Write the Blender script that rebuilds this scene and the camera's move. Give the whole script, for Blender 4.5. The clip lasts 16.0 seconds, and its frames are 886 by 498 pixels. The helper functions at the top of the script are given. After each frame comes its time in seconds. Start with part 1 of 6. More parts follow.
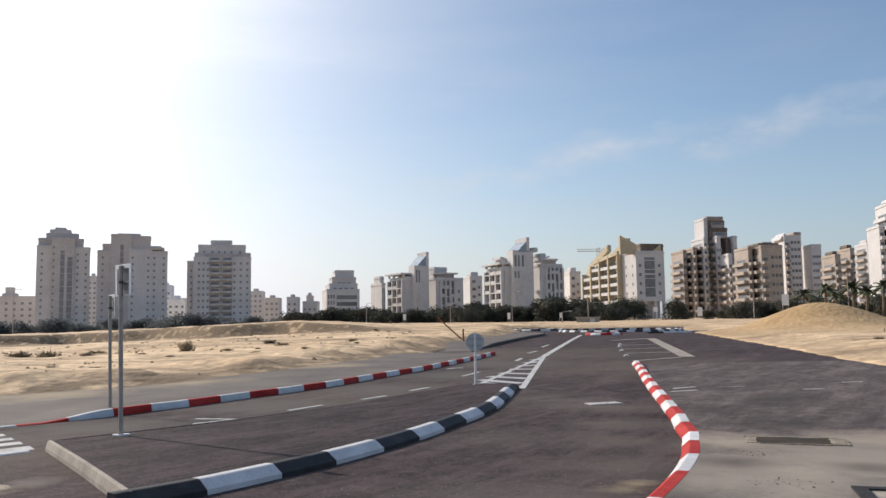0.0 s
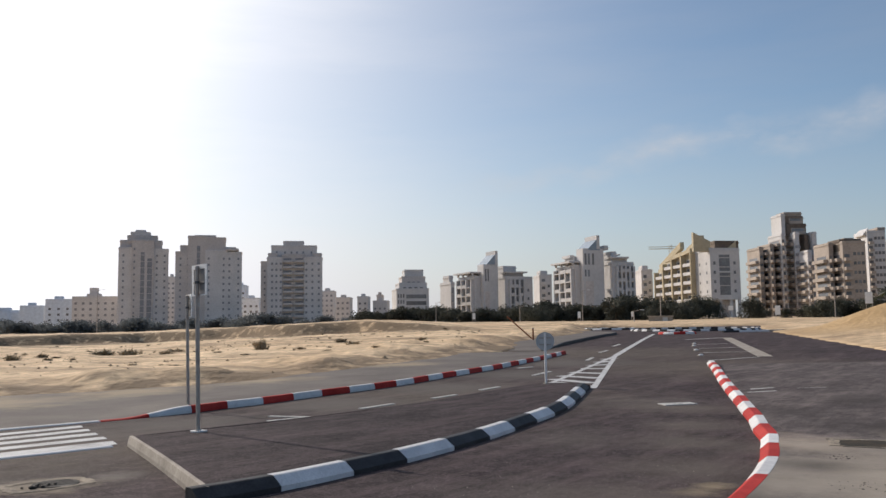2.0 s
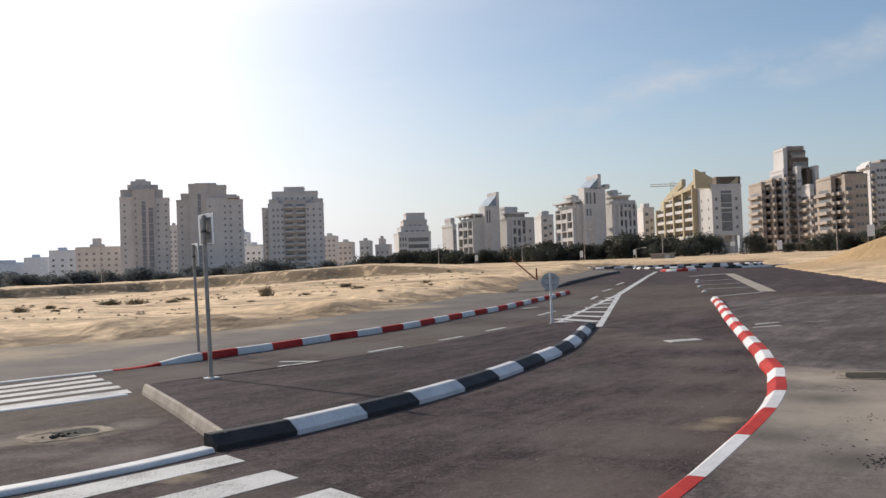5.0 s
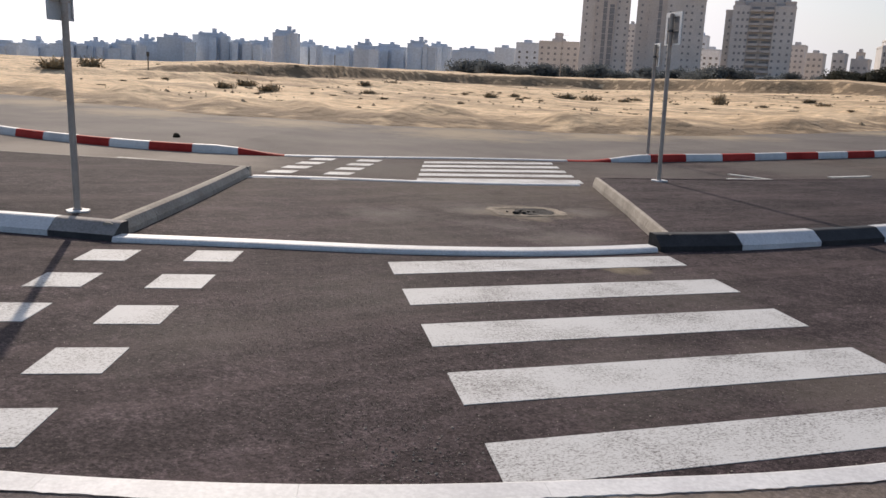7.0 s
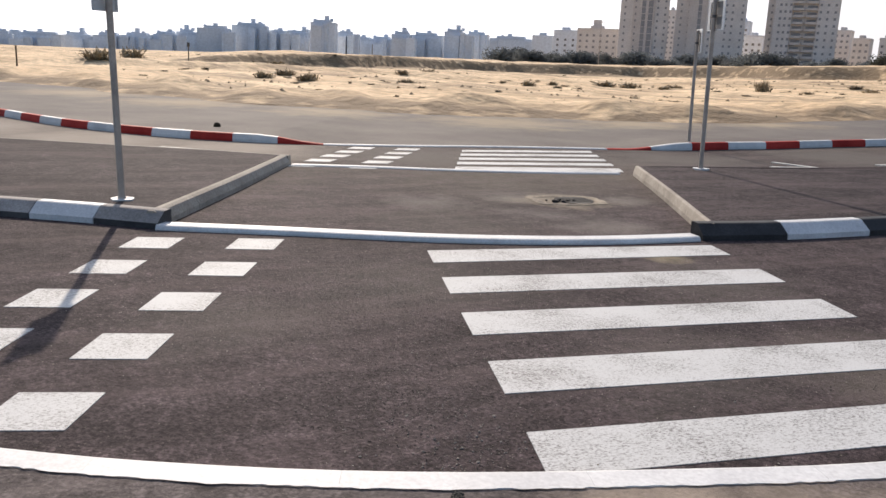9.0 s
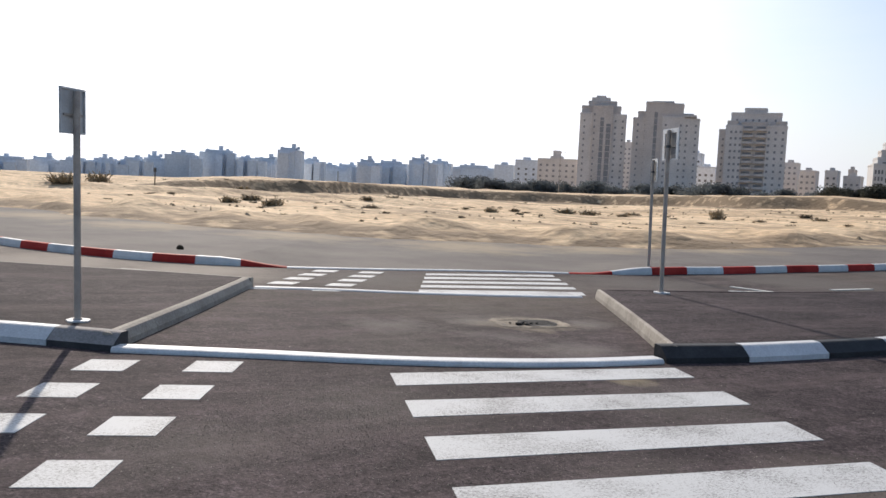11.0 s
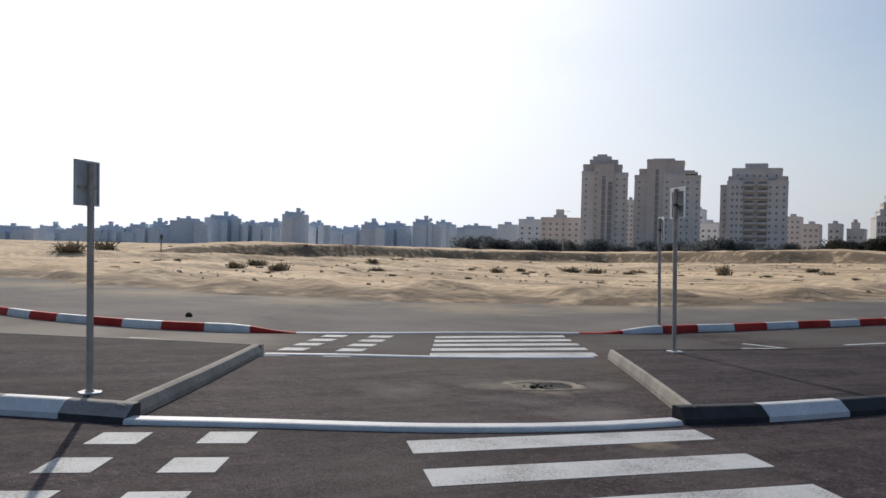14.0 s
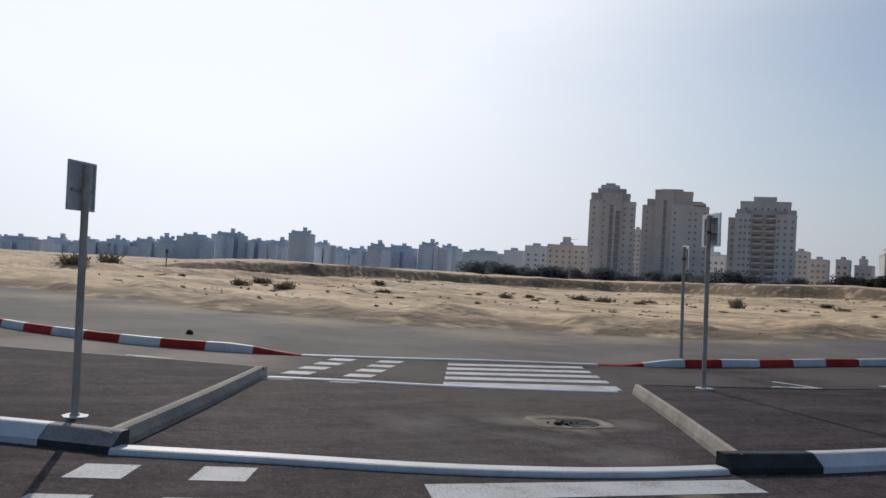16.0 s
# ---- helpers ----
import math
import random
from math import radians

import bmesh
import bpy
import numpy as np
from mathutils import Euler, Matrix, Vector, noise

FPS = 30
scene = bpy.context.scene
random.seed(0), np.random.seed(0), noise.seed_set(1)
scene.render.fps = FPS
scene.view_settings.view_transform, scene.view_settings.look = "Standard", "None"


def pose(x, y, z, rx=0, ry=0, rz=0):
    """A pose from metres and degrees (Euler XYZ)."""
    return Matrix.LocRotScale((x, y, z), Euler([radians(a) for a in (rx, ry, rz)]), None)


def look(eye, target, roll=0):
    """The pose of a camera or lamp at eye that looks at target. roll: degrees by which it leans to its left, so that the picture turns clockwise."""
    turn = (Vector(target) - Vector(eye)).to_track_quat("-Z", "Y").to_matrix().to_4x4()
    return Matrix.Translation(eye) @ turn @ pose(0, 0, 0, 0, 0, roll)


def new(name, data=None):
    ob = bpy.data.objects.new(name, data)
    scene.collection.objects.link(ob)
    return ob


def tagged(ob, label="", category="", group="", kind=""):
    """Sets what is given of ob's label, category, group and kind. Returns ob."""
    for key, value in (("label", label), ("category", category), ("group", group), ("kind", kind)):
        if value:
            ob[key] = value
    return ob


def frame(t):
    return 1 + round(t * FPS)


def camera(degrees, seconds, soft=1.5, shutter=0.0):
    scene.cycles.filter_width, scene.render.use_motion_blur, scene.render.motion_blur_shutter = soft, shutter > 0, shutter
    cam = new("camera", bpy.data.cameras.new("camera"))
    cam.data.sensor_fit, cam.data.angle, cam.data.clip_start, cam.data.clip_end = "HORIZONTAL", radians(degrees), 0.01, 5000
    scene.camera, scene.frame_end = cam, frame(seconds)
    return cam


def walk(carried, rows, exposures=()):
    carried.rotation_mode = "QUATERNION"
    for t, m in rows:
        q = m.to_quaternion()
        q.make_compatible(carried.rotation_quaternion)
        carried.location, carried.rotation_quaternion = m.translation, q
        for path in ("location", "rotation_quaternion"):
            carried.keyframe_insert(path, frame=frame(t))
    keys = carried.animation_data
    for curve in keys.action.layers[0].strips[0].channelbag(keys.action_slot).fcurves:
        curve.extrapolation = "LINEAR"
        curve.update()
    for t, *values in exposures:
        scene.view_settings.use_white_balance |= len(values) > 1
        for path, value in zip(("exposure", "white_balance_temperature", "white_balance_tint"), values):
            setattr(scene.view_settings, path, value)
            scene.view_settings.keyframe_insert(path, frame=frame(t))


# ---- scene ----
cam = camera(55.6, 16.0)
PATH = [
    (0, (0.457, -0.389, 1.716), (0.354, 1.6, 1.904), -0.8),
    (0.5, (0.447, -0.388, 1.705), (0.278, 1.598, 1.88), 0.6),
    (1, (0.448, -0.369, 1.697), (0.323, 1.623, 1.826), 1.1),
    (1.5, (0.456, -0.359, 1.718), (0.34, 1.633, 1.858), 0.2),
    (2, (0.454, -0.36, 1.715), (0.188, 1.614, 1.903), -0.8),
    (2.5, (0.43, -0.309, 1.702), (0.218, 1.676, 1.838), -1.1),
    (3, (0.429, -0.299, 1.701), (0.236, 1.688, 1.819), -0.6),
    (5.5, (0.34, -0.382, 1.739), (-0.011, 1.586, 1.777), -3.5),
    (6, (0.301, -0.392, 1.74), (-0.488, 1.446, 1.78), -2.2),
    (6.5, (0.288, -0.423, 1.725), (-0.836, 1.227, 1.595), 1.8),
    (7, (0.251, -0.422, 1.712), (-0.932, 1.138, 1.299), 2.8),
    (7.5, (0.231, -0.442, 1.695), (-1.021, 1.016, 1.142), 2.5),
    (8, (0.218, -0.428, 1.69), (-1.033, 1.025, 1.123), 2.7),
    (8.5, (0.222, -0.425, 1.695), (-1.034, 1.043, 1.177), 2.6),
    (9, (0.223, -0.426, 1.702), (-1.023, 1.075, 1.26), 2.4),
    (9.5, (0.213, -0.43, 1.703), (-1.021, 1.107, 1.365), 2.5),
    (9.7, (0.204, -0.403, 1.665), (-1.036, 1.137, 1.36), 2.2),
    (12, (0.211, -0.411, 1.693), (-0.977, 1.195, 1.602), 3.4),
    (12.5, (0.208, -0.425, 1.705), (-0.951, 1.202, 1.602), 3.9),
    (13, (0.195, -0.433, 1.701), (-1.01, 1.161, 1.624), 3.3),
    (13.5, (0.173, -0.431, 1.703), (-1.042, 1.157, 1.659), 2.9),
    (14, (0.136, -0.445, 1.701), (-1.097, 1.129, 1.699), 1.7),
    (14.5, (0.087, -0.422, 1.699), (-1.156, 1.144, 1.722), 3.5),
    (15, (-0.065, -0.208, 1.665), (-1.374, 1.304, 1.61), 1.2),
    (15.5, (-0.212, -0.038, 1.67), (-1.526, 1.47, 1.638), 1.6),
    (16, (-0.481, 0.039, 1.666), (-1.726, 1.603, 1.72), 3.5),
]
walk(cam, [(t, look(eye, target, roll)) for t, eye, target, roll in PATH], [(0, 0.14, 6850, 14), (0.6, 0.0, 6850, 14), (2, -0.09, 6900, 14), (5.5, 0.08, 7000, 14), (6, 0.03, 7000, 15), (6.5, -0.16, 7050, 16), (7, -0.02, 7100, 17), (8, 0.2, 7200, 17), (9.5, 0.3, 7000, 15), (12, 0.0, 6640, 13), (12.5, -0.08, 6640, 13), (14, -0.38, 6520, 12), (14.5, -0.57, 6450, 12), (15, -0.60, 6400, 12), (16, -0.64, 6350, 12)])

# ---- world, sun ----
SUN_AZ, SUN_EL = 55.0, 30.0
world = bpy.data.worlds.new("world")
scene.world = world
world.use_nodes = True
wn, wl = world.node_tree.nodes, world.node_tree.links
wn.clear()
w_out = wn.new("ShaderNodeOutputWorld")
w_bg = wn.new("ShaderNodeBackground")
w_sky = wn.new("ShaderNodeTexSky")
w_sky.sky_type = "NISHITA"
w_sky.sun_disc = False
w_sky.sun_elevation = radians(SUN_EL)
w_sky.sun_rotation = radians(-SUN_AZ)
w_sky.altitude = 0
w_sky.air_density, w_sky.dust_density, w_sky.ozone_density = 1.0, 1.0, 1.6
w_bg.inputs["Strength"].default_value = 0.125
# one thin wisp of high cloud, low over the houses
def bearing(az, el):
    return Vector((-math.sin(radians(az)) * math.cos(radians(el)), math.cos(radians(az)) * math.cos(radians(el)), math.sin(radians(el))))


def wmath(op, a, b=None, clamp=False):
    n = wn.new("ShaderNodeMath")
    n.operation, n.use_clamp = op, clamp
    for i, v in enumerate((a, b)):
        if isinstance(v, (int, float)):
            n.inputs[i].default_value = v
        elif v is not None:
            wl.new(v, n.inputs[i])
    return n.outputs["Value"]


def wdot(vec, v):
    n = wn.new("ShaderNodeVectorMath")
    n.operation = "DOT_PRODUCT"
    wl.new(vec, n.inputs[0])
    n.inputs[1].default_value = v
    return n.outputs["Value"]


def wnoise(vec, scale, detail, stretch):
    m = wn.new("ShaderNodeMapping")
    m.inputs["Scale"].default_value = stretch
    m.inputs["Rotation"].default_value = (0, radians(6), 0)
    n = wn.new("ShaderNodeTexNoise")
    n.inputs["Scale"].default_value, n.inputs["Detail"].default_value, n.inputs["Roughness"].default_value = scale, detail, 0.6
    wl.new(vec, m.inputs["Vector"])
    wl.new(m.outputs["Vector"], n.inputs["Vector"])
    return n.outputs["Fac"]


w_dir = wn.new("ShaderNodeTexCoord").outputs["Generated"]
w_across = wdot(w_dir, bearing(1.0, 10.3).cross(bearing(-26, 13.4)).normalized())
w_wobble = wmath("MULTIPLY", wmath("SUBTRACT", wnoise(w_dir, 6.0, 4, (1, 1, 1)), 0.5), 0.085)
w_broken = wmath("MULTIPLY", wmath("SUBTRACT", wnoise(w_dir, 9.0, 5, (1, 1, 2)), 0.36), 4.0, True)
w_band = wmath("SUBTRACT", 1.0, wmath("DIVIDE", wmath("ABSOLUTE", wmath("ADD", w_across, w_wobble)), 0.022), True)
w_reach = wmath("MULTIPLY", wmath("SUBTRACT", wdot(w_dir, bearing(-18, 12.5)), 0.90), 12.0, True)
w_wisp = wmath("MULTIPLY", wmath("MULTIPLY", wmath("MULTIPLY", w_band, w_broken), w_reach), wmath("MULTIPLY", wnoise(w_dir, 7.0, 6, (1, 1, 5)), 1.0))
w_veil = wmath("MULTIPLY", wmath("SUBTRACT", wnoise(w_dir, 2.2, 6, (1, 1, 6)), 0.42, True), 0.5)
w_low = wmath("SUBTRACT", 1.0, wmath("DIVIDE", wmath("ABSOLUTE", wdot(w_dir, (0, 0, 1))), 0.26), True)
w_haze = wmath("MULTIPLY", wmath("MULTIPLY", w_low, w_low), 0.9)
w_near_sun = wmath("MULTIPLY", wmath("SUBTRACT", wdot(w_dir, bearing(SUN_AZ, SUN_EL)), 0.40), 1.9, True)
w_glare = wmath("MULTIPLY", wmath("MULTIPLY", w_near_sun, w_near_sun), 0.95)
w_fac = wmath("ADD", wmath("ADD", w_veil, w_haze, True), w_glare, True)
w_mix = wn.new("ShaderNodeMixRGB")
# the haze is white towards the sun and blue-grey away from it
w_tone = wn.new("ShaderNodeMixRGB")
w_tone.inputs["Color1"].default_value, w_tone.inputs["Color2"].default_value = (2.75, 3.2, 4.05, 1), (5.6, 5.85, 6.15, 1)
wl.new(wmath("MULTIPLY", wdot(w_dir, bearing(SUN_AZ, 0)), 1.0, True), w_tone.inputs["Fac"])
w_bright = wn.new("ShaderNodeVectorMath")
w_bright.operation = "SCALE"
wl.new(w_tone.outputs["Color"], w_bright.inputs[0])
wl.new(wmath("ADD", 0.95, wmath("MULTIPLY", w_glare, 1.2)), w_bright.inputs["Scale"])
wl.new(w_bright.outputs["Vector"], w_mix.inputs["Color2"])
wl.new(w_fac, w_mix.inputs["Fac"])
w_hue = wn.new("ShaderNodeMixRGB")
w_hue.blend_type = "MULTIPLY"
w_hue.inputs["Fac"].default_value = 1.0
w_hue.inputs["Color2"].default_value = (0.855, 0.955, 1.0, 1)
wl.new(w_sky.outputs["Color"], w_hue.inputs["Color1"])
wl.new(w_hue.outputs["Color"], w_mix.inputs["Color1"])
w_cloud = wn.new("ShaderNodeMixRGB")
w_cloud.inputs["Color2"].default_value = (4.9, 5.2, 5.6, 1)
wl.new(w_wisp, w_cloud.inputs["Fac"])
wl.new(w_mix.outputs["Color"], w_cloud.inputs["Color1"])
wl.new(w_cloud.outputs["Color"], w_bg.inputs["Color"])
wl.new(w_bg.outputs["Background"], w_out.inputs["Surface"])
sun_data = bpy.data.lights.new("sun", "SUN")
sun_data.energy, sun_data.angle, sun_data.color = 3.6, radians(0.6), (1.0, 0.93, 0.82)
sun = new("sun", sun_data)
sun_dir = Vector((-math.sin(radians(SUN_AZ)) * math.cos(radians(SUN_EL)), math.cos(radians(SUN_AZ)) * math.cos(radians(SUN_EL)), math.sin(radians(SUN_EL))))
sun.matrix_world = look(sun_dir * 100, (0, 0, 0))


# ---- materials ----
def surface(name, dark, light, scale=2.0, rough=0.9, grain=60.0, grain_amount=0.25, bump=0.2, bump_dist=0.01, detail=6, metallic=0.0, random_amount=0.0, spread=(0.35, 0.65), gloss=0.4):
    """Two-scale mottled surface: broad patches between two colours, fine grain on top, bump from the grain."""
    m = bpy.data.materials.new(name)
    m.use_nodes = True
    n, l = m.node_tree.nodes, m.node_tree.links
    b = n["Principled BSDF"]
    b.inputs["Roughness"].default_value = rough
    b.inputs["Metallic"].default_value = metallic
    b.inputs["Specular IOR Level"].default_value = gloss
    co = n.new("ShaderNodeTexCoord")
    broad = n.new("ShaderNodeTexNoise")
    broad.inputs["Scale"].default_value = scale
    broad.inputs["Detail"].default_value = detail
    broad.inputs["Roughness"].default_value = 0.62
    fine = n.new("ShaderNodeTexNoise")
    fine.inputs["Scale"].default_value = grain
    fine.inputs["Detail"].default_value = 3
    l.new(co.outputs["Object"], broad.inputs["Vector"])
    l.new(co.outputs["Object"], fine.inputs["Vector"])
    ramp = n.new("ShaderNodeValToRGB")
    ramp.color_ramp.elements[0].position, ramp.color_ramp.elements[1].position = spread
    ramp.color_ramp.elements[0].color = (*dark, 1)
    ramp.color_ramp.elements[1].color = (*light, 1)
    l.new(broad.outputs["Fac"], ramp.inputs["Fac"])
    over = n.new("ShaderNodeMapRange")
    over.inputs["From Min"].default_value, over.inputs["From Max"].default_value = 0.3, 0.7
    over.inputs["To Min"].default_value, over.inputs["To Max"].default_value = 1 - grain_amount, 1 + grain_amount
    l.new(fine.outputs["Fac"], over.inputs["Value"])
    mul = n.new("ShaderNodeVectorMath")
    mul.operation = "SCALE"
    l.new(ramp.outputs["Color"], mul.inputs[0])
    l.new(over.outputs["Result"], mul.inputs["Scale"])
    last = mul
    if random_amount:
        info = n.new("ShaderNodeObjectInfo")
        rr = n.new("ShaderNodeMapRange")
        rr.inputs["To Min"].default_value, rr.inputs["To Max"].default_value = 1 - random_amount, 1 + random_amount
        l.new(info.outputs["Random"], rr.inputs["Value"])
        last = n.new("ShaderNodeVectorMath")
        last.operation = "SCALE"
        l.new(mul.outputs["Vector"], last.inputs[0])
        l.new(rr.outputs["Result"], last.inputs["Scale"])
    l.new(last.outputs["Vector"], b.inputs["Base Color"])
    if bump:
        bp = n.new("ShaderNodeBump")
        bp.inputs["Strength"].default_value, bp.inputs["Distance"].default_value = bump, bump_dist
        l.new(fine.outputs["Fac"], bp.inputs["Height"])
        l.new(bp.outputs["Normal"], b.inputs["Normal"])
    return m


def add_spots(m, colour, spots, strength=0.8, wobble=0.9):
    """Dusty stains with ragged edges round the given places (x, y, radius)."""
    n, l = m.node_tree.nodes, m.node_tree.links
    b = n["Principled BSDF"]
    base = b.inputs["Base Color"].links[0].from_socket
    co = n.new("ShaderNodeTexCoord")
    ragged = n.new("ShaderNodeTexNoise")
    ragged.inputs["Scale"].default_value, ragged.inputs["Detail"].default_value = 1.1, 9
    ragged.inputs["Roughness"].default_value = 0.72
    l.new(co.outputs["Object"], ragged.inputs["Vector"])
    total = None
    for x, y, r in spots:
        d = n.new("ShaderNodeVectorMath")
        d.operation = "DISTANCE"
        d.inputs[1].default_value = (x, y, 0)
        l.new(co.outputs["Object"], d.inputs[0])
        f = n.new("ShaderNodeMapRange")
        f.inputs["From Min"].default_value, f.inputs["From Max"].default_value = 0.0, r
        f.inputs["To Min"].default_value, f.inputs["To Max"].default_value = 1.0, 0.0
        l.new(d.outputs["Value"], f.inputs["Value"])
        if total is None:
            total = f.outputs["Result"]
        else:
            mx = n.new("ShaderNodeMath")
            mx.operation = "MAXIMUM"
            l.new(total, mx.inputs[0])
            l.new(f.outputs["Result"], mx.inputs[1])
            total = mx.outputs["Value"]
    ml = n.new("ShaderNodeMath")
    ml.operation = "MULTIPLY_ADD"
    ml.inputs[1].default_value = wobble * 2
    l.new(ragged.outputs["Fac"], ml.inputs[0])
    sub = n.new("ShaderNodeMath")
    sub.operation = "ADD"
    sub.inputs[1].default_value = -1.25 * wobble
    l.new(total, sub.inputs[0])
    l.new(sub.outputs["Value"], ml.inputs[2])
    cl = n.new("ShaderNodeMapRange")
    cl.inputs["From Min"].default_value, cl.inputs["From Max"].default_value = 0.0, 0.7
    cl.inputs["To Max"].default_value = strength
    l.new(ml.outputs["Value"], cl.inputs["Value"])
    gate = n.new("ShaderNodeMath")
    gate.operation = "MULTIPLY"
    lim = n.new("ShaderNodeMapRange")
    lim.inputs["From Max"].default_value = 0.25
    l.new(total, lim.inputs["Value"])
    l.new(cl.outputs["Result"], gate.inputs[0])
    l.new(lim.outputs["Result"], gate.inputs[1])
    mix = n.new("ShaderNodeMixRGB")
    mix.inputs["Color2"].default_value = (*colour, 1)
    l.new(gate.outputs["Value"], mix.inputs["Fac"])
    l.new(base, mix.inputs["Color1"])
    l.new(mix.outputs["Color"], b.inputs["Base Color"])
    return m


def worn_paint(name, colour, under, wear=0.5, scale=38.0):
    """Road paint, worn through to what lies under it in small specks and rubbed streaks."""
    m = bpy.data.materials.new(name)
    m.use_nodes = True
    n, l = m.node_tree.nodes, m.node_tree.links
    b = n["Principled BSDF"]
    b.inputs["Roughness"].default_value = 0.75
    co = n.new("ShaderNodeTexCoord")
    big = n.new("ShaderNodeTexNoise")
    big.inputs["Scale"].default_value, big.inputs["Detail"].default_value = 1.7, 5
    fine = n.new("ShaderNodeTexNoise")
    fine.inputs["Scale"].default_value, fine.inputs["Detail"].default_value = scale, 5
    fine.inputs["Roughness"].default_value = 0.7
    drag = n.new("ShaderNodeMapping")
    drag.vector_type = "TEXTURE"
    drag.inputs["Rotation"].default_value = (0, 0, radians(54))
    drag.inputs["Scale"].default_value = (1.9, 1, 1)
    l.new(co.outputs["Object"], drag.inputs["Vector"])
    l.new(co.outputs["Object"], big.inputs["Vector"])
    l.new(drag.outputs["Vector"], fine.inputs["Vector"])
    s = n.new("ShaderNodeMath")
    s.operation = "MULTIPLY_ADD"
    s.inputs[1].default_value = 0.45
    l.new(big.outputs["Fac"], s.inputs[0])
    l.new(fine.outputs["Fac"], s.inputs[2])
    r = n.new("ShaderNodeValToRGB")
    r.color_ramp.elements[0].position, r.color_ramp.elements[1].position = 0.47 + 0.1 * wear, 0.62 + 0.1 * wear
    r.color_ramp.elements[0].color = (*under, 1)
    r.color_ramp.elements[1].color = (*colour, 1)
    thin = r.color_ramp.elements.new(0.555 + 0.1 * wear)
    thin.color = (*[0.72 * c + 0.28 * u for c, u in zip(colour, under)], 1)
    l.new(s.outputs["Value"], r.inputs["Fac"])
    l.new(r.outputs["Color"], b.inputs["Base Color"])
    bp = n.new("ShaderNodeBump")
    bp.inputs["Strength"].default_value, bp.inputs["Distance"].default_value = 0.25, 0.004
    l.new(fine.outputs["Fac"], bp.inputs["Height"])
    l.new(bp.outputs["Normal"], b.inputs["Normal"])
    return m


def asphalt(name, dark, light, specks=0.4, grain=1.0):
    """Rolled asphalt: broad blotches, streaks along the lane, clumps of pits between the stones, pale specks."""
    m = surface(name, dark, light, 0.3, 0.86, 48, 0.25, 0.0, 0.004, 10, spread=(0.30, 0.70), gloss=0.1)
    n, l = m.node_tree.nodes, m.node_tree.links
    b = n["Principled BSDF"]
    co = n.new("ShaderNodeTexCoord")

    def layer(scale, detail, roughness, lo, hi, out_lo, out_hi, vector=None):
        t = n.new("ShaderNodeTexNoise")
        t.inputs["Scale"].default_value, t.inputs["Detail"].default_value, t.inputs["Roughness"].default_value = scale, detail, roughness
        l.new(vector or co.outputs["Object"], t.inputs["Vector"])
        r = n.new("ShaderNodeMapRange")
        r.inputs["From Min"].default_value, r.inputs["From Max"].default_value = lo, hi
        r.inputs["To Min"].default_value, r.inputs["To Max"].default_value = out_lo, out_hi
        l.new(t.outputs["Fac"], r.inputs["Value"])
        return r.outputs["Result"]

    lane = n.new("ShaderNodeMapping")
    lane.vector_type = "TEXTURE"
    lane.inputs["Rotation"].default_value = (0, 0, radians(62))
    lane.inputs["Scale"].default_value = (4.5, 0.8, 1)
    l.new(co.outputs["Object"], lane.inputs["Vector"])
    pits = layer(44, 4, 0.7, 0.36, 0.60, 1 - 0.55 * grain, 1 + 0.36 * grain)
    shade = b.inputs["Base Color"].links[0].from_socket
    for level in (layer(2.6, 8, 0.7, 0.3, 0.7, 0.62, 1.5), layer(2.0, 9, 0.75, 0.32, 0.68, 0.72, 1.32, lane.outputs["Vector"]), layer(8, 6, 0.75, 0.38, 0.62, 1 - 0.3 * grain, 1 + 0.3 * grain), layer(20, 4, 0.7, 0.40, 0.60, 1 - 0.35 * grain, 1 + 0.28 * grain), pits):
        sc = n.new("ShaderNodeVectorMath")
        sc.operation = "SCALE"
        l.new(shade, sc.inputs[0])
        l.new(level, sc.inputs["Scale"])
        shade = sc.outputs["Vector"]
    dust = n.new("ShaderNodeMixRGB")
    dust.inputs["Color2"].default_value = (*[2.1 * v + 0.012 * k for v, k in zip(light, (1.2, 0.6, 0.2))], 1)
    l.new(layer(1.3, 10, 0.78, 0.48, 0.68, 0.0, 0.55, lane.outputs["Vector"]), dust.inputs["Fac"])
    l.new(shade, dust.inputs["Color1"])
    shade = dust.outputs["Color"]
    vor = n.new("ShaderNodeTexVoronoi")
    vor.inputs["Scale"].default_value = 58
    l.new(co.outputs["Object"], vor.inputs["Vector"])
    hit = n.new("ShaderNodeMapRange")
    hit.inputs["From Min"].default_value, hit.inputs["From Max"].default_value = 0.16, 0.34
    hit.inputs["To Min"].default_value, hit.inputs["To Max"].default_value = specks, 0.0
    l.new(vor.outputs["Distance"], hit.inputs["Value"])
    pick = n.new("ShaderNodeSeparateColor")
    l.new(vor.outputs["Color"], pick.inputs["Color"])
    some = n.new("ShaderNodeMath")
    some.operation = "GREATER_THAN"
    some.inputs[1].default_value = 0.87
    l.new(pick.outputs["Red"], some.inputs[0])
    fac = n.new("ShaderNodeMath")
    fac.operation = "MULTIPLY"
    l.new(hit.outputs["Result"], fac.inputs[0])
    l.new(some.outputs["Value"], fac.inputs[1])
    mix = n.new("ShaderNodeMixRGB")
    mix.inputs["Color2"].default_value = (0.30, 0.26, 0.22, 1)
    l.new(fac.outputs["Value"], mix.inputs["Fac"])
    l.new(shade, mix.inputs["Color1"])
    l.new(mix.outputs["Color"], b.inputs["Base Color"])
    bp = n.new("ShaderNodeBump")
    bp.inputs["Strength"].default_value, bp.inputs["Distance"].default_value = 0.55, 0.008
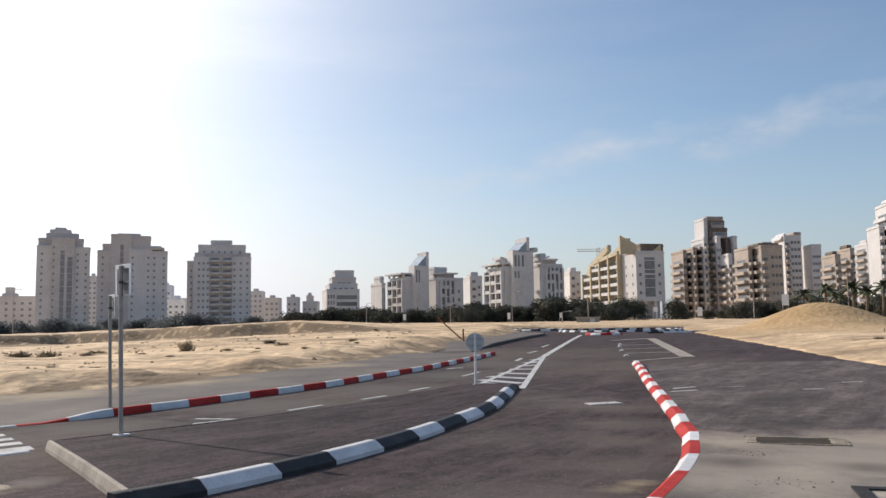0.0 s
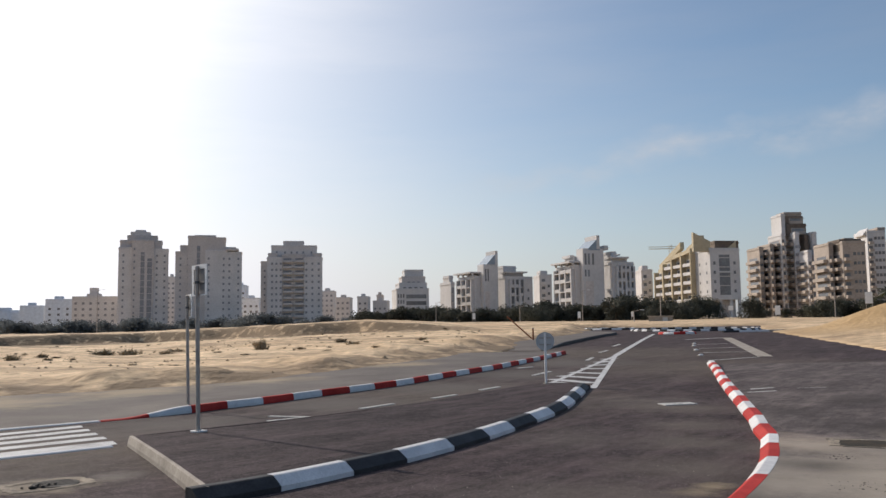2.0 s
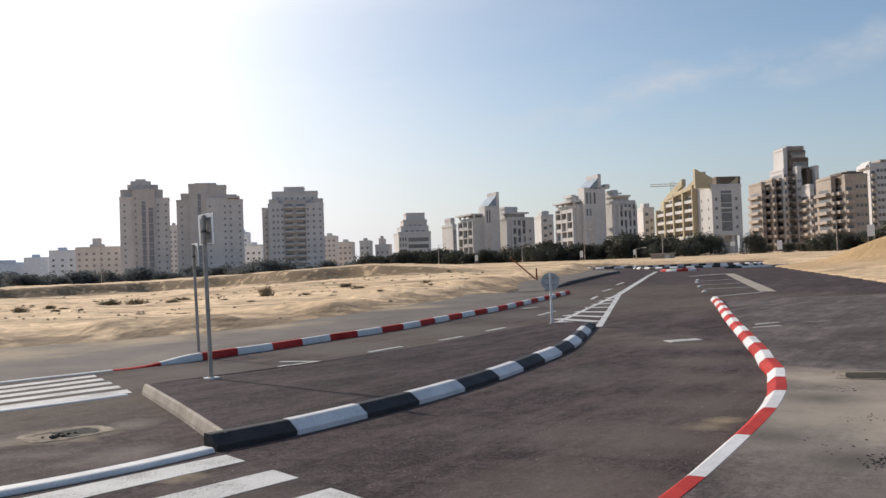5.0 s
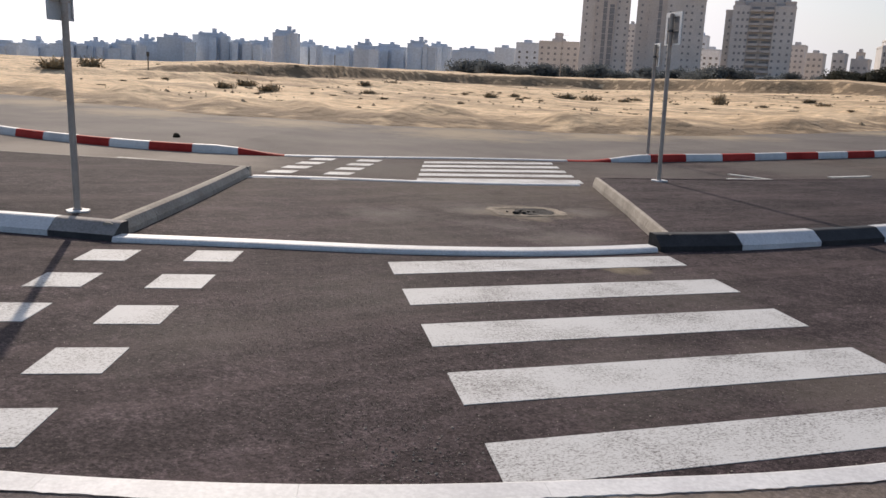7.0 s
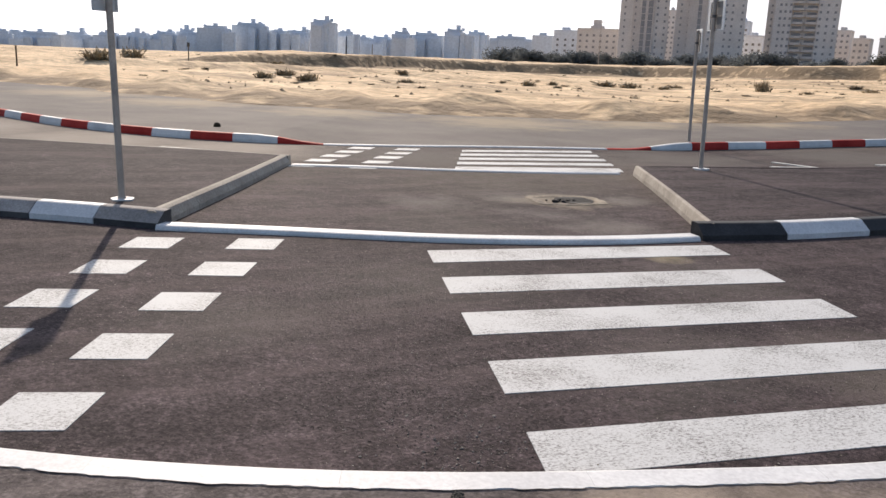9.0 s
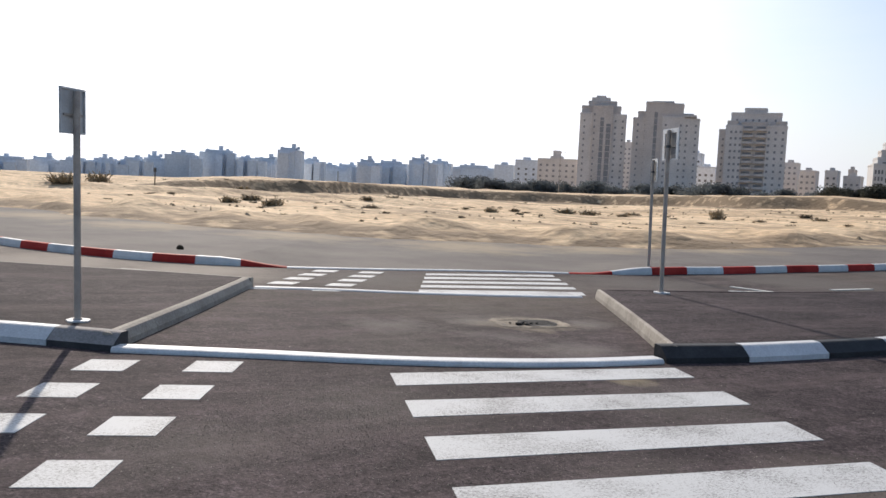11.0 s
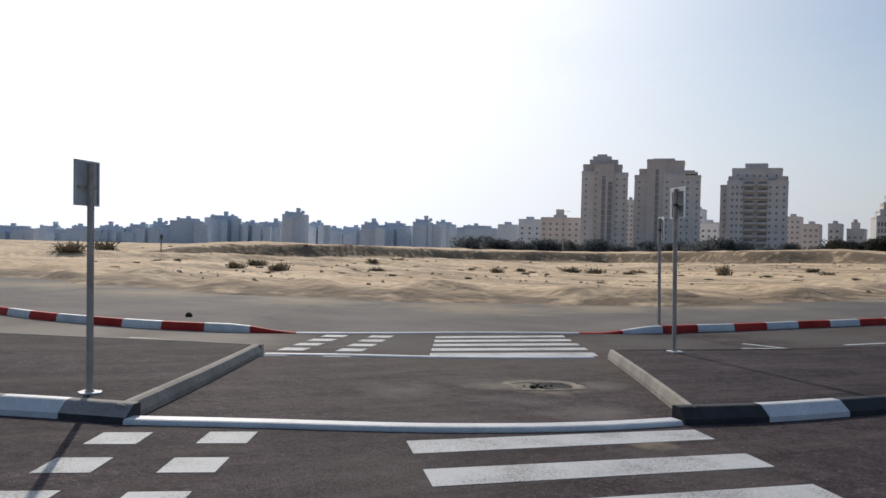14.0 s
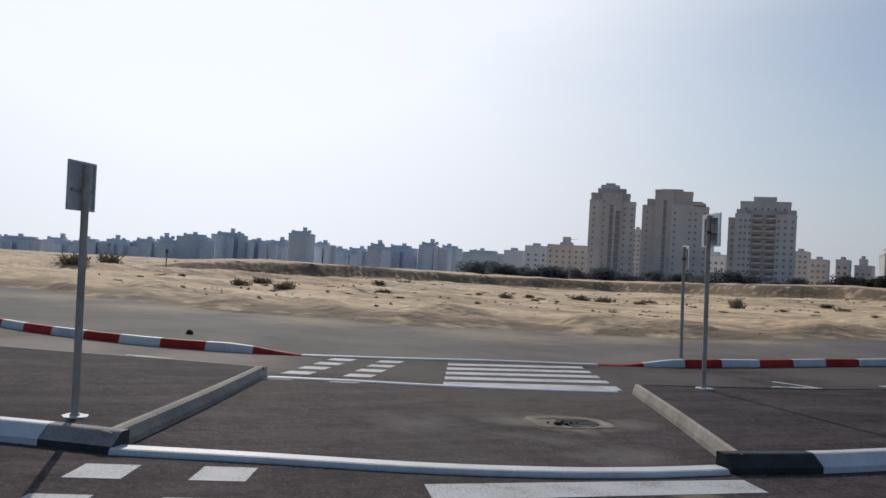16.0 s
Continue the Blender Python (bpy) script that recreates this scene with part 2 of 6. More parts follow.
    l.new(pits, bp.inputs["Height"])
    l.new(bp.outputs["Normal"], b.inputs["Normal"])
    return m


M_ASPHALT = asphalt("asphalt", (0.041, 0.0298, 0.0322), (0.072, 0.055, 0.0565))
add_spots(M_ASPHALT, (0.20, 0.17, 0.13), [(-7.5, 11.0, 5.0), (-2.0, 20.0, 7.0), (6.0, 30.0, 9.0), (2.0, 40.0, 12.0), (-12.0, 7.0, 5.0)], 0.35, 0.6)
add_spots(M_ASPHALT, (0.42, 0.34, 0.22), [(1.85, 8.75, 0.62), (2.05, 9.1, 0.4), (-5.4, 8.6, 1.0), (-3.1, 6.75, 0.45)], 0.6, 1.3)
add_spots(M_ASPHALT, (0.33, 0.285, 0.24), [(-30, 3.5, 7.0), (-23, 5, 4.8), (-18, 6.0, 4.0), (-14.6, 7.2, 3.2), (-12.2, 8.6, 2.5)], 0.95, 0.3)
add_spots(M_ASPHALT, (0.13, 0.115, 0.105), [(-9.8, 10.6, 2.2), (-8.2, 12.8, 2.2), (-6.5, 14.8, 2.2), (-4.6, 18.2, 2.4), (-2.6, 22.2, 2.6), (-0.8, 27, 3.2), (0.6, 33, 4.0)], 0.8, 0.3)
add_spots(M_ASPHALT, (0.17, 0.15, 0.13), [(-3.9, 4.3, 1.6), (-2.3, 6.2, 1.3), (-5.2, 6.4, 1.6), (-1.6, 4.2, 1.3), (-6.2, 8.6, 1.8), (0.2, 8.5, 1.8), (0.8, 13.0, 2.2), (2.2, 18.5, 2.5), (-4.2, 2.6, 1.2)], 0.30, 0.95)
add_spots(M_ASPHALT, (0.16, 0.135, 0.115), [(0.4, 6.3, 1.5), (1.3, 8.2, 1.6), (2.0, 10.2, 1.6), (2.5, 12.4, 1.5), (2.7, 14.6, 1.5), (3.0, 17.2, 1.6), (-0.6, 5.0, 1.2)], 0.55, 0.6)
add_spots(M_ASPHALT, (0.27, 0.24, 0.215), [(-5.36, 8.72, 0.85), (-5.9, 8.3, 0.7), (-4.9, 9.3, 0.6), (-5.0, 7.6, 0.9), (-6.4, 7.2, 0.9), (-4.2, 7.6, 0.9)], 0.42, 1.0)
M_ASPHALT_OLD = surface("asphalt_dusty", (0.088, 0.074, 0.068), (0.145, 0.125, 0.11), 0.5, 0.92, 60, 0.3, 0.4, 0.006, 8)
add_spots(M_ASPHALT_OLD, (0.40, 0.31, 0.19), [(-13.5, 18.5, 3.5), (-11, 21.5, 3.0), (-17.5, 15.8, 3.0), (-8.5, 24.5, 2.5), (-22, 14.0, 3.5), (-5.5, 31, 2.5), (-27, 13.5, 3.5)], 0.6, 0.8)
M_ASPHALT_ISLAND = asphalt("asphalt_island", (0.033, 0.0250, 0.0275), (0.057, 0.0435, 0.0465), 0.3)
M_WALKWAY = asphalt("asphalt_walkway", (0.074, 0.060, 0.059), (0.122, 0.103, 0.098), 0.4, 0.55)
add_spots(M_WALKWAY, (0.46, 0.375, 0.295), [(-0.85, 2.42, 0.75), (-0.5, 2.75, 0.7), (0.2, 2.9, 1.0), (3.9, 11.3, 1.8), (4.6, 10.2, 2.3), (3.2, 8.6, 1.7), (6.0, 11.5, 2.0), (5.6, 8.0, 2.4)], 0.7)
add_spots(M_WALKWAY, (0.30, 0.27, 0.23), [(3.6, 8.5, 4.2), (6.5, 8.0, 6.0), (5.0, 10.2, 3.0), (4.0, 4.0, 4.0)], 0.7, 0.5)
add_spots(M_WALKWAY, (0.055, 0.047, 0.043), [(2.6, 6.65, 0.55), (2.2, 7.6, 0.6), (1.9, 8.3, 0.7), (3.3, 9.6, 0.7), (4.6, 9.3, 0.6), (5.4, 13.5, 1.6), (4.4, 15.5, 1.5), (6.5, 17.5, 2.0)], 0.6, 0.9)
add_spots(M_WALKWAY, (0.40, 0.345, 0.28), [(3.5, 7.8, 1.2), (3.9, 9.0, 1.0), (5.3, 11.6, 0.6), (3.6, 11.6, 0.6)], 0.6, 1.1)
def sand_material():
    """Trampled sand: pale drifts, browner earth in long streaks, darker turned earth where an attribute marks it, which
    also paints the bank's shade.
    """
    m = surface("sand", (0.575, 0.40, 0.235), (0.795, 0.59, 0.37), 0.16, 0.95, 2.4, 0.24, 1.0, 0.13, 11, spread=(0.36, 0.62))
    n, l = m.node_tree.nodes, m.node_tree.links
    b = n["Principled BSDF"]
    base = b.inputs["Base Color"].links[0].from_socket
    co = n.new("ShaderNodeTexCoord")
    mp = n.new("ShaderNodeMapping")
    mp.inputs["Rotation"].default_value = (0, 0, radians(-38))
    mp.inputs["Scale"].default_value = (0.09, 0.42, 1)
    streak = n.new("ShaderNodeTexNoise")
    streak.inputs["Scale"].default_value, streak.inputs["Detail"].default_value, streak.inputs["Roughness"].default_value = 1.0, 10, 0.7
    l.new(co.outputs["Object"], mp.inputs["Vector"])
    l.new(mp.outputs["Vector"], streak.inputs["Vector"])
    r = n.new("ShaderNodeMapRange")
    r.inputs["From Min"].default_value, r.inputs["From Max"].default_value = 0.47, 0.62
    r.inputs["To Max"].default_value = 0.8
    l.new(streak.outputs["Fac"], r.inputs["Value"])
    at = n.new("ShaderNodeAttribute")
    at.attribute_name = "soil_shade"
    rag = n.new("ShaderNodeTexNoise")
    rag.inputs["Scale"].default_value, rag.inputs["Detail"].default_value = 0.9, 8
    l.new(co.outputs["Object"], rag.inputs["Vector"])
    mul = n.new("ShaderNodeMath")
    mul.operation = "MULTIPLY"
    l.new(at.outputs["Fac"], mul.inputs[0])
    rr = n.new("ShaderNodeMapRange")
    rr.inputs["From Min"].default_value, rr.inputs["From Max"].default_value = 0.28, 0.5
    l.new(rag.outputs["Fac"], rr.inputs["Value"])
    l.new(rr.outputs["Result"], mul.inputs[1])
    mx = n.new("ShaderNodeMath")
    mx.operation = "MAXIMUM"
    l.new(mul.outputs["Value"], mx.inputs[0])
    l.new(r.outputs["Result"], mx.inputs[1])
    mix = n.new("ShaderNodeMixRGB")
    mix.inputs["Color2"].default_value = (0.21, 0.145, 0.085, 1)
    l.new(mx.outputs["Value"], mix.inputs["Fac"])
    l.new(base, mix.inputs["Color1"])
    l.new(mix.outputs["Color"], b.inputs["Base Color"])
    return m


M_SAND = sand_material()
add_spots(M_SAND, (0.40, 0.262, 0.122), [(26.2, 66.3, 16.0), (34, 68, 14.0)], 0.9, 0.3)
M_CEMENT_DUST = surface("dusty_cement", (0.15, 0.125, 0.10), (0.36, 0.30, 0.225), 3.5, 0.95, 30, 0.3, 0.5, 0.01, 8)
M_WHITE_LINE = worn_paint("white_road_paint", (0.545, 0.55, 0.545), (0.17, 0.16, 0.155), 1.2, 120)
M_LINE_OLD = worn_paint("faded_road_paint", (0.50, 0.49, 0.46), (0.09, 0.085, 0.08), 0.75, 22)
M_KERB_WHITE = surface("kerb_white_paint", (0.55, 0.55, 0.555), (0.69, 0.69, 0.685), 2.5, 0.6, 45, 0.10, 0.25, 0.006, 6, random_amount=0.06)
M_KERB_RED = surface("kerb_red_paint", (0.36, 0.027, 0.022), (0.47, 0.045, 0.036), 2.5, 0.65, 45, 0.15, 0.25, 0.006, 6, random_amount=0.10, gloss=0.12)
M_KERB_BLACK = surface("kerb_black_paint", (0.019, 0.0195, 0.0215), (0.042, 0.042, 0.045), 2.5, 0.6, 45, 0.2, 0.25, 0.006, 6, random_amount=0.15, gloss=0.2)
M_KERB_BLACK_PALE = surface("pale_black_kerb_top", (0.27, 0.245, 0.23), (0.38, 0.345, 0.325), 2.5, 0.85, 45, 0.2, 0.25, 0.006, 6, random_amount=0.1)
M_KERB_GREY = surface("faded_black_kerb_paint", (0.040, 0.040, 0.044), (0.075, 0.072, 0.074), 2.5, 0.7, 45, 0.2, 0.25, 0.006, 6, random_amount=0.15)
M_CONCRETE = surface("kerb_concrete", (0.275, 0.24, 0.20), (0.41, 0.365, 0.31), 1.8, 0.9, 40, 0.2, 0.5, 0.008, 7, random_amount=0.08)
M_STEEL = surface("galvanised_steel", (0.33, 0.29, 0.255), (0.46, 0.41, 0.365), 6, 0.55, 90, 0.12, 0.1, 0.002, 5, metallic=0.25)
M_SIGN_BACK = surface("sign_back", (0.46, 0.47, 0.47), (0.58, 0.59, 0.59), 5, 0.5, 60, 0.08, 0.1, 0.002, 5, metallic=0.15)
M_SIGN_DARK = surface("sign_bracket", (0.05, 0.05, 0.055), (0.09, 0.09, 0.095), 6, 0.5, 60, 0.1, 0.1, 0.002, 4)
# Plate grey darkened to paint in the pole's shadow on rimmed signs.
M_SIGN_SHADED = surface("sign_shaded", (0.16, 0.16, 0.165), (0.24, 0.24, 0.245), 5, 0.6, 60, 0.08, 0.0)
M_SIGN_WHITE = surface("sign_rim", (0.70, 0.70, 0.69), (0.82, 0.82, 0.80), 6, 0.4, 60, 0.05, 0.0)
M_SHRUB = surface("dry_shrub", (0.25, 0.20, 0.13), (0.43, 0.35, 0.235), 4, 0.95, 30, 0.3, 0.0, random_amount=0.25)
M_LEAF = surface("foliage", (0.045, 0.048, 0.036), (0.095, 0.098, 0.072), 0.6, 0.85, 4, 0.4, 0.0, random_amount=0.25)
# Leaves of the far trees, paled and greyed in place of distance haze.
M_LEAF_HAZE = surface("hazed_foliage", (0.11, 0.125, 0.13), (0.17, 0.185, 0.185), 0.6, 0.85, 4, 0.3, 0.0, random_amount=0.25)


def let_light_through(m, share):
    """Thin leaves: part of the light that falls on them comes out at the back."""
    n, l = m.node_tree.nodes, m.node_tree.links
    b, out = n["Principled BSDF"], n["Material Output"]
    back, mix = n.new("ShaderNodeBsdfTranslucent"), n.new("ShaderNodeMixShader")
    l.new(b.inputs["Base Color"].links[0].from_socket, back.inputs["Color"])
    mix.inputs["Fac"].default_value = share
    l.new(b.outputs["BSDF"], mix.inputs[1])
    l.new(back.outputs["BSDF"], mix.inputs[2])
    l.new(mix.outputs["Shader"], out.inputs["Surface"])


let_light_through(M_LEAF_HAZE, 0.5)
let_light_through(M_LEAF, 0.25)
M_PALM = surface("palm_frond", (0.03, 0.042, 0.018), (0.075, 0.085, 0.04), 0.8, 0.8, 6, 0.3, 0.0, random_amount=0.2)
M_BARK = surface("bark", (0.10, 0.075, 0.05), (0.2, 0.16, 0.11), 1.5, 0.95, 14, 0.3, 0.6, 0.03)
M_STONE_BEIGE = surface("beige_stone_cladding", (0.56, 0.535, 0.52), (0.65, 0.62, 0.605), 0.12, 0.85, 1.6, 0.10, 0.3, 0.02, 6)
M_STONE_PINK = surface("rosy_stone_cladding", (0.49, 0.45, 0.43), (0.57, 0.53, 0.505), 0.12, 0.85, 1.6, 0.10, 0.3, 0.02, 6)
M_WALL_WHITE = surface("white_render", (0.49, 0.485, 0.485), (0.585, 0.575, 0.57), 0.10, 0.85, 1.2, 0.06, 0.2, 0.02, 6)
M_WALL_TAN = surface("tan_stone_cladding", (0.33, 0.28, 0.24), (0.42, 0.36, 0.31), 0.12, 0.85, 1.6, 0.12, 0.3, 0.02, 6)
M_WALL_YELLOW = surface("yellow_render", (0.43, 0.365, 0.25), (0.52, 0.45, 0.32), 0.12, 0.85, 1.2, 0.08, 0.2, 0.02, 6)
M_WALL_BROWN = surface("brown_cladding", (0.13, 0.10, 0.08), (0.20, 0.16, 0.125), 0.2, 0.8, 1.5, 0.15, 0.2, 0.02, 6)
# Distance haze is painted into this pale blue wall colour.
M_WALL_HAZE = surface("hazed_blue_render", (0.60, 0.655, 0.725), (0.68, 0.73, 0.795), 0.05, 0.9, 0.7, 0.10, 0.2, 0.02, 6, random_amount=0.10)
M_GLASS = surface("dark_window_glass", (0.13, 0.135, 0.145), (0.20, 0.205, 0.215), 0.4, 0.15, 2, 0.2, 0.0, random_amount=0.35)
# Paler copy of the glass: haze over the towers put into its colour.
M_HAZE_GLASS = surface("hazed_glazing", (0.21, 0.21, 0.225), (0.28, 0.28, 0.295), 0.3, 0.3, 2, 0.15, 0.0)
M_ROOF_GLASS = surface("sloping_roof_glass", (0.20, 0.26, 0.32), (0.30, 0.36, 0.42), 0.4, 0.15, 2, 0.1, 0.0)
M_ASPHALT_CRUMB = surface("asphalt_crumbs", (0.012, 0.011, 0.011), (0.03, 0.028, 0.027), 6, 0.8, 60, 0.3, 0.3, 0.004)
M_RUST = surface("rusty_steel", (0.22, 0.07, 0.03), (0.36, 0.13, 0.06), 4, 0.8, 30, 0.2, 0.2)
M_PIT = surface("dark_pit", (0.012, 0.009, 0.005), (0.050, 0.034, 0.016), 3, 0.95, 30, 0.3, 0.5, 0.01)


# ---- tools ----
WORLD = {}


def smooth(a, b, x):
    t = min(1.0, max(0.0, (x - a) / (b - a)))
    return t * t * (3 - 2 * t)


def gz(x, y):
    """Height of the paved ground: level round the crossing, then a slow rise towards the houses."""
    r = math.hypot(x, y)
    s = max(0.0, min(r, 260.0) - 13.0)
    az = math.degrees(math.atan2(-x, y))
    return (1 - smooth(8, 30, az)) * 0.0175 * (s * s / (s + 3) - 0.27 * max(0.0, s - 48)) - 7.0 * smooth(290, 520, r) * smooth(24, 36, az)


def finish(bm, name, material):
    me = bpy.data.meshes.new(name)
    bmesh.ops.recalc_face_normals(bm, faces=bm.faces)
    bm.to_mesh(me)
    bm.free()
    for m in (material if isinstance(material, (list, tuple)) else [material]):
        me.materials.append(m)
    return me


def thing(name, x, y, z, label, category, group="", kind="", turn=0.0):
    ob = new(name)
    ob.empty_display_size = 0.3
    ob.matrix_basis = pose(x, y, z, 0, 0, turn)
    WORLD[ob] = ob.matrix_basis.copy()
    return tagged(ob, label, category, group, kind)


def part(name, bm, material, parent, label="", world=False, me=None, at=None):
    """One mesh object under a thing or a part. world: its mesh is given in world places."""
    ob = new(name, me or finish(bm, name, material))
    ob.parent = parent
    if world:
        ob.matrix_parent_inverse = WORLD[parent].inverted()
        WORLD[ob] = Matrix.Identity(4)
    else:
        if at is not None:
            ob.matrix_basis = at
        WORLD[ob] = WORLD[parent] @ ob.matrix_basis
    return tagged(ob, label)


def whole(name, bm, material, label, category, kind="", group=""):
    return tagged(new(name, finish(bm, name, material)), label, category, group, kind)


def box(bm, x0, x1, y0, y1, z0, z1, index=0):
    v = [bm.verts.new(p) for p in ((x0, y0, z0), (x1, y0, z0), (x1, y1, z0), (x0, y1, z0), (x0, y0, z1), (x1, y0, z1), (x1, y1, z1), (x0, y1, z1))]
    for f in ((0, 3, 2, 1), (4, 5, 6, 7), (0, 1, 5, 4), (1, 2, 6, 5), (2, 3, 7, 6), (3, 0, 4, 7)):
        bm.faces.new([v[i] for i in f]).material_index = index
    return v


def tube(bm, p, q, r0, r1=None, n=10, index=0):
    p, q = Vector(p), Vector(q)
    r1 = r0 if r1 is None else r1
    m = (q - p).to_track_quat("Z", "Y").to_matrix()
    rings = []
    for c, r in ((p, r0), (q, r1)):
        rings.append([bm.verts.new(c + m @ Vector((r * math.cos(2 * math.pi * i / n), r * math.sin(2 * math.pi * i / n), 0))) for i in range(n)])
    for i in range(n):
        bm.faces.new((rings[0][i], rings[0][(i + 1) % n], rings[1][(i + 1) % n], rings[1][i])).material_index = index
    bm.faces.new(rings[0][::-1]).material_index = index
    bm.faces.new(rings[1]).material_index = index


def prism(bm, points, z0, z1, index=0):
    low = [bm.verts.new((x, y, z0)) for x, y in points]
    top = [bm.verts.new((x, y, z1)) for x, y in points]
    n = len(points)
    for i in range(n):
        bm.faces.new((low[i], low[(i + 1) % n], top[(i + 1) % n], top[i])).material_index = index
    bm.faces.new(top).material_index = index
    bm.faces.new(low[::-1]).material_index = index


class Path:
    """A smooth curve in plan through a few points, read by arc length."""

    def __init__(self, points):
        p = np.array(points, float)
        fine = []
        for i in range(len(p) - 1):
            a, b, c, d = p[max(i - 1, 0)], p[i], p[i + 1], p[min(i + 2, len(p) - 1)]
            for t in np.linspace(0, 1, 12, endpoint=False):
                fine.append(0.5 * (2 * b + (c - a) * t + (2 * a - 5 * b + 4 * c - d) * t * t + (3 * b - a - 3 * c + d) * t ** 3))
        fine.append(p[-1])
        self.p = np.array(fine)
        self.s = np.concatenate([[0], np.cumsum(np.hypot(*np.diff(self.p, axis=0).T))])
        self.length = self.s[-1]

    def at(self, s):
        return np.array([np.interp(s, self.s, self.p[:, 0]), np.interp(s, self.s, self.p[:, 1])])

    def side_of(self, s):
        """Place, and the unit vector to the left of the way."""
        a, b = self.at(max(0, s - 0.15)), self.at(min(self.length, s + 0.15))
        d = (b - a) / max(1e-6, np.hypot(*(b - a)))
        return self.at(s), np.array([-d[1], d[0]])

    def near(self, x, y):
        return float(self.s[np.argmin(np.hypot(self.p[:, 0] - x, self.p[:, 1] - y))])


def kerb_stone(path, s0, s1, width, slope, height, side, gap=0.008, round_top=0.02, capped=False):
    """A block along the path, its foot on the path, its body on the given side; height is a function of arc length."""
    bm = bmesh.new()
    n = max(2, int((s1 - s0) / 0.3) + 1)
    rings = []
    for i in range(n + 1):
        s = s0 + gap / 2 + (s1 - s0 - gap) * i / n
        c, left = path.side_of(s)
        h = height(s)
        low = 0.35 * h
        prof = [(0, -0.10), (0.004, low), (slope, h - round_top * 0.4), (slope + round_top, h), (width - 0.01, h), (width, h - 0.012), (width, -0.10)]
        ring = []
        for u, z in prof:
            x, y = c + left * side * u
            ring.append(bm.verts.new((x, y, gz(x, y) + z)))
        rings.append(ring)
    k = len(rings[0])
    for a, b in zip(rings, rings[1:]):
        for j in range(k):
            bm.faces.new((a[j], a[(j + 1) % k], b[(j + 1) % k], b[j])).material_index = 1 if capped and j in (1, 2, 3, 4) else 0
    bm.faces.new(rings[0])
    bm.faces.new(rings[-1][::-1])
    return bm


def kerb_row(parent, path, cuts, mats, width, slope, height, side, name="kerb_stone", gap=0.008, round_top=0.02):
    for i, (a, b) in enumerate(zip(cuts, cuts[1:])):
        m = mats[i % len(mats)]
        part(name, kerb_stone(path, a, b, width, slope, height, side, gap, round_top, isinstance(m, tuple)), m, parent, world=True)


def ruled(inner, outer, zi, zo, cols=6):
    """A sheet between two rows of points in plan."""
    bm = bmesh.new()
    grid = []
    for (a, b, h0, h1) in zip(inner, outer, zi, zo):
        row = []
        for j in range(cols + 1):
            t = j / cols
            x, y = a[0] + (b[0] - a[0]) * t, a[1] + (b[1] - a[1]) * t
            row.append(bm.verts.new((x, y, gz(x, y) + h0 + (h1 - h0) * t)))
        grid.append(row)
    for r0, r1 in zip(grid, grid[1:]):
        for j in range(cols):
            bm.faces.new((r0[j], r0[j + 1], r1[j + 1], r1[j]))
    for f in bm.faces:
        f.normal_update()
        if f.normal.z < 0:
            f.normal_flip()
    return bm


def sheet_mesh(name, bm, material):
    me = bpy.data.meshes.new(name)
    bm.to_mesh(me)
    bm.free()
    me.materials.append(material)
    return me


def patch(parent, name, corners, material, lift=0.004, split=6):
    """A flat painted patch that follows the ground: a quad given by four corners, with a little thickness."""
    a, b, c, d = [np.array(p, float) for p in corners]
    bm = bmesh.new()
    rows = []
    for i in range(split + 1):
        t = i / split
        row = []
        for p in (a + (b - a) * t, d + (c - d) * t):
            row.append((bm.verts.new((p[0], p[1], gz(*p) + lift)), bm.verts.new((p[0], p[1], gz(*p) - 0.01))))
        rows.append(row)
    for r, q in zip(rows, rows[1:]):
        bm.faces.new((r[0][0], q[0][0], q[1][0], r[1][0]))
        bm.faces.new((r[0][0], r[0][1], q[0][1], q[0][0]))
        bm.faces.new((r[1][0], q[1][0], q[1][1], r[1][1]))
    bm.faces.new((rows[0][0][0], rows[0][1][0], rows[0][1][1], rows[0][0][1]))
    bm.faces.new((rows[-1][0][0], rows[-1][0][1], rows[-1][1][1], rows[-1][1][0]))
    return part(name, bm, material, parent, world=True)


# ---- plan ----
PAVED = [(-110, -18), (-70, 6), (-45, 12.5), (-30.6, 15.0), (-26.9, 15.1), (-22.8, 15.5), (-20.2, 16.7), (-17.6, 17.8), (-15.8, 19.5), (-14.7, 20.8), (-12.7, 22.0), (-10.1, 23.6),
         (-8.4, 26.4), (-6.5, 30.0), (-4.65, 36.7), (-3.3, 43.6), (-1.6, 55.0), (0.6, 66.6), (3.0, 84), (4.0, 112), (28, 114), (23.5, 98), (20.5, 80), (18.0, 60.6), (16.5, 45.3), (15.4, 35.7),
         (14.7, 30.8), (14.2, 20), (13.8, 5), (14, -40), (-110, -40)]


def signed(xs, ys, poly):
    """Distance to a polygon in plan, positive outside."""
    p = np.array(poly, float)
    inside = np.zeros(xs.shape, bool)
    best = np.full(xs.shape, 1e9)
    for (ax, ay), (bx, by) in zip(p, np.roll(p, -1, 0)):
        dx, dy = bx - ax, by - ay
        t = np.clip(((xs - ax) * dx + (ys - ay) * dy) / (dx * dx + dy * dy), 0, 1)
        best = np.minimum(best, np.hypot(xs - ax - t * dx, ys - ay - t * dy))
        cross = ((ay > ys) != (by > ys)) & (xs < dx * (ys - ay) / (dy if dy else 1e-9) + ax)
        inside ^= cross
    return np.where(inside, -best, best)


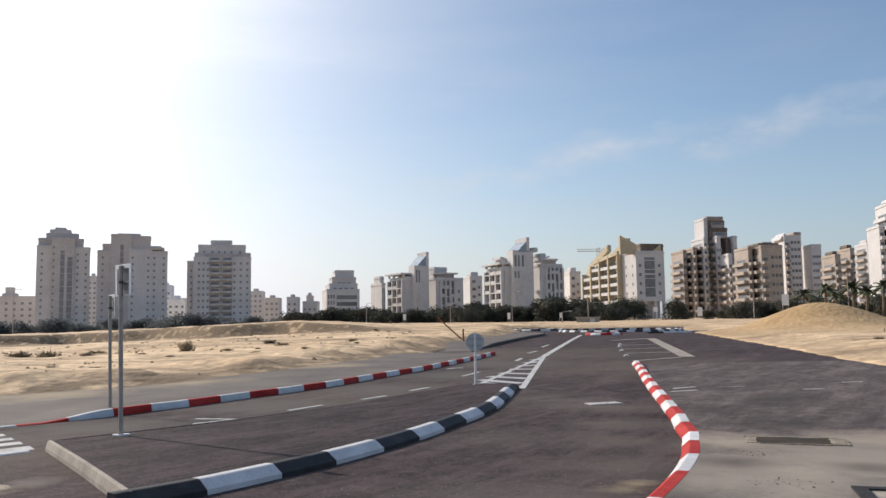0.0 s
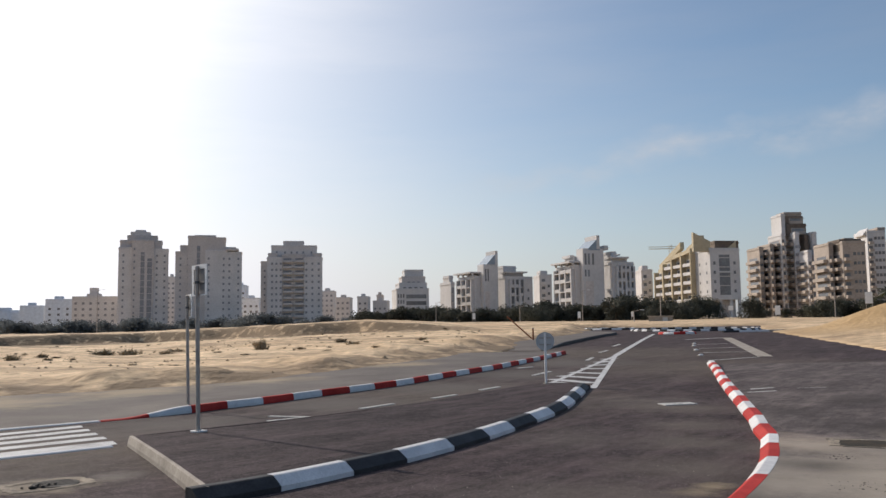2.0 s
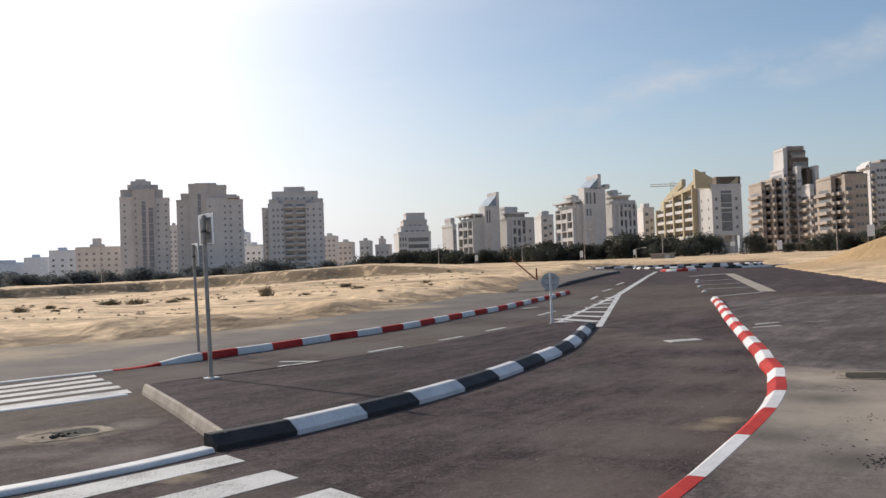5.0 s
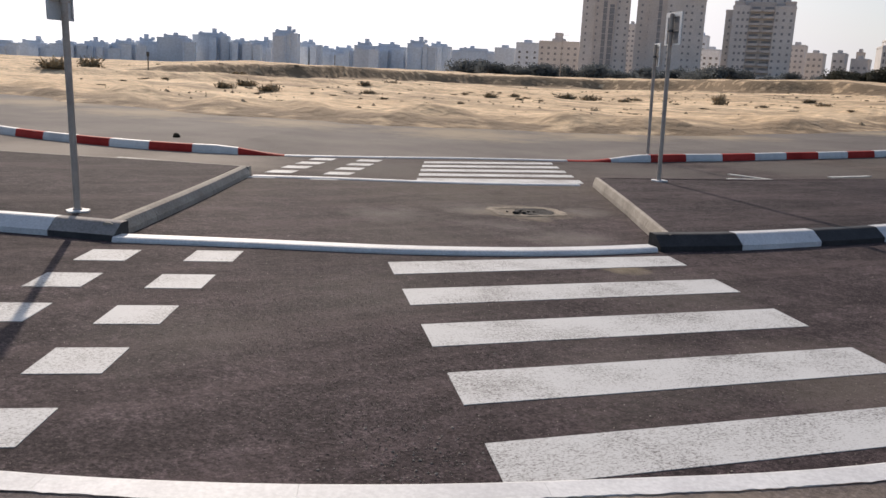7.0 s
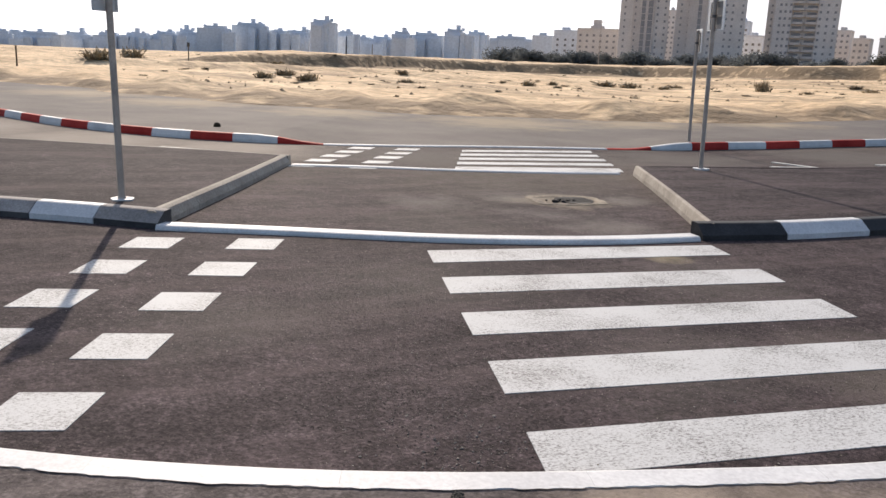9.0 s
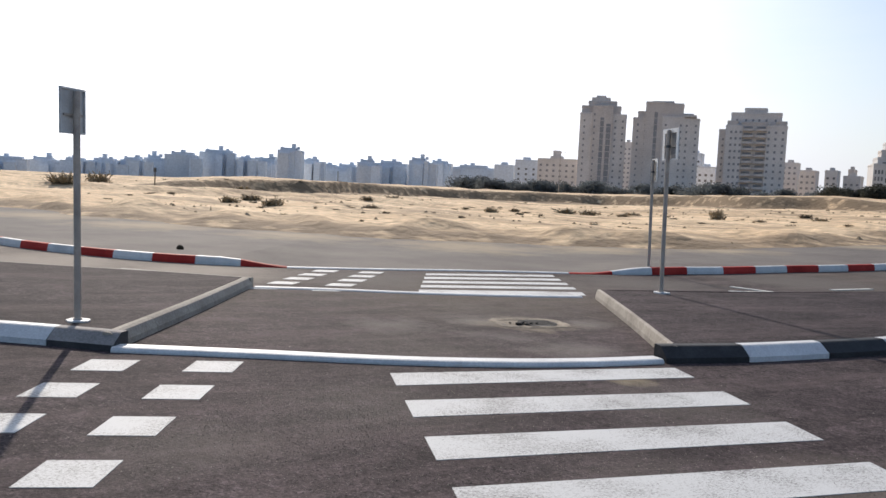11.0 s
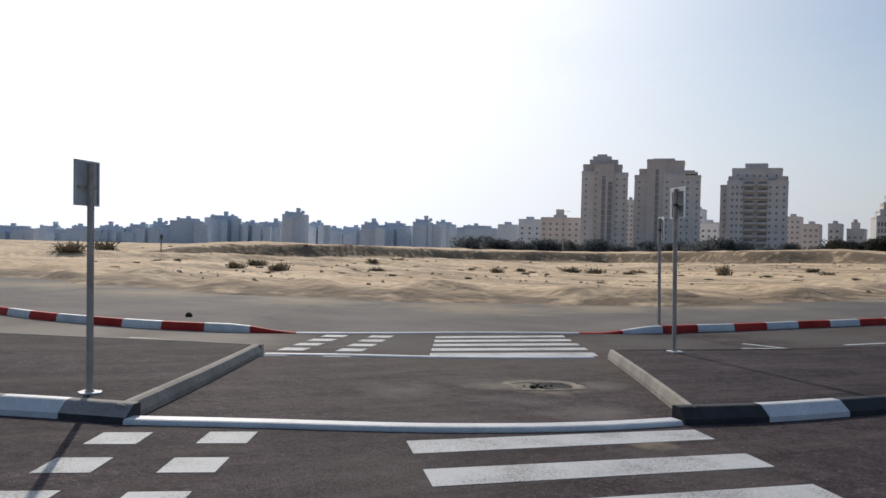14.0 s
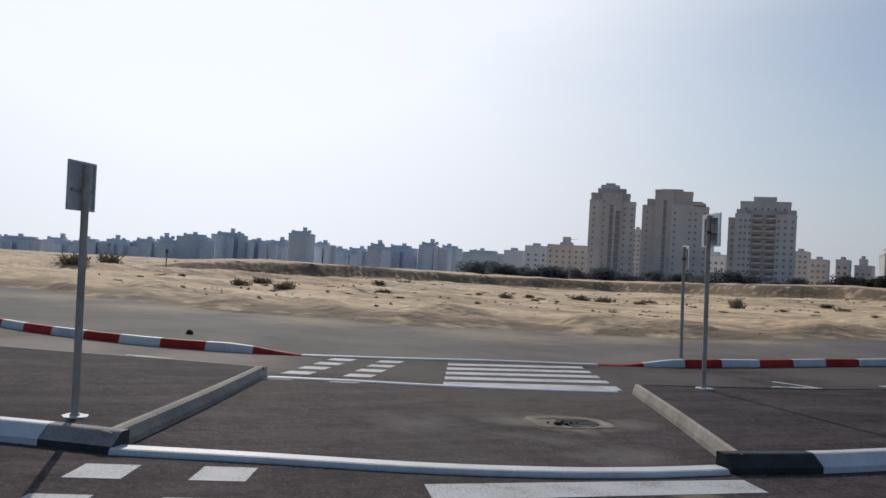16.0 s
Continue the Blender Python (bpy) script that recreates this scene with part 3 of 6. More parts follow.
def polar():
    r = [0.0] + list(np.geomspace(0.5, 55, 240, endpoint=False)) + list(np.linspace(55, 165, 120, endpoint=False)) + list(np.geomspace(165, 4200, 80))
    fine = np.arange(-42, 84, 0.4)
    coarse = np.arange(84, 318, 4.0)
    az = np.radians(np.concatenate([fine, coarse]))
    rr, aa = np.meshgrid(r, az, indexing="ij")
    return -rr * np.sin(aa), rr * np.cos(aa)


GX, GY = polar()
GD = signed(GX, GY, PAVED)
GZ = np.vectorize(gz)(GX, GY)


def grid_mesh(name, zs, keep, material, values=None):
    nr, na = GX.shape
    ids = -np.ones(GX.shape, int)
    ids[keep] = np.arange(keep.sum())
    verts = np.stack([GX[keep], GY[keep], zs[keep]], 1)
    i, j = np.meshgrid(np.arange(nr - 1), np.arange(na), indexing="ij")
    k = (j + 1) % na
    quads = np.stack([ids[i, j], ids[i, k], ids[i + 1, k], ids[i + 1, j]], -1).reshape(-1, 4)
    ok = (quads >= 0).all(1)
    first = i.reshape(-1) == 0
    faces = [list(map(int, q)) for q in quads[ok & ~first]] + [[int(q[0]), int(q[2]), int(q[3])] for q in quads[ok & first]]
    me = bpy.data.meshes.new(name)
    me.from_pydata(verts.tolist(), [], faces)
    if values is not None:
        me.attributes.new("soil_shade", "FLOAT", "POINT").data.foreach_set("value", values[keep].astype(np.float32))
    bm = bmesh.new()
    bm.from_mesh(me)
    bmesh.ops.remove_doubles(bm, verts=bm.verts, dist=1e-5)
    for f in bm.faces:
        f.normal_update()
        if f.normal.z < 0:
            f.normal_flip()
        f.smooth = True
    bm.to_mesh(me)
    bm.free()
    me.materials.append(material)
    return me


def bank_at(az, r):
    """How far beyond the foot of the bank a place lies."""
    foot = np.interp(az, (0, 16, 27, 36, 50, 60), (85, 98, 116, 112, 88, 80))
    return r - float(foot) - 4 * noise.noise((az * 0.25, 0.0, 3.0))


def dune(x, y):
    r = math.hypot(x, y)
    far = smooth(20, 60, r)
    v = 0.16 * noise.noise((x * 0.35, y * 0.35, 0.3)) + 0.06 * noise.noise((x * 1.3, y * 1.3, 2.0))
    v += far * (0.22 * noise.noise((x * 0.05, y * 0.05, 5.0)) + 0.12 * noise.noise((x * 0.17, y * 0.17, 9.0)))
    v *= 1 - 0.8 * smooth(140, 300, r)
    v *= 1 - 0.75 * smooth(8, 13, x)
    # a low bank of turned earth across the field
    az = math.degrees(math.atan2(-x, y))
    v += 1.25 * smooth(-2.0, 0.4, bank_at(az, r)) * smooth(3, 14, az) * (1 - smooth(50, 62, az)) * (1 - 0.6 * smooth(30, 120, bank_at(az, r)))
    v += 0.35 * smooth(-2, 0.3, r - 62 - 5 * noise.noise((az * 0.15, 2, 0))) * (1 - smooth(64, 75, r)) * smooth(30, 45, az)
    # the heap of sand beside the road
    hx, hy = x - 26.2, y - 66.3
    v += 2.05 * math.exp(-abs((hx * 0.93 + hy * 0.36) / 4.0) ** 2.4 - ((-hx * 0.36 + hy * 0.93) / 5.0) ** 2) * (1 + 0.05 * noise.noise((x * 0.3, y * 0.3, 1.0)))
    return v


def berm(x, y, d):
    """Small heaps pushed up along the edge of the paving."""
    return 0.55 * max(0.0, noise.noise((x * 0.42, y * 0.42, 12.0)) + 0.05) * smooth(0.2, 1.6, d) * (1 - smooth(2.5, 6, d)) * (1 - 0.85 * smooth(8, 13, x))


outside = np.clip(GD, -3, 400)
sand_z = np.array([[gz(x, y) + (-0.40 if d < -1.2 else 0.13 + 0.10 * max(-1.6, min(d, 2.5)) + dune(x, y) * min(1.0, 0.45 + max(0, d) / 6) + berm(x, y, d)) for x, y, d in zip(rx, ry, rd)] for rx, ry, rd in zip(GX, GY, outside)])
soil_shade = np.zeros(GX.shape)
for i in range(GX.shape[0]):
    for j in range(GX.shape[1]):
        x, y, d = GX[i, j], GY[i, j], GD[i, j]
        if -3 < d < 60 and math.hypot(x, y) < 400:
            edge_soil = 1 - smooth(0.6, 2.6 + 1.2 * noise.noise((x * 0.3, y * 0.3, 7.0)), d)
            az = math.degrees(math.atan2(-x, y))
            k = bank_at(az, math.hypot(x, y))
            # earth colour on the bank's face also stands in for its shade
            bank_soil_shade = 1.3 * smooth(-12, -3, k) * (1 - smooth(0.3, 2, k)) * smooth(0, 10, az) * (1 - smooth(55, 64, az))
            soil_shade[i, j] = max(edge_soil, 0.9 * bank_soil_shade) if x < 10 else 0.5 * edge_soil
        elif d >= 60:
            az, r = math.degrees(math.atan2(-x, y)), math.hypot(x, y)
            k = bank_at(az, r)
            # the same painted shade on the bank farther out
            soil_shade[i, j] = 1.2 * smooth(-12, -3, k) * (1 - smooth(0.3, 2, k)) * smooth(0, 10, az) * (1 - smooth(55, 64, az))
tagged(new("ground", grid_mesh("ground", sand_z, GD > -2.6, M_SAND, soil_shade)), "pale yellow trampled desert sand with low banks", "ground", kind="structure")
road = tagged(new("road", grid_mesh("road", GZ, GD < 2.0, M_ASPHALT)), "dark new asphalt road with a dusty film", "road", kind="structure")
WORLD[road] = Matrix.Identity(4)

# kerb lines in plan
FAR_KERB = Path([(-60, 3.0), (-40, 6.6), (-28, 7.6), (-21, 7.9), (-18.9, 7.9), (-17.3, 7.95), (-16.1, 8.15), (-14.75, 8.5), (-13.6, 9.0), (-12.7, 9.6), (-12.2, 10.0), (-11.7, 10.5), (-10.8, 11.7), (-9.7, 13.4), (-8.36, 15.1),
                 (-7.79, 15.83), (-7.27, 16.65), (-6.8, 17.6), (-6.29, 18.43), (-5.45, 20.1), (-4.6, 21.6), (-3.9, 23.1), (-3.33, 24.9), (-2.61, 27.1), (-1.84, 29.3), (-1.11, 32.0), (-0.22, 35.4), (0.81, 39.9)])
S_DIP0, S_DIP1, S_DIP2, S_DIP3 = FAR_KERB.near(-12.73, 9.55), FAR_KERB.near(-11.8, 10.4), FAR_KERB.near(-8.36, 15.1), FAR_KERB.near(-7.27, 16.65)


def far_height(s):
    return 0.155 - 0.13 * smooth(S_DIP0, S_DIP1, s) + 0.13 * smooth(S_DIP2 + 0.4, S_DIP3, s)


NEAR_EDGE = Path([(-30, -13), (-14, -5.2), (-8, -1.95), (-4.95, -0.06), (-3.36, 0.87), (-2.54, 1.44), (-1.815, 2.07), (-1.125, 2.79), (-0.475, 3.53), (0.265, 4.59), (0.95, 5.73), (1.81, 7.70), (2.38, 9.12), (2.82, 10.45), (3.09, 11.56), (3.33, 12.6),
                  (3.48, 13.75), (3.68, 15.0), (3.85, 16.4), (3.99, 17.5), (4.15, 18.8), (4.4, 20.9), (4.8, 24.0), (5.3, 27.6), (5.77, 31.4)])
S_N0, S_N1 = NEAR_EDGE.near(-0.1, 4.1), NEAR_EDGE.near(1.0, 5.8)
S_RED = NEAR_EDGE.near(0.5, 4.97)


def near_height(s):
    return 0.03 + 0.11 * smooth(S_N0, S_N1, s)


# far footway behind the red and white kerb
inner, outer, zi, zo = [], [], [], []
for s in np.linspace(0, FAR_KERB.length, 110):
    c, left = FAR_KERB.side_of(s)
    a = c + left * 0.14
    inner.append(a)
    outer.append(c + left * 16)
    zi.append(far_height(s) - 0.012)
    zo.append(0.10)
edge = np.array(PAVED[:21], float)
cum = np.concatenate([[0], np.cumsum(np.hypot(*np.diff(edge, axis=0).T))])
fine_s = np.linspace(0, cum[-1], 1600)
ex, ey = np.interp(fine_s, cum, edge[:, 0]), np.interp(fine_s, cum, edge[:, 1])
match = []
for a in inner:
    match.append(int(np.argmin(np.hypot(ex - a[0], ey - a[1]))))
match = np.maximum.accumulate(match)
match = np.convolve(np.pad(match, 4, mode="edge"), np.ones(9) / 9, "valid")
for i, k in enumerate(match):
    s = np.interp(k, np.arange(1600), fine_s)
    e = np.array([np.interp(s, cum, edge[:, 0]), np.interp(s, cum, edge[:, 1])])
    d = (e - inner[i]) / max(0.1, np.hypot(*(e - inner[i])))
    outer[i] = e + d * 1.2
footway = new("pavement_far", sheet_mesh("pavement_far", ruled(inner, outer, zi, zo, 8), M_ASPHALT_OLD))
tagged(footway, "dusty grey asphalt footway behind the kerb", "pavement", kind="structure")

# near footway, where the camera stands
inner, outer, zi, zo = [], [], [], []
for s in np.linspace(0, NEAR_EDGE.length, 120):
    c, left = NEAR_EDGE.side_of(s)
    fade = 1 - smooth(24, 30.5, c[1])
    inner.append(c - left * 0.17)
    outer.append(np.array([15.0, max(-34.0, c[1] - 0.6 * (31.4 - c[1]) * 0.5)]))
    zi.append((near_height(s) - 0.014) * fade + 0.012)
    zo.append(0.012)
near_walk = new("pavement_near", sheet_mesh("pavement_near", ruled(inner, outer, zi, zo, 14), M_WALKWAY))
tagged(near_walk, "grey asphalt footway strewn with sand and dust", "pavement", kind="structure")


# ---- kerbs ----
def cuts_from(path, start, stop, step):
    n = max(1, round(abs(stop - start) / step))
    return list(np.linspace(start, stop, n + 1))


far_kerb = thing("far_kerb", -8.3, 15.1, 0, "red and white painted concrete kerb, lowered at the crossing", "kerb", kind="structure")
right = cuts_from(FAR_KERB, S_DIP2, FAR_KERB.length, 1.0)
kerb_row(far_kerb, FAR_KERB, right, [M_KERB_RED, M_KERB_WHITE], 0.15, 0.03, far_height, 1)
left_cuts = cuts_from(FAR_KERB, S_DIP1, FAR_KERB.near(-45, 5.8), 0.86)
kerb_row(far_kerb, FAR_KERB, left_cuts, [M_KERB_RED, M_KERB_WHITE], 0.15, 0.03, far_height, 1)
for a, b in zip(*(lambda c: (c, c[1:]))(cuts_from(FAR_KERB, S_DIP1, S_DIP2, 1.0))):
    part("kerb_stone", kerb_stone(FAR_KERB, a, b, 0.14, 0.02, far_height, 1), M_KERB_WHITE, far_kerb, world=True)

near_kerb = thing("near_kerb", 0.9, 5.7, 0, "curved red and white painted kerb, white where lowered", "kerb", kind="structure")
white_cuts = cuts_from(NEAR_EDGE, NEAR_EDGE.near(-12, -4.1), S_RED, 1.0)
kerb_row(near_kerb, NEAR_EDGE, white_cuts, [M_KERB_WHITE], 0.17, 0.012, near_height, -1, gap=0.001)
marks = [S_RED, NEAR_EDGE.near(1.15, 6.18), NEAR_EDGE.near(1.81, 7.70), NEAR_EDGE.near(2.38, 9.12), NEAR_EDGE.near(2.8, 10.4), NEAR_EDGE.near(3.09, 11.56), NEAR_EDGE.near(3.32, 12.5), NEAR_EDGE.near(3.48, 13.7)]
marks += list(np.linspace(NEAR_EDGE.near(3.48, 13.7), NEAR_EDGE.length, 16))[1:]
kerb_row(near_kerb, NEAR_EDGE, marks, [M_KERB_RED, M_KERB_WHITE], 0.25, 0.10, near_height, -1)

SPILL = random.Random(17)


def paint_spill(path, s0, s1, side, z, reach):
    """A ragged rim of paint that ran over the edge of the kerb."""
    bm = bmesh.new()
    last = None
    for s in np.arange(s0, s1, 0.035):
        c, left = path.side_of(s)
        w = max(0.004, reach * (0.5 + noise.noise((s * 2.3, side[1] * 3.0, 1.0)) * 0.7) + SPILL.uniform(-0.25, 0.25) * reach)
        row = [bm.verts.new((*(c + left * u), z)) for u in (side[0], side[0] + side[1] * w)]
        if last:
            bm.faces.new((last[0], row[0], row[1], last[1]))
        last = row
    part("paint_rim", bm, M_KERB_WHITE, near_kerb, world=True)


paint_spill(NEAR_EDGE, NEAR_EDGE.near(-6, -0.75), S_RED - 0.2, (-0.16, -1), 0.0345, 0.03)
paint_spill(NEAR_EDGE, NEAR_EDGE.near(-6, -0.75), S_RED - 0.2, (-0.005, 1), 0.005, 0.022)

# ---- traffic islands ----
ISLAND_FRONT = Path([(-3.10, 7.70), (-2.52, 8.51), (-1.97, 9.52), (-1.50, 10.46), (-1.03, 11.6), (-0.62, 12.75), (-0.29, 13.8), (0.05, 14.95), (0.36, 16.0), (0.68, 17.5), (1.0, 19.9), (1.22, 21.7)])
ISLAND_BACK = [(1.24, 21.75), (1.05, 22.7), (0.55, 23.1), (-0.29, 22.7), (-1.50, 20.3), (-2.38, 18.2), (-3.5, 16.15), (-4.62, 14.05), (-6.02, 11.87)]
ISLE_H = 0.16


def island(name, front, back, inset, label, back_heights=None):
    pts = [front.side_of(s)[0] + front.side_of(s)[1] * inset for s in np.linspace(0.2, front.length - 0.12, 40)]
    heights = [ISLE_H - 0.012] * len(pts) + (back_heights or [ISLE_H - 0.012] * len(back))
    pts += [np.array(p) for p in back]
    bm = bmesh.new()
    top = [bm.verts.new((x, y, gz(x, y) + h)) for (x, y), h in zip(pts, heights)]
    low = [bm.verts.new((x, y, gz(x, y) - 0.05)) for x, y in pts]
    n = len(pts)
    for i in range(n):
        bm.faces.new((low[i], low[(i + 1) % n], top[(i + 1) % n], top[i]))
    face = bm.faces.new(top)
    bmesh.ops.triangulate(bm, faces=[face])
    body = whole(name, bm, M_ASPHALT_ISLAND, label, "traffic island", "structure")
    WORLD[body] = Matrix.Identity(4)
    return body


def flat(h):
    return lambda s: h


isle = island("traffic_island_east", ISLAND_FRONT, ISLAND_BACK, 0.22, "raised dark asphalt island with black and white kerb", [0.09, 0.055, 0.05, 0.05, 0.055, 0.06, 0.08, 0.12, 0.148])
cuts = [ISLAND_FRONT.near(*p) for p in ((-3.10, 7.70), (-2.52, 8.51), (-1.97, 9.52), (-1.50, 10.46), (-1.03, 11.6), (-0.62, 12.75), (-0.29, 13.8), (0.05, 14.95), (0.36, 16.0))]
cuts += list(np.linspace(cuts[-1], ISLAND_FRONT.length, 6))[1:]
kerb_row(isle, ISLAND_FRONT, cuts, [M_KERB_BLACK, M_KERB_WHITE], 0.26, 0.13, flat(ISLE_H), 1)
EDGE_E = Path([(-6.06, 11.83), (-4.56, 9.83), (-3.15, 7.88)])
kerb_row(isle, EDGE_E, cuts_from(EDGE_E, 0, EDGE_E.length, 1.0), [M_CONCRETE], 0.09, 0.03, flat(ISLE_H - 0.004), 1, round_top=0.02)
BACK_E = Path([(1.24, 21.75), (1.05, 22.75), (0.5, 23.15), (-0.29, 22.75), (-1.52, 20.3), (-2.4, 18.2), (-3.52, 16.15), (-4.64, 14.05), (-5.98, 12.02)])
kerb_row(isle, BACK_E, cuts_from(BACK_E, 0, BACK_E.length, 1.0), [M_ASPHALT_ISLAND], 0.12, 0.02, lambda s: 0.052 + 0.098 * smooth(6.5, BACK_E.length, s), 1)

ISLAND_W = Path([(-14.5, -0.9), (-12, 0.75), (-10, 2.02), (-8.54, 2.92), (-7.6, 3.48), (-6.88, 3.86)])
isle_w = island("traffic_island_west", ISLAND_W, [(-10.08, 7.92), (-11.2, 7.35), (-12.4, 6.55), (-14, 5.6), (-17, 3.6)], 0.22, "raised dark asphalt island with sign post")
# black stones take a paler tone on their sloped and upper faces
kerb_row(isle_w, ISLAND_W, list(np.linspace(0, ISLAND_W.length, 14)), [(M_KERB_GREY, M_KERB_BLACK_PALE), M_KERB_WHITE], 0.26, 0.13, flat(ISLE_H), 1)
EDGE_W = Path([(-6.95, 3.95), (-8.4, 5.98), (-9.9, 7.98)])
kerb_row(isle_w, EDGE_W, cuts_from(EDGE_W, 0, EDGE_W.length, 1.0), [M_CONCRETE], 0.15, 0.05, flat(ISLE_H - 0.004), 1, round_top=0.04)
BACK_W = Path([(-9.95, 8.05), (-11.2, 7.38), (-12.4, 6.6), (-14, 5.64), (-17, 3.64)])
kerb_row(isle_w, BACK_W, cuts_from(BACK_W, 0, BACK_W.length, 1.0), [M_CONCRETE], 0.12, 0.02, flat(ISLE_H - 0.01), 1)

# low white kerb across the gap between the islands, on both sides
gap_near = thing("gap_kerb", -5, 5.5, 0, "low white painted kerb across the refuge", "kerb", kind="structure")
GAP = Path([(-6.86, 3.82), (-5.90, 4.62), (-4.82, 5.48), (-4.04, 6.27), (-3.52, 6.95), (-3.10, 7.66)])
kerb_row(gap_near, GAP, cuts_from(GAP, 0, GAP.length, 1.0), [M_KERB_WHITE], 0.20, 0.02, flat(0.05), 1, gap=0.001)
GAP_FAR = Path([(-9.78, 7.92), (-9.0, 8.75), (-7.97, 9.66), (-6.97, 10.74), (-6.22, 11.72)])
kerb_row(gap_near, GAP_FAR, cuts_from(GAP_FAR, 0, GAP_FAR.length, 1.0), [M_KERB_WHITE], 0.13, 0.02, flat(0.025), 1, gap=0.001)

# ---- painted markings ----
zebra = thing("zebra_crossing", -3.0, 5.0, 0, "worn white zebra stripes on dark asphalt", "road marking", kind="structure")
for k in range(5):
    a = np.array([-4.62 + 0.707 * k, 5.185 - 0.628 * k])
    length, wide = np.array([1.67, 2.375]), np.array([0.34, -0.305])
    if k == 4:
        wide = np.array([0.30, -0.28])
    patch(zebra, "stripe", (a, a + length, a + length + wide * (0.90, 0.97, 1.02, 1.04, 1.05)[k], a + wide * (1.0, 1.02, 1.04, 1.05, 1.05)[k]), M_WHITE_LINE)
cycle = thing("cycle_crossing", -5.5, 2.5, 0, "two rows of white painted squares", "road marking", kind="structure")
for k in range(5):
    for base in ((-6.69 + 0.545 * k, 3.54 - 0.703 * k), (-6.08 + 0.557 * k, 4.20 - 0.740 * k)):
        a = np.array(base)
        patch(cycle, "square", (a, a + (0.29, 0.30), a + (0.565, -0.045), a + (0.275, -0.345)), M_WHITE_LINE, split=2)
zebra_far = thing("zebra_crossing_far", -8.5, 12, 0, "white zebra stripes on the far carriageway", "road marking", kind="structure")
for k in range(5):
    a = np.array([-9.90 + 0.39 * k, 12.22 - 0.525 * k])
    length, wide = np.array([1.48 + 0.06 * k, 2.29]), np.array([0.21, -0.27]) * (1.35 if k == 4 else 1)
    patch(zebra_far, "stripe", (a, a + length, a + length + wide, a + wide), M_WHITE_LINE)
cycle_far = thing("cycle_crossing_far", -10.3, 10, 0, "white painted squares on the far carriageway", "road marking", kind="structure")
for k in range(5):
    for base in ((-11.32 + 0.335 * k, 10.70 - 0.635 * k), (-10.73 + 0.358 * k, 11.33 - 0.628 * k)):
        a = np.array(base)
        patch(cycle_far, "square", (a, a + (0.29, 0.30), a + (0.29 + 0.17, 0.30 - 0.33), a + (0.17, -0.33)), M_WHITE_LINE, split=2)

gore = thing("painted_gore", 1.6, 29, 0.2, "white hatched triangle painted beyond the island", "road marking", kind="structure")
gr = np.array([1.32, 21.95])


def line(parent, name, a, b, w, material, split=8, lift=0.004):
    a, b = np.array(a, float), np.array(b, float)
    d = (b - a) / np.hypot(*(b - a))
    q = np.array([-d[1], d[0]]) * w / 2
    return patch(parent, name, (a - q, b - q, b + q, a + q), material, lift, split)


line(gore, "edge_line", (0.15, 23.2), (3.0, 38.3), 0.15, M_WHITE_LINE, 14)
line(gore, "edge_line", gr, (3.0, 38.3), 0.17, M_WHITE_LINE, 14)
line(gore, "edge_line", (3.0, 38.3), (8.6, 74), 0.28, M_WHITE_LINE, 20)
for p, q in (((0.30, 23.9), (1.25, 22.45)), ((0.21, 25.0), (1.40, 23.6)), ((0.49, 26.3), (1.60, 25.3)), ((0.83, 27.8), (1.83, 27.2)), ((1.20, 29.6), (2.07, 29.5)), ((1.56, 31.3), (2.32, 31.8)), ((1.92, 33.2), (2.56, 34.0)), ((2.3, 35.2), (2.78, 35.9))):
    line(gore, "bar", p, q, 0.40, M_WHITE_LINE, 4)

lanes = thing("lane_markings", -3, 17, 0, "faded white lane dashes on asphalt", "road marking", kind="structure")
for a, b, w in (((-5.25, 15.9), (-4.36, 15.72), 0.12), ((-5.0, 15.1), (-4.36, 15.72), 0.12), ((-3.72, 17.2), (-3.2, 18.15), 0.12), ((-2.5, 19.35), (-2.05, 20.2), 0.12), ((-1.57, 21.5), (-1.15, 22.4), 0.12),
                ((2.56, 17.9), (3.25, 18.15), 0.35), ((-12.8, 7.25), (-12.1, 7.65), 0.10), ((-12.9, 7.6), (-12.2, 7.95), 0.10), ((1.6, 34.5), (1.9, 36.5), 0.15), ((2.4, 41), (2.9, 43), 0.15), ((3.5, 48), (4.1, 51), 0.15), ((-0.35, 26.5), (0.15, 28.2), 0.13), ((-1.0, 30.0), (-0.5, 30.6), 0.15)):
    line(lanes, "dash", a, b, w, M_LINE_OLD, 3, 0.016)
scuffs = thing("paint_scuffs", -1.85, 1.4, 0.02, "faint scribbled white scuffs on the footway", "road marking", kind="structure")
SCUFF = random.Random(5)
for k in range(22):
    a = np.array([-1.81 + 0.011 * (k % 10) + SCUFF.uniform(0, 0.09), 1.42 - 0.017 * (k % 10) + SCUFF.uniform(0, 0.09)])
    if k > 16:
        a += (0.36, 0.24)
    b = a + np.array([0.17, 0.15]) * SCUFF.uniform(0.12, 0.45)
    q = np.array([0.0012, -0.0013]) * SCUFF.uniform(0.4, 0.9)
    bm = bmesh.new()
    bm.faces.new([bm.verts.new((p[0], p[1], 0.038)) for p in (a - q, b - q, b + q, a + q)])
    part("stroke", bm, M_LINE_OLD, scuffs, world=True)
old = thing("old_paint_marks", 5, 19.5, 0.13, "faded white paint strokes on the footway", "road marking", kind="structure")
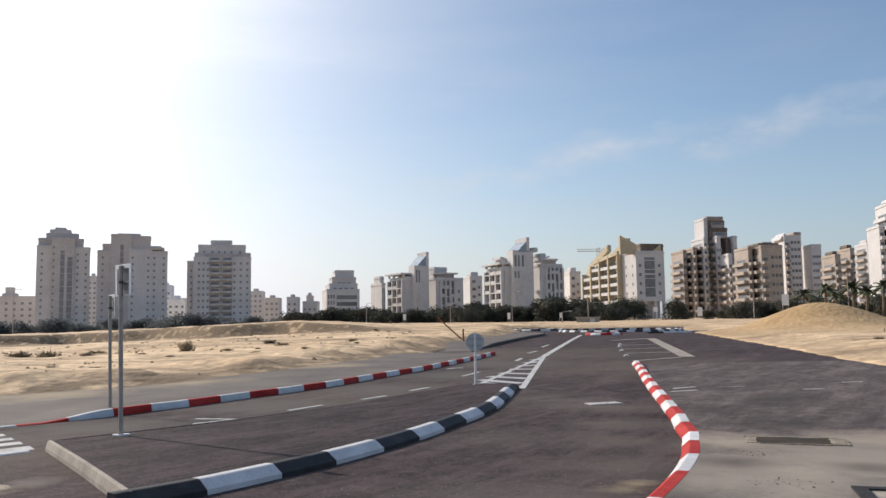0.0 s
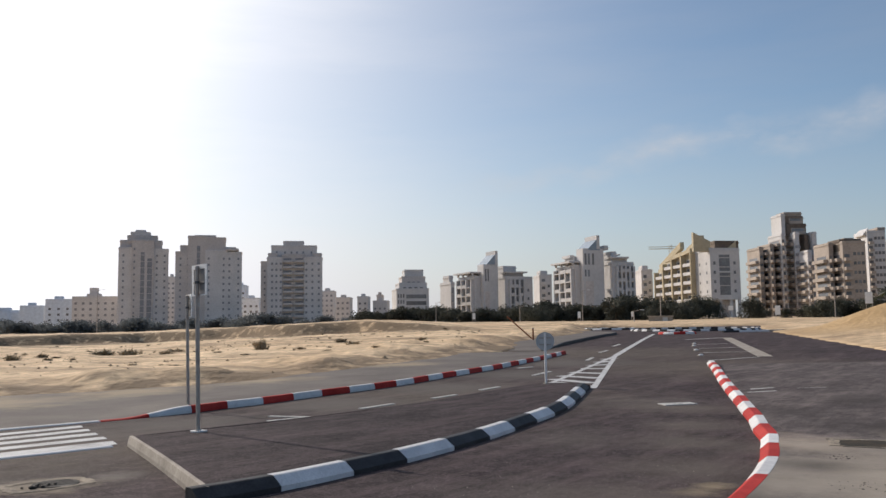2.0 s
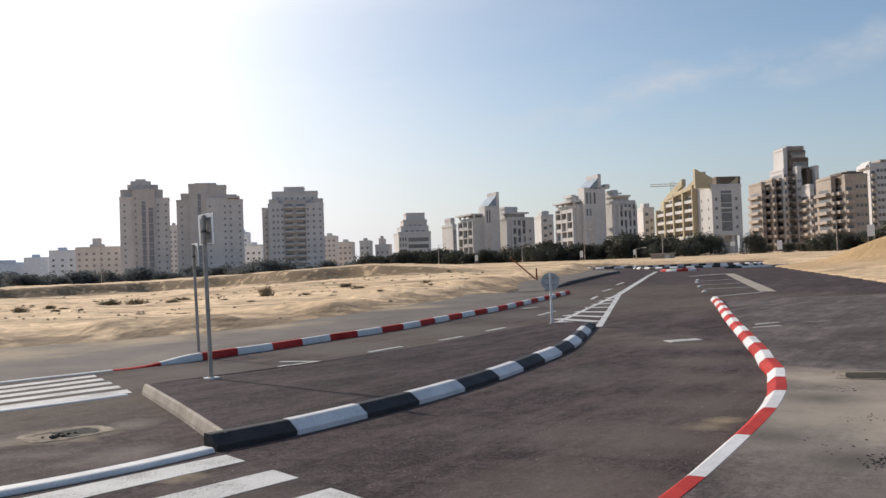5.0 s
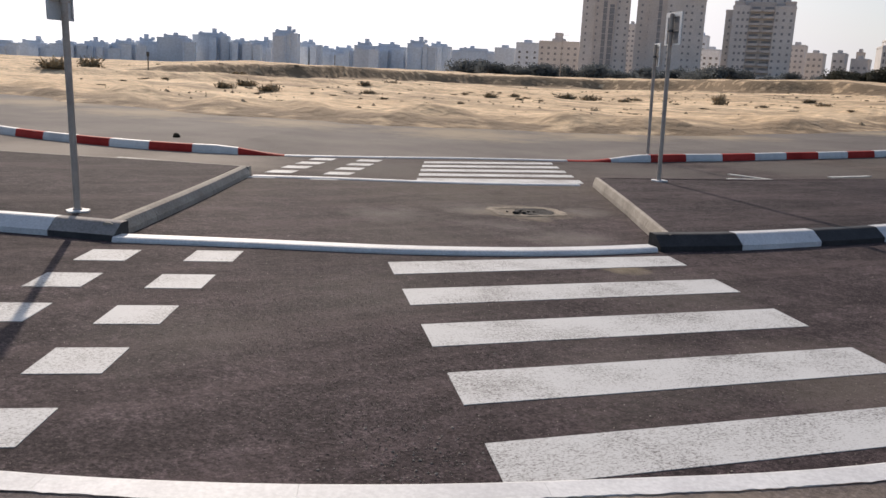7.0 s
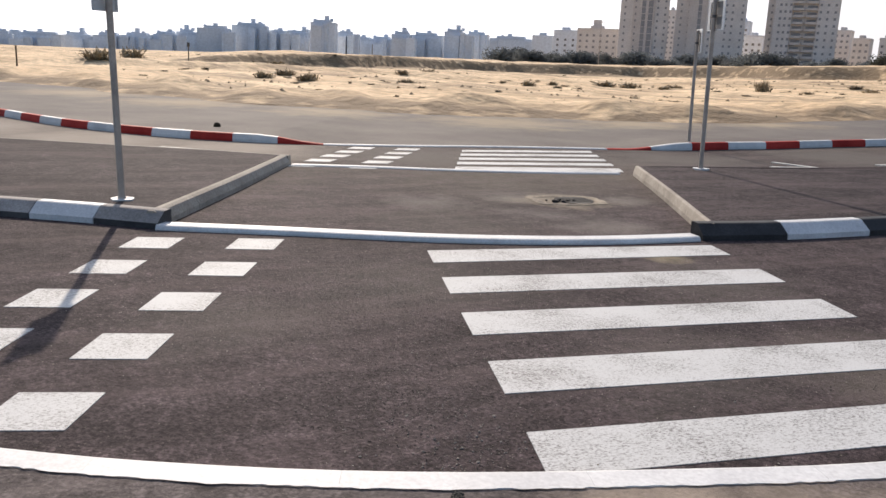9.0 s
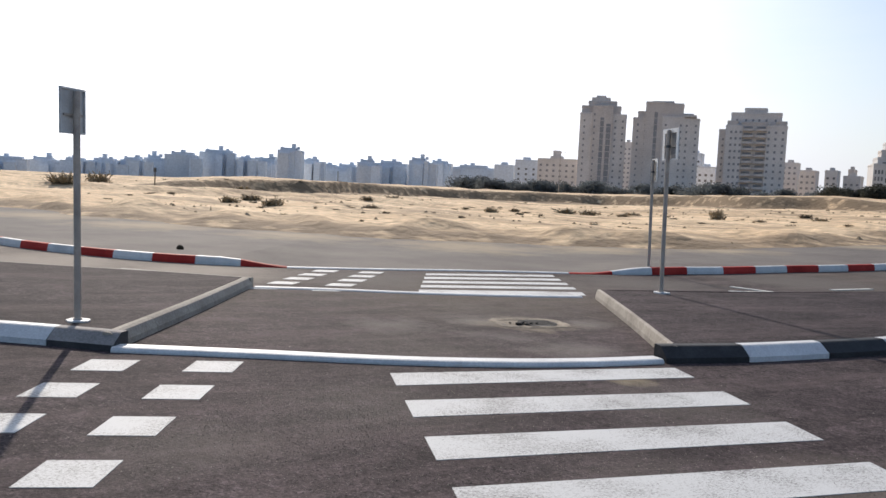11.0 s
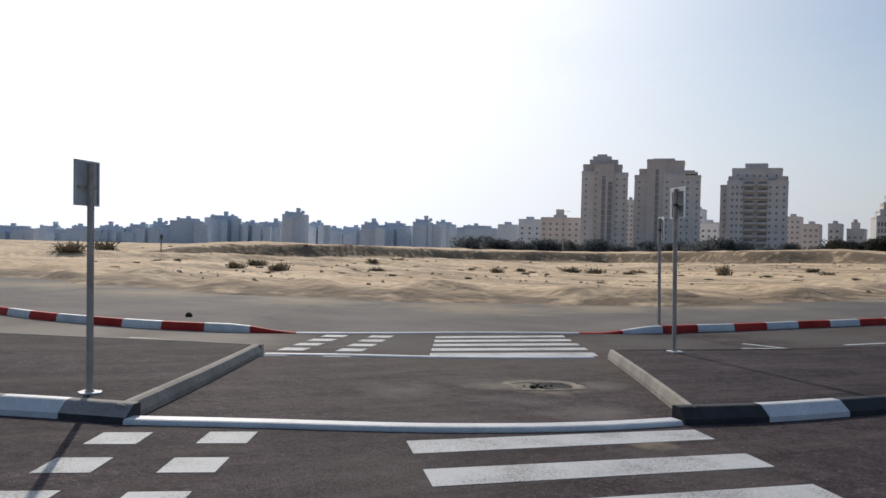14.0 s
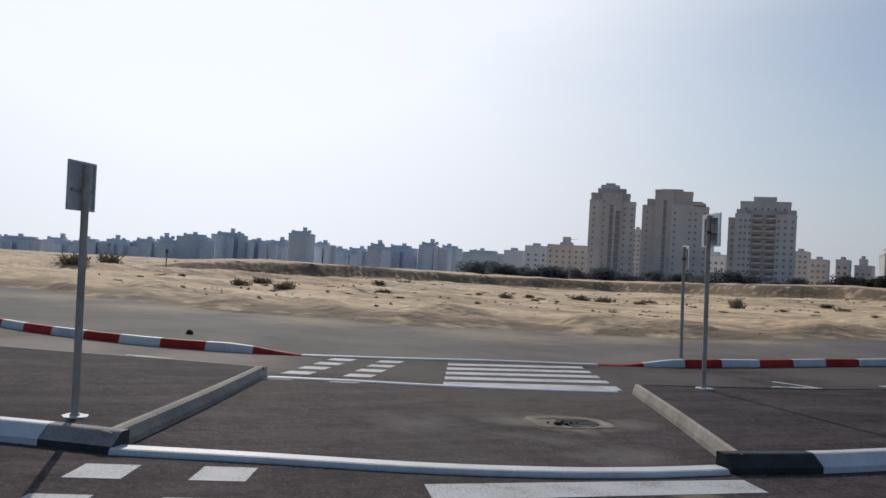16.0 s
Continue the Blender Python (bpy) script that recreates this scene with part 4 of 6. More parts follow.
for a, b, w in (((4.6, 19.8), (5.4, 20.3), 0.16), ((4.45, 19.1), (5.25, 19.45), 0.12), ((5.7, 20.2), (6.6, 20.4), 0.05), ((7.6, 19.6), (8.2, 19.7), 0.10), ((9.2, 21.5), (9.9, 21.6), 0.10)):
    a, b = np.array(a), np.array(b)
    q = np.array([a[1] - b[1], b[0] - a[0]]) / np.hypot(*(b - a)) * w / 2
    t = max(0.0, (a[0] - 3.9) / 11.1)
    bm = bmesh.new()
    bm.faces.new([bm.verts.new((p[0], p[1], gz(*p) + 0.142 - 0.126 * t)) for p in (a + q, a - q, b - q, b + q)])
    part("stroke", bm, M_LINE_OLD, old, world=True)
bay = thing("parking_bay_markings", 10, 48, 0.6, "pale painted lines of a parking bay", "road marking", kind="structure")
line(bay, "wide_line", (8.9, 36.0), (12.0, 60.2), 0.62, M_CONCRETE, 12)
for a, b, w in (((6.9, 39.8), (9.6, 40.4), 0.10), ((7.3, 44.2), (10.1, 45), 0.10), ((8.0, 49), (10.8, 50.5), 0.10), ((8.9, 57.5), (11.7, 60.2), 0.3), ((6.2, 33.6), (8.6, 35.8), 0.12)):
    line(bay, "thin_line", a, b, w, M_LINE_OLD, 4)
bollards = [(6.53, 37.3), (7.1, 42.1), (7.75, 47.0), (8.25, 50.0)]


# ---- sign posts ----
def sign_post(x, y, base, height, axis, panel_w, panel_h, label, rim=False):
    """A steel tube with a rectangular sign plate near its top, bolted to a round base plate. axis: bearing of the plate in plan."""
    t = thing("sign_post", x, y, base, label, "road sign", group="sign posts at the crossing")
    bm = bmesh.new()
    tube(bm, (0, 0, 0), (0, 0, height - 0.04), 0.034, n=16)
    tube(bm, (0, 0, height - 0.04), (0, 0, height - 0.025), 0.037, 0.030, 16)
    part("pole", bm, M_STEEL, t)
    bm = bmesh.new()
    pts = [(0.13 * math.cos(a) * (1 + 0.15 * math.sin(3 * a)), 0.11 * math.sin(a) * (1 + 0.12 * math.cos(5 * a))) for a in np.linspace(0, 2 * math.pi, 18, endpoint=False)]
    prism(bm, pts, -0.02, 0.012)
    part("footing", bm, M_KERB_WHITE, t, "pale cement footing")
    bm = bmesh.new()
    tube(bm, (0, 0, 0.01), (0, 0, 0.03), 0.048, 0.040, 16)
    part("collar", bm, M_STEEL, t)
    bearing = math.degrees(math.atan2(axis[1], axis[0]))
    m = pose(0, 0, height - panel_h / 2, 0, 0, bearing)
    off = 0.05
    # the plate, on the side of the tube turned away from the footway
    bm = bmesh.new()
    w, h = panel_w / 2, panel_h / 2
    box(bm, -w, w, off, off + 0.004, -h, h)
    plate = part("plate", bm, M_SIGN_SHADED if rim else M_SIGN_BACK, t, "grey back of a rectangular sign plate", at=m)
    # broad white edges imitate the sunlit rim round the darkened plate
    e = 0.07 if rim else 0.02
    for x0, x1, z0, z1 in ((-w, w, h - e, h), (-w, w, -h, -h + 0.02), (-w, -w + e, -h + 0.02, h - e), (w - e, w, -h + 0.02, h - e)):
        bm = bmesh.new()
        box(bm, x0, x1, off - 0.016, off - 0.001, z0, z1)
        part("rim", bm, M_SIGN_WHITE if rim else M_SIGN_BACK, plate)
    for z in (-0.04,) if not rim else (-h * 0.15,):
        bm = bmesh.new()
        box(bm, -w * 0.75, w * 0.75, off - 0.022, off - 0.004, z - 0.012, z + 0.012)
        part("bracket", bm, M_STEEL, plate)
        bm = bmesh.new()
        tube(bm, (0, 0, z - 0.02), (0, 0, z + 0.02), 0.039, n=14)
        part("clamp", bm, M_SIGN_DARK if rim else M_STEEL, plate)
    bm = bmesh.new()
    box(bm, -w + 0.002, w - 0.002, off + 0.004, off + 0.006, -h + 0.002, h - 0.002)
    part("face", bm, M_SIGN_WHITE, plate, "white reflective face")
    return t


leaning = sign_post(-7.80, 4.02, ISLE_H - 0.01, 2.32, (-0.48, 0.88), 0.42, 0.45, "galvanised sign post with grey plate on asphalt island")
leaning.matrix_basis = leaning.matrix_basis @ Matrix.Rotation(radians(1.2), 4, Vector((0.88, -0.48, 0)))
post = sign_post(-5.22, 12.48, ISLE_H - 0.01, 2.64, (0.74, -0.67), 0.56, 0.50, "galvanised sign post with pale rimmed plate on island", rim=True)
post.matrix_basis = post.matrix_basis @ Matrix.Rotation(radians(1.1), 4, Vector((0.39, -0.92, 0)))
post = sign_post(-7.52, 17.15, 0.13, 2.40, (0.64, -0.77), 0.44, 0.50, "slim sign post behind the red and white kerb", rim=True)
post.matrix_basis = post.matrix_basis @ Matrix.Rotation(radians(1.3), 4, Vector((0.41, -0.91, 0)))


def round_sign(x, y):
    t = thing("round_sign", x, y, gz(x, y) + 0.045, "low round traffic sign with a grey back", "road sign")
    bm = bmesh.new()
    tube(bm, (0, 0, 0), (0, 0, 1.37), 0.032, n=14)
    part("pole", bm, M_SIGN_WHITE, t, "pale painted pole")
    bm = bmesh.new()
    tube(bm, (0, 0.05, 1.15), (0, 0.056, 1.15), 0.25, n=32)
    disc = part("disc", bm, M_SIGN_BACK, t, "grey round plate")
    bm = bmesh.new()
    tube(bm, (0, 0.032, 1.15), (0, 0.05, 1.15), 0.255, 0.255, 32)
    for f in list(bm.faces):
        if len(f.verts) > 4:
            bm.faces.remove(f)
    part("rim", bm, M_SIGN_BACK, disc)
    for z in (1.06, 1.24):
        bm = bmesh.new()
        box(bm, -0.16, 0.16, 0.03, 0.049, z - 0.015, z + 0.015)
        part("bracket", bm, M_STEEL, disc)
    bm = bmesh.new()
    tube(bm, (0, 0, -0.02), (0, 0, 0.03), 0.10, 0.08, 14)
    part("footing", bm, M_CONCRETE, t)
    return t


round_sign(0.10, 22.75)

# ---- covers and pits in the asphalt ----
RND = random.Random(7)


def manhole(x, y, turn, lx, ly, label):
    """A concrete frame let into the asphalt round a lid that is partly covered by rubble."""
    t = thing("manhole", x, y, gz(x, y), label, "manhole", turn=turn)
    bm = bmesh.new()
    n = 28
    rings = []
    for k, z in ((1.0, 0.004), (0.95, 0.010), (0.80, 0.011), (0.72, 0.004)):
        ring = []
        for i in range(n):
            a = 2 * math.pi * i / n
            c, s = math.cos(a), math.sin(a)
            q = (abs(c) ** 5 + abs(s) ** 5) ** (-1 / 5)
            wob = 1 + 0.03 * math.sin(5 * a + k * 3) + 0.03 * math.sin(3 * a + 1) + 0.04 * math.sin(11 * a + k * 9)
            ring.append(bm.verts.new((c * q * lx / 2 * k * wob, s * q * ly / 2 * k * wob, z)))
        rings.append(ring)
    for a, b in zip(rings, rings[1:]):
        for i in range(n):
            bm.faces.new((a[i], a[(i + 1) % n], b[(i + 1) % n], b[i]))
    part("frame", bm, M_CEMENT_DUST, t, "pale dusty cement surround")
    bm = bmesh.new()
    tube(bm, (0.1, 0, -0.01), (0.1, 0, 0.007), ly * 0.36, n=24)
    lid = part("lid", bm, M_ASPHALT_CRUMB, t, "dark round iron lid")
    for i in range(4):
        bm = bmesh.new()
        box(bm, 0.1 - ly * 0.3, 0.1 + ly * 0.3, -0.14 + i * 0.09, -0.12 + i * 0.09, 0.006, 0.012)
        part("rib", bm, M_ASPHALT_CRUMB, lid)
    for i in range(12):
        px, py, r = RND.gauss(-0.12, 0.10), RND.gauss(-0.1, 0.06), RND.uniform(0.015, 0.04)
        bm = bmesh.new()
        bmesh.ops.create_icosphere(bm, subdivisions=1, radius=r, matrix=Matrix.Translation((px, py, 0.010 + r * 0.35)))
        for v in bm.verts:
            v.co.z = 0.01 + (v.co.z - 0.01) * 0.6
        part("rubble", bm, M_ASPHALT_CRUMB, t)
    return t


manhole(-5.36, 8.72, 53, 0.98, 0.70, "manhole with cracked cement surround in dark asphalt")

pit = thing("cable_pit", 4.58, 11.42, 0.127, "shallow oblong cable pit full of dark earth", "cable pit", turn=-15)
bm = bmesh.new()
prism(bm, [(-0.52 + 0.03 * math.sin(9 * t), 0.24 * (1 if k else -1) + 0.03 * math.cos(13 * t)) for k, t in ((0, 0.0),)] + [(0.03 * math.sin(5 * t) + x, y + 0.025 * math.sin(17 * t)) for t, x, y in ((0.1, -0.2, -0.23), (0.3, 0.15, -0.21), (0.5, 0.47, -0.2), (0.7, 0.5, 0.02), (0.9, 0.46, 0.24), (1.1, 0.1, 0.27), (1.3, -0.25, 0.25), (1.5, -0.53, 0.2))], -0.05, 0.008)
part("floor", bm, M_PIT, pit, "dark earthy filling of the pit")
for x0, x1, y0, y1 in ((-0.66, 0.64, 0.26, 0.33), (-0.50, 0.45, -0.27, -0.24), (-0.62, -0.50, -0.24, 0.27), (0.46, 0.66, -0.24, 0.27)):
    bm = bmesh.new()
    box(bm, x0, x1, y0, y1, -0.03, 0.010)
    bmesh.ops.subdivide_edges(bm, edges=bm.edges, cuts=5, use_grid_fill=True)
    for v in bm.verts:
        if v.co.z > 0.005:
            v.co.z += 0.008 * noise.noise((v.co.x * 9, v.co.y * 9, 1))
        v.co.x += 0.04 * noise.noise((v.co.x * 7, v.co.y * 7, 4))
        v.co.y += 0.03 * noise.noise((v.co.x * 6, v.co.y * 6, 8))
    part("edge", bm, M_CEMENT_DUST, pit)

pit.scale = (0.98, 1.3, 1.0)
hatch = thing("access_hatch", 4.34, 7.46, 0.071, "dark steel framed access hatch set in the footway", "hatch", turn=-14)
for x0, x1, y0, y1 in ((-0.55, 0.55, 0.42, 0.55), (-0.55, 0.55, -0.55, -0.42), (-0.55, -0.42, -0.42, 0.42), (0.42, 0.55, -0.42, 0.42)):
    bm = bmesh.new()
    box(bm, x0, x1, y0, y1, -0.02, 0.075)
    part("frame_bar", bm, M_ASPHALT_CRUMB, hatch)
bm = bmesh.new()
box(bm, -0.42, 0.42, -0.42, 0.42, -0.02, 0.055)
part("lid", bm, M_CONCRETE, hatch, "concrete filled lid")


# ---- loose bits on the ground ----
def scatter(name, spots, material, label, sizes, count, lift, flat_z=0.55):
    verts, faces = [], []
    for _ in range(count):
        x, y, r = RND.choice(spots)
        a, d = RND.uniform(0, 2 * math.pi), r * math.sqrt(RND.random()) * RND.uniform(0.3, 1.0)
        px, py, s = x + d * math.cos(a), y + d * math.sin(a), RND.uniform(*sizes) * RND.uniform(0.5, 1)
        z = gz(px, py) + lift
        n0 = len(verts)
        t = RND.uniform(0, 6.28)
        for k in range(5):
            b = t + k * 1.2566
            q = s * RND.uniform(0.6, 1.2)
            verts.append((px + q * math.cos(b), py + q * math.sin(b), z))
        for k in range(5):
            b = t + 0.4 + k * 1.2566
            q = s * RND.uniform(0.3, 0.75)
            verts.append((px + q * math.cos(b), py + q * math.sin(b), z + s * flat_z * RND.uniform(0.6, 1.3)))
        for k in range(5):
            faces.append((n0 + k, n0 + (k + 1) % 5, n0 + 5 + (k + 1) % 5, n0 + 5 + k))
        faces.append(tuple(n0 + 5 + k for k in range(5)))
    me = bpy.data.meshes.new(name)
    me.from_pydata(verts, [], faces)
    me.materials.append(material)
    return tagged(new(name, me), label, "debris", kind="stuff")


scatter("asphalt_crumbs", [(-0.40, 2.79, 0.12), (-0.33, 2.76, 0.14), (-0.26, 2.72, 0.15), (-0.2, 2.78, 0.22), (-0.05, 2.85, 0.3), (0.05, 2.95, 0.4), (-0.44, 2.66, 0.12)], M_ASPHALT_CRUMB, "black asphalt crumbs spilt on the footway", (0.002, 0.019), 2600, 0.034, 0.4)
scatter("asphalt_crumbs", [(-0.5, 2.6, 0.3), (-0.7, 2.4, 0.25), (-0.55, 2.75, 0.2)], M_ASPHALT_CRUMB, "stray black asphalt crumbs on the footway", (0.002, 0.012), 260, 0.034, 0.4)
scatter("asphalt_lumps", [(2.85, 6.5, 0.2), (3.0, 6.6, 0.25), (2.75, 6.4, 0.25), (2.95, 6.45, 0.2), (2.85, 6.6, 0.3), (3.4, 8.4, 0.6), (2.5, 7.4, 0.8), (3.7, 10.3, 0.3)], M_ASPHALT_CRUMB, "scattered dark asphalt lumps on the footway", (0.006, 0.022), 300, 0.130, 0.35)
scatter("asphalt_crumbs", [(-1.62, 1.94, 0.035), (-1.62, 1.95, 0.025), (-1.60, 1.92, 0.03), (-1.5, 1.86, 0.14)], M_ASPHALT_CRUMB, "small heap of black asphalt crumbs", (0.005, 0.015), 70, 0.035)
scatter("road_grit", [(-2.0, 5.0, 3.5), (-4.0, 3.5, 3.0), (0.5, 9.0, 3.5), (2.0, 14, 3.0), (-1.0, 2.6, 1.5), (-1.9, 2.3, 0.6), (3.8, 9.5, 2.4)], M_CONCRETE, "pale grit and pebbles scattered on the asphalt", (0.003, 0.009), 1300, 0.002)
NEAR_ROAD = [(-3.3, 3.2, 1.5), (-2.4, 3.8, 1.7), (-3.9, 4.3, 1.8), (-4.4, 2.8, 1.7), (-1.4, 4.6, 1.9), (-2.4, 2.4, 1.0)]
scatter("asphalt_grains", NEAR_ROAD, M_ASPHALT_CRUMB, "dark loose grains lying on the new asphalt", (0.002, 0.0062), 3800, 0.001, 0.6)
scatter("stone_chips", NEAR_ROAD, M_CONCRETE, "pale loose stone chips lying on the asphalt", (0.0015, 0.0048), 3600, 0.001, 0.6)
bm = bmesh.new()
bmesh.ops.create_icosphere(bm, subdivisions=2, radius=0.075)
for v in bm.verts:
    v.co *= 1 + 0.35 * noise.noise(v.co * 9)
    v.co.z = max(-0.05, v.co.z * 0.9)
rock = tagged(new("rock", finish(bm, "rock", M_PIT)), "dark stone lying on the far footway", "rock")
rock.location = (-14.6, 9.95, 0.165)

# ---- field ----
RS = random.Random(11)


def shrub_mesh(seed, upright, twigs=140):
    rnd = random.Random(seed)
    verts, faces = [], []
    for i in range(twigs):
        a = rnd.uniform(0, 2 * math.pi)
        e = rnd.uniform(0.15, 1.45) if upright else rnd.uniform(0.05, 1.2)
        ln = rnd.uniform(0.5, 1.0)
        bx, by = rnd.gauss(0, 0.28), rnd.gauss(0, 0.22)
        d = Vector((math.cos(a) * math.cos(e), math.sin(a) * math.cos(e), math.sin(e))) * ln
        side = Vector((-math.sin(a), math.cos(a), 0)) * rnd.uniform(0.02, 0.05)
        p = Vector((bx, by, -0.02))
        m = p + d * 0.55 + Vector((0, 0, 0.06))
        q = p + d
        n0 = len(verts)
        verts += [p - side, p + side, m + side * 1.3, m - side * 1.3, q]
        faces += [(n0, n0 + 1, n0 + 2, n0 + 3), (n0 + 3, n0 + 2, n0 + 4)]
        for k in range(2):
            c = m + d * rnd.uniform(-0.2, 0.3)
            u = Vector((rnd.uniform(-1, 1), rnd.uniform(-1, 1), rnd.uniform(-0.3, 1))) * 0.12
            w = Vector((rnd.uniform(-1, 1), rnd.uniform(-1, 1), rnd.uniform(-1, 1))) * 0.05
            n0 = len(verts)
            verts += [c, c + u + w, c + u * 1.6, c + u - w]
            faces.append((n0, n0 + 1, n0 + 2, n0 + 3))
    me = bpy.data.meshes.new("shrub")
    me.from_pydata([tuple(v) for v in verts], [], faces)
    me.materials.append(M_SHRUB)
    return me


shrubs = [shrub_mesh(3, True), shrub_mesh(5, False), shrub_mesh(9, False)]


def field_height(x, y):
    d = float(signed(np.array([x]), np.array([y]), PAVED)[0])
    return gz(x, y) + 0.13 + 0.10 * max(-1.6, min(d, 2.5)) + dune(x, y) * min(1.0, 0.45 + max(0, d) / 6) + berm(x, y, d)


def plant(x, y, w, h, k):
    ob = tagged(new("shrub", shrubs[k]), "dry brown desert shrub on pale sand" if k else "dark upright desert bush on pale sand", "shrub", "shrubs on the sand")
    ob.matrix_basis = Matrix.LocRotScale((x, y, field_height(x, y) - 0.02), Euler((0, 0, RS.uniform(0, 6))), (w * 0.72, w * 0.72, h * 0.85))


for x, y, w, h, k in ((-17.2, 48.3, 0.85, 1.05, 0), (-28.1, 53.2, 1.3, 0.8, 1), (-29.9, 53.0, 1.5, 0.6, 2), (-26.5, 38.5, 0.7, 0.5, 1), (-28.6, 44.2, 0.6, 0.4, 2), (-31.8, 27.1, 0.8, 0.5, 1), (-37.3, 30.4, 1.1, 0.6, 2), (-34.6, 26.8, 0.9, 0.6, 1), (-33.0, 28.5, 0.7, 0.6, 2), (-58.9, 33.7, 1.7, 1.5, 2),
                      (-55.2, 29.0, 1.8, 1.2, 1), (-11.3, 47.5, 0.9, 0.5, 1), (-24.5, 52.5, 1.0, 0.5, 2), (-47.7, 54.4, 1.3, 0.7, 1), (-20.7, 25.7, 0.25, 0.2, 1), (-30.5, 33, 0.8, 0.35, 2), (-22.5, 47, 0.8, 0.35, 2), (-42, 45, 0.9, 0.5, 1), (-50, 40, 1.0, 0.5, 2), (-14, 55, 0.8, 0.4, 2), (-8, 52, 0.6, 0.35, 1), (25.5, 52.5, 1.1, 0.7, 1), (23.5, 44.8, 0.8, 0.4, 2), (19.3, 41.5, 0.5, 0.25, 2)):
    plant(x, y, w, h, k)
for _ in range(230):
    az, r = radians(RS.uniform(4, 62)), RS.uniform(22, 95)
    x, y = -r * math.sin(az), r * math.cos(az)
    if signed(np.array([x]), np.array([y]), PAVED)[0] > 2:
        plant(x, y, RS.uniform(0.12, 0.5), RS.uniform(0.08, 0.22), RS.choice((1, 2)))
clods = []
for _ in range(70):
    az, r = radians(RS.uniform(2, 62)), RS.uniform(20, 75)
    x, y = -r * math.sin(az), r * math.cos(az)
    if signed(np.array([x]), np.array([y]), PAVED)[0] > 1.0:
        clods.append((x, y))
M_CLOD = surface("earth_clods", (0.27, 0.195, 0.12), (0.45, 0.34, 0.22), 2, 0.95, 20, 0.25, 0.3)
verts, faces = [], []
for cx, cy in clods:
    for _ in range(RS.randint(4, 16)):
        x, y, q = cx + RS.gauss(0, 2.4), cy + RS.gauss(0, 0.8), RS.uniform(0.02, 0.11) * RS.random() + 0.02
        if signed(np.array([x]), np.array([y]), PAVED)[0] < 0.6:
            continue
        z = field_height(x, y) - 0.03
        n0 = len(verts)
        t = RS.uniform(0, 6)
        for k in range(5):
            verts.append((x + q * 1.5 * math.cos(t + k * 1.2566), y + q * math.sin(t + k * 1.2566), z))
        verts.append((x + q * RS.uniform(-0.3, 0.3), y, z + 0.03 + q * RS.uniform(0.5, 1.1)))
        faces += [(n0 + k, n0 + (k + 1) % 5, n0 + 5) for k in range(5)]
me = bpy.data.meshes.new("earth_clods")
me.from_pydata(verts, [], faces)
me.materials.append(M_CLOD)
tagged(new("earth_clods", me), "brown earth clods and stones strewn on sand", "debris", kind="stuff")


def marker_post(x, y, h, flag):
    t = thing("marker_post", x, y, field_height(x, y), "thin survey marker post standing in the sand", "post", "marker posts")
    bm = bmesh.new()
    tube(bm, (0, 0, -0.3), (0, 0, h), 0.05, n=8)
    part("stake", bm, M_BARK, t)
    if flag:
        bm = bmesh.new()
        box(bm, -0.18, 0.18, -0.02, 0.02, h - 0.35, h + 0.02)
        part("board", bm, M_SIGN_DARK, t, "small dark board")


marker_post(-66.7, 43.6, 1.9, True)
marker_post(-83, 83, 1.6, False)
marker_post(-48, 20.5, 1.1, False)
t = thing("bent_rod", -2.3, 58.5, field_height(-2.3, 58.5), "rusty bent reinforcing rod stuck in the sand", "steel rod")
bm = bmesh.new()
tube(bm, (0.95, -0.2, -0.2), (-0.1, 0, 0.75), 0.05, n=8)
tube(bm, (-0.1, 0, 0.75), (-0.75, 0.1, 1.35), 0.05, 0.04, 8)
part("rod", bm, M_RUST, t)
t = thing("red_stake", -1.2, 56.5, gz(-1.2, 56.5) + 0.05, "short red painted steel stake", "post")
bm = bmesh.new()
tube(bm, (0, 0, -0.1), (0, 0, 0.85), 0.06, 0.055, 10)
part("shaft", bm, M_RUST, t)
bm = bmesh.new()
tube(bm, (0, 0, 0.85), (0, 0, 0.9), 0.07, 0.03, 10)
part("cap", bm, M_SIGN_DARK, t)

# ---- far kerbs and roundabout ----
dark_kerb = thing("dark_kerb", 1.5, 55, gz(1.5, 55), "black unpainted kerb bending to the roundabout", "kerb", kind="structure")
DK = Path([(-0.3, 43.6), (0.85, 50.4), (2.4, 58.5), (3.9, 66.5), (5.6, 76), (4.0, 84)])
kerb_row(dark_kerb, DK, cuts_from(DK, 0, DK.length, 1.2), [M_KERB_BLACK], 0.16, 0.03, lambda s: 0.03 + 0.16 * smooth(0, 8, s), 1)
walk_pts = [DK.side_of(s) for s in np.linspace(0, DK.length, 26)]
foot2 = new("pavement_north", sheet_mesh("pavement_north", ruled([c + l * 0.15 for c, l in walk_pts], [c + l * 4.2 for c, l in walk_pts], [0.01 + 0.15 * smooth(0, 8, s) for s in np.linspace(0, DK.length, 26)], [0.01 + 0.12 * smooth(0, 8, s) for s in np.linspace(0, DK.length, 26)], 4), M_ASPHALT_OLD))
tagged(foot2, "dusty grey footway beside the dark kerb", "pavement", kind="structure")


def ring(name, cx, cy, r, n, mats, label, h=0.2, span=(0, 360)):
    t = thing(name, cx, cy, gz(cx, cy), label, "kerb", kind="structure")
    a = np.radians(np.linspace(span[0], span[1], 40))
    p = Path([(cx + r * math.cos(k), cy + r * math.sin(k)) for k in a])
    kerb_row(t, p, list(np.linspace(0, p.length, n + 1)), mats, 0.3, 0.12, flat(h), 1)


ring("roundabout_kerb", 14.5, 90, 6.5, 50, [M_KERB_BLACK, M_KERB_WHITE], "black and white painted roundabout kerb")
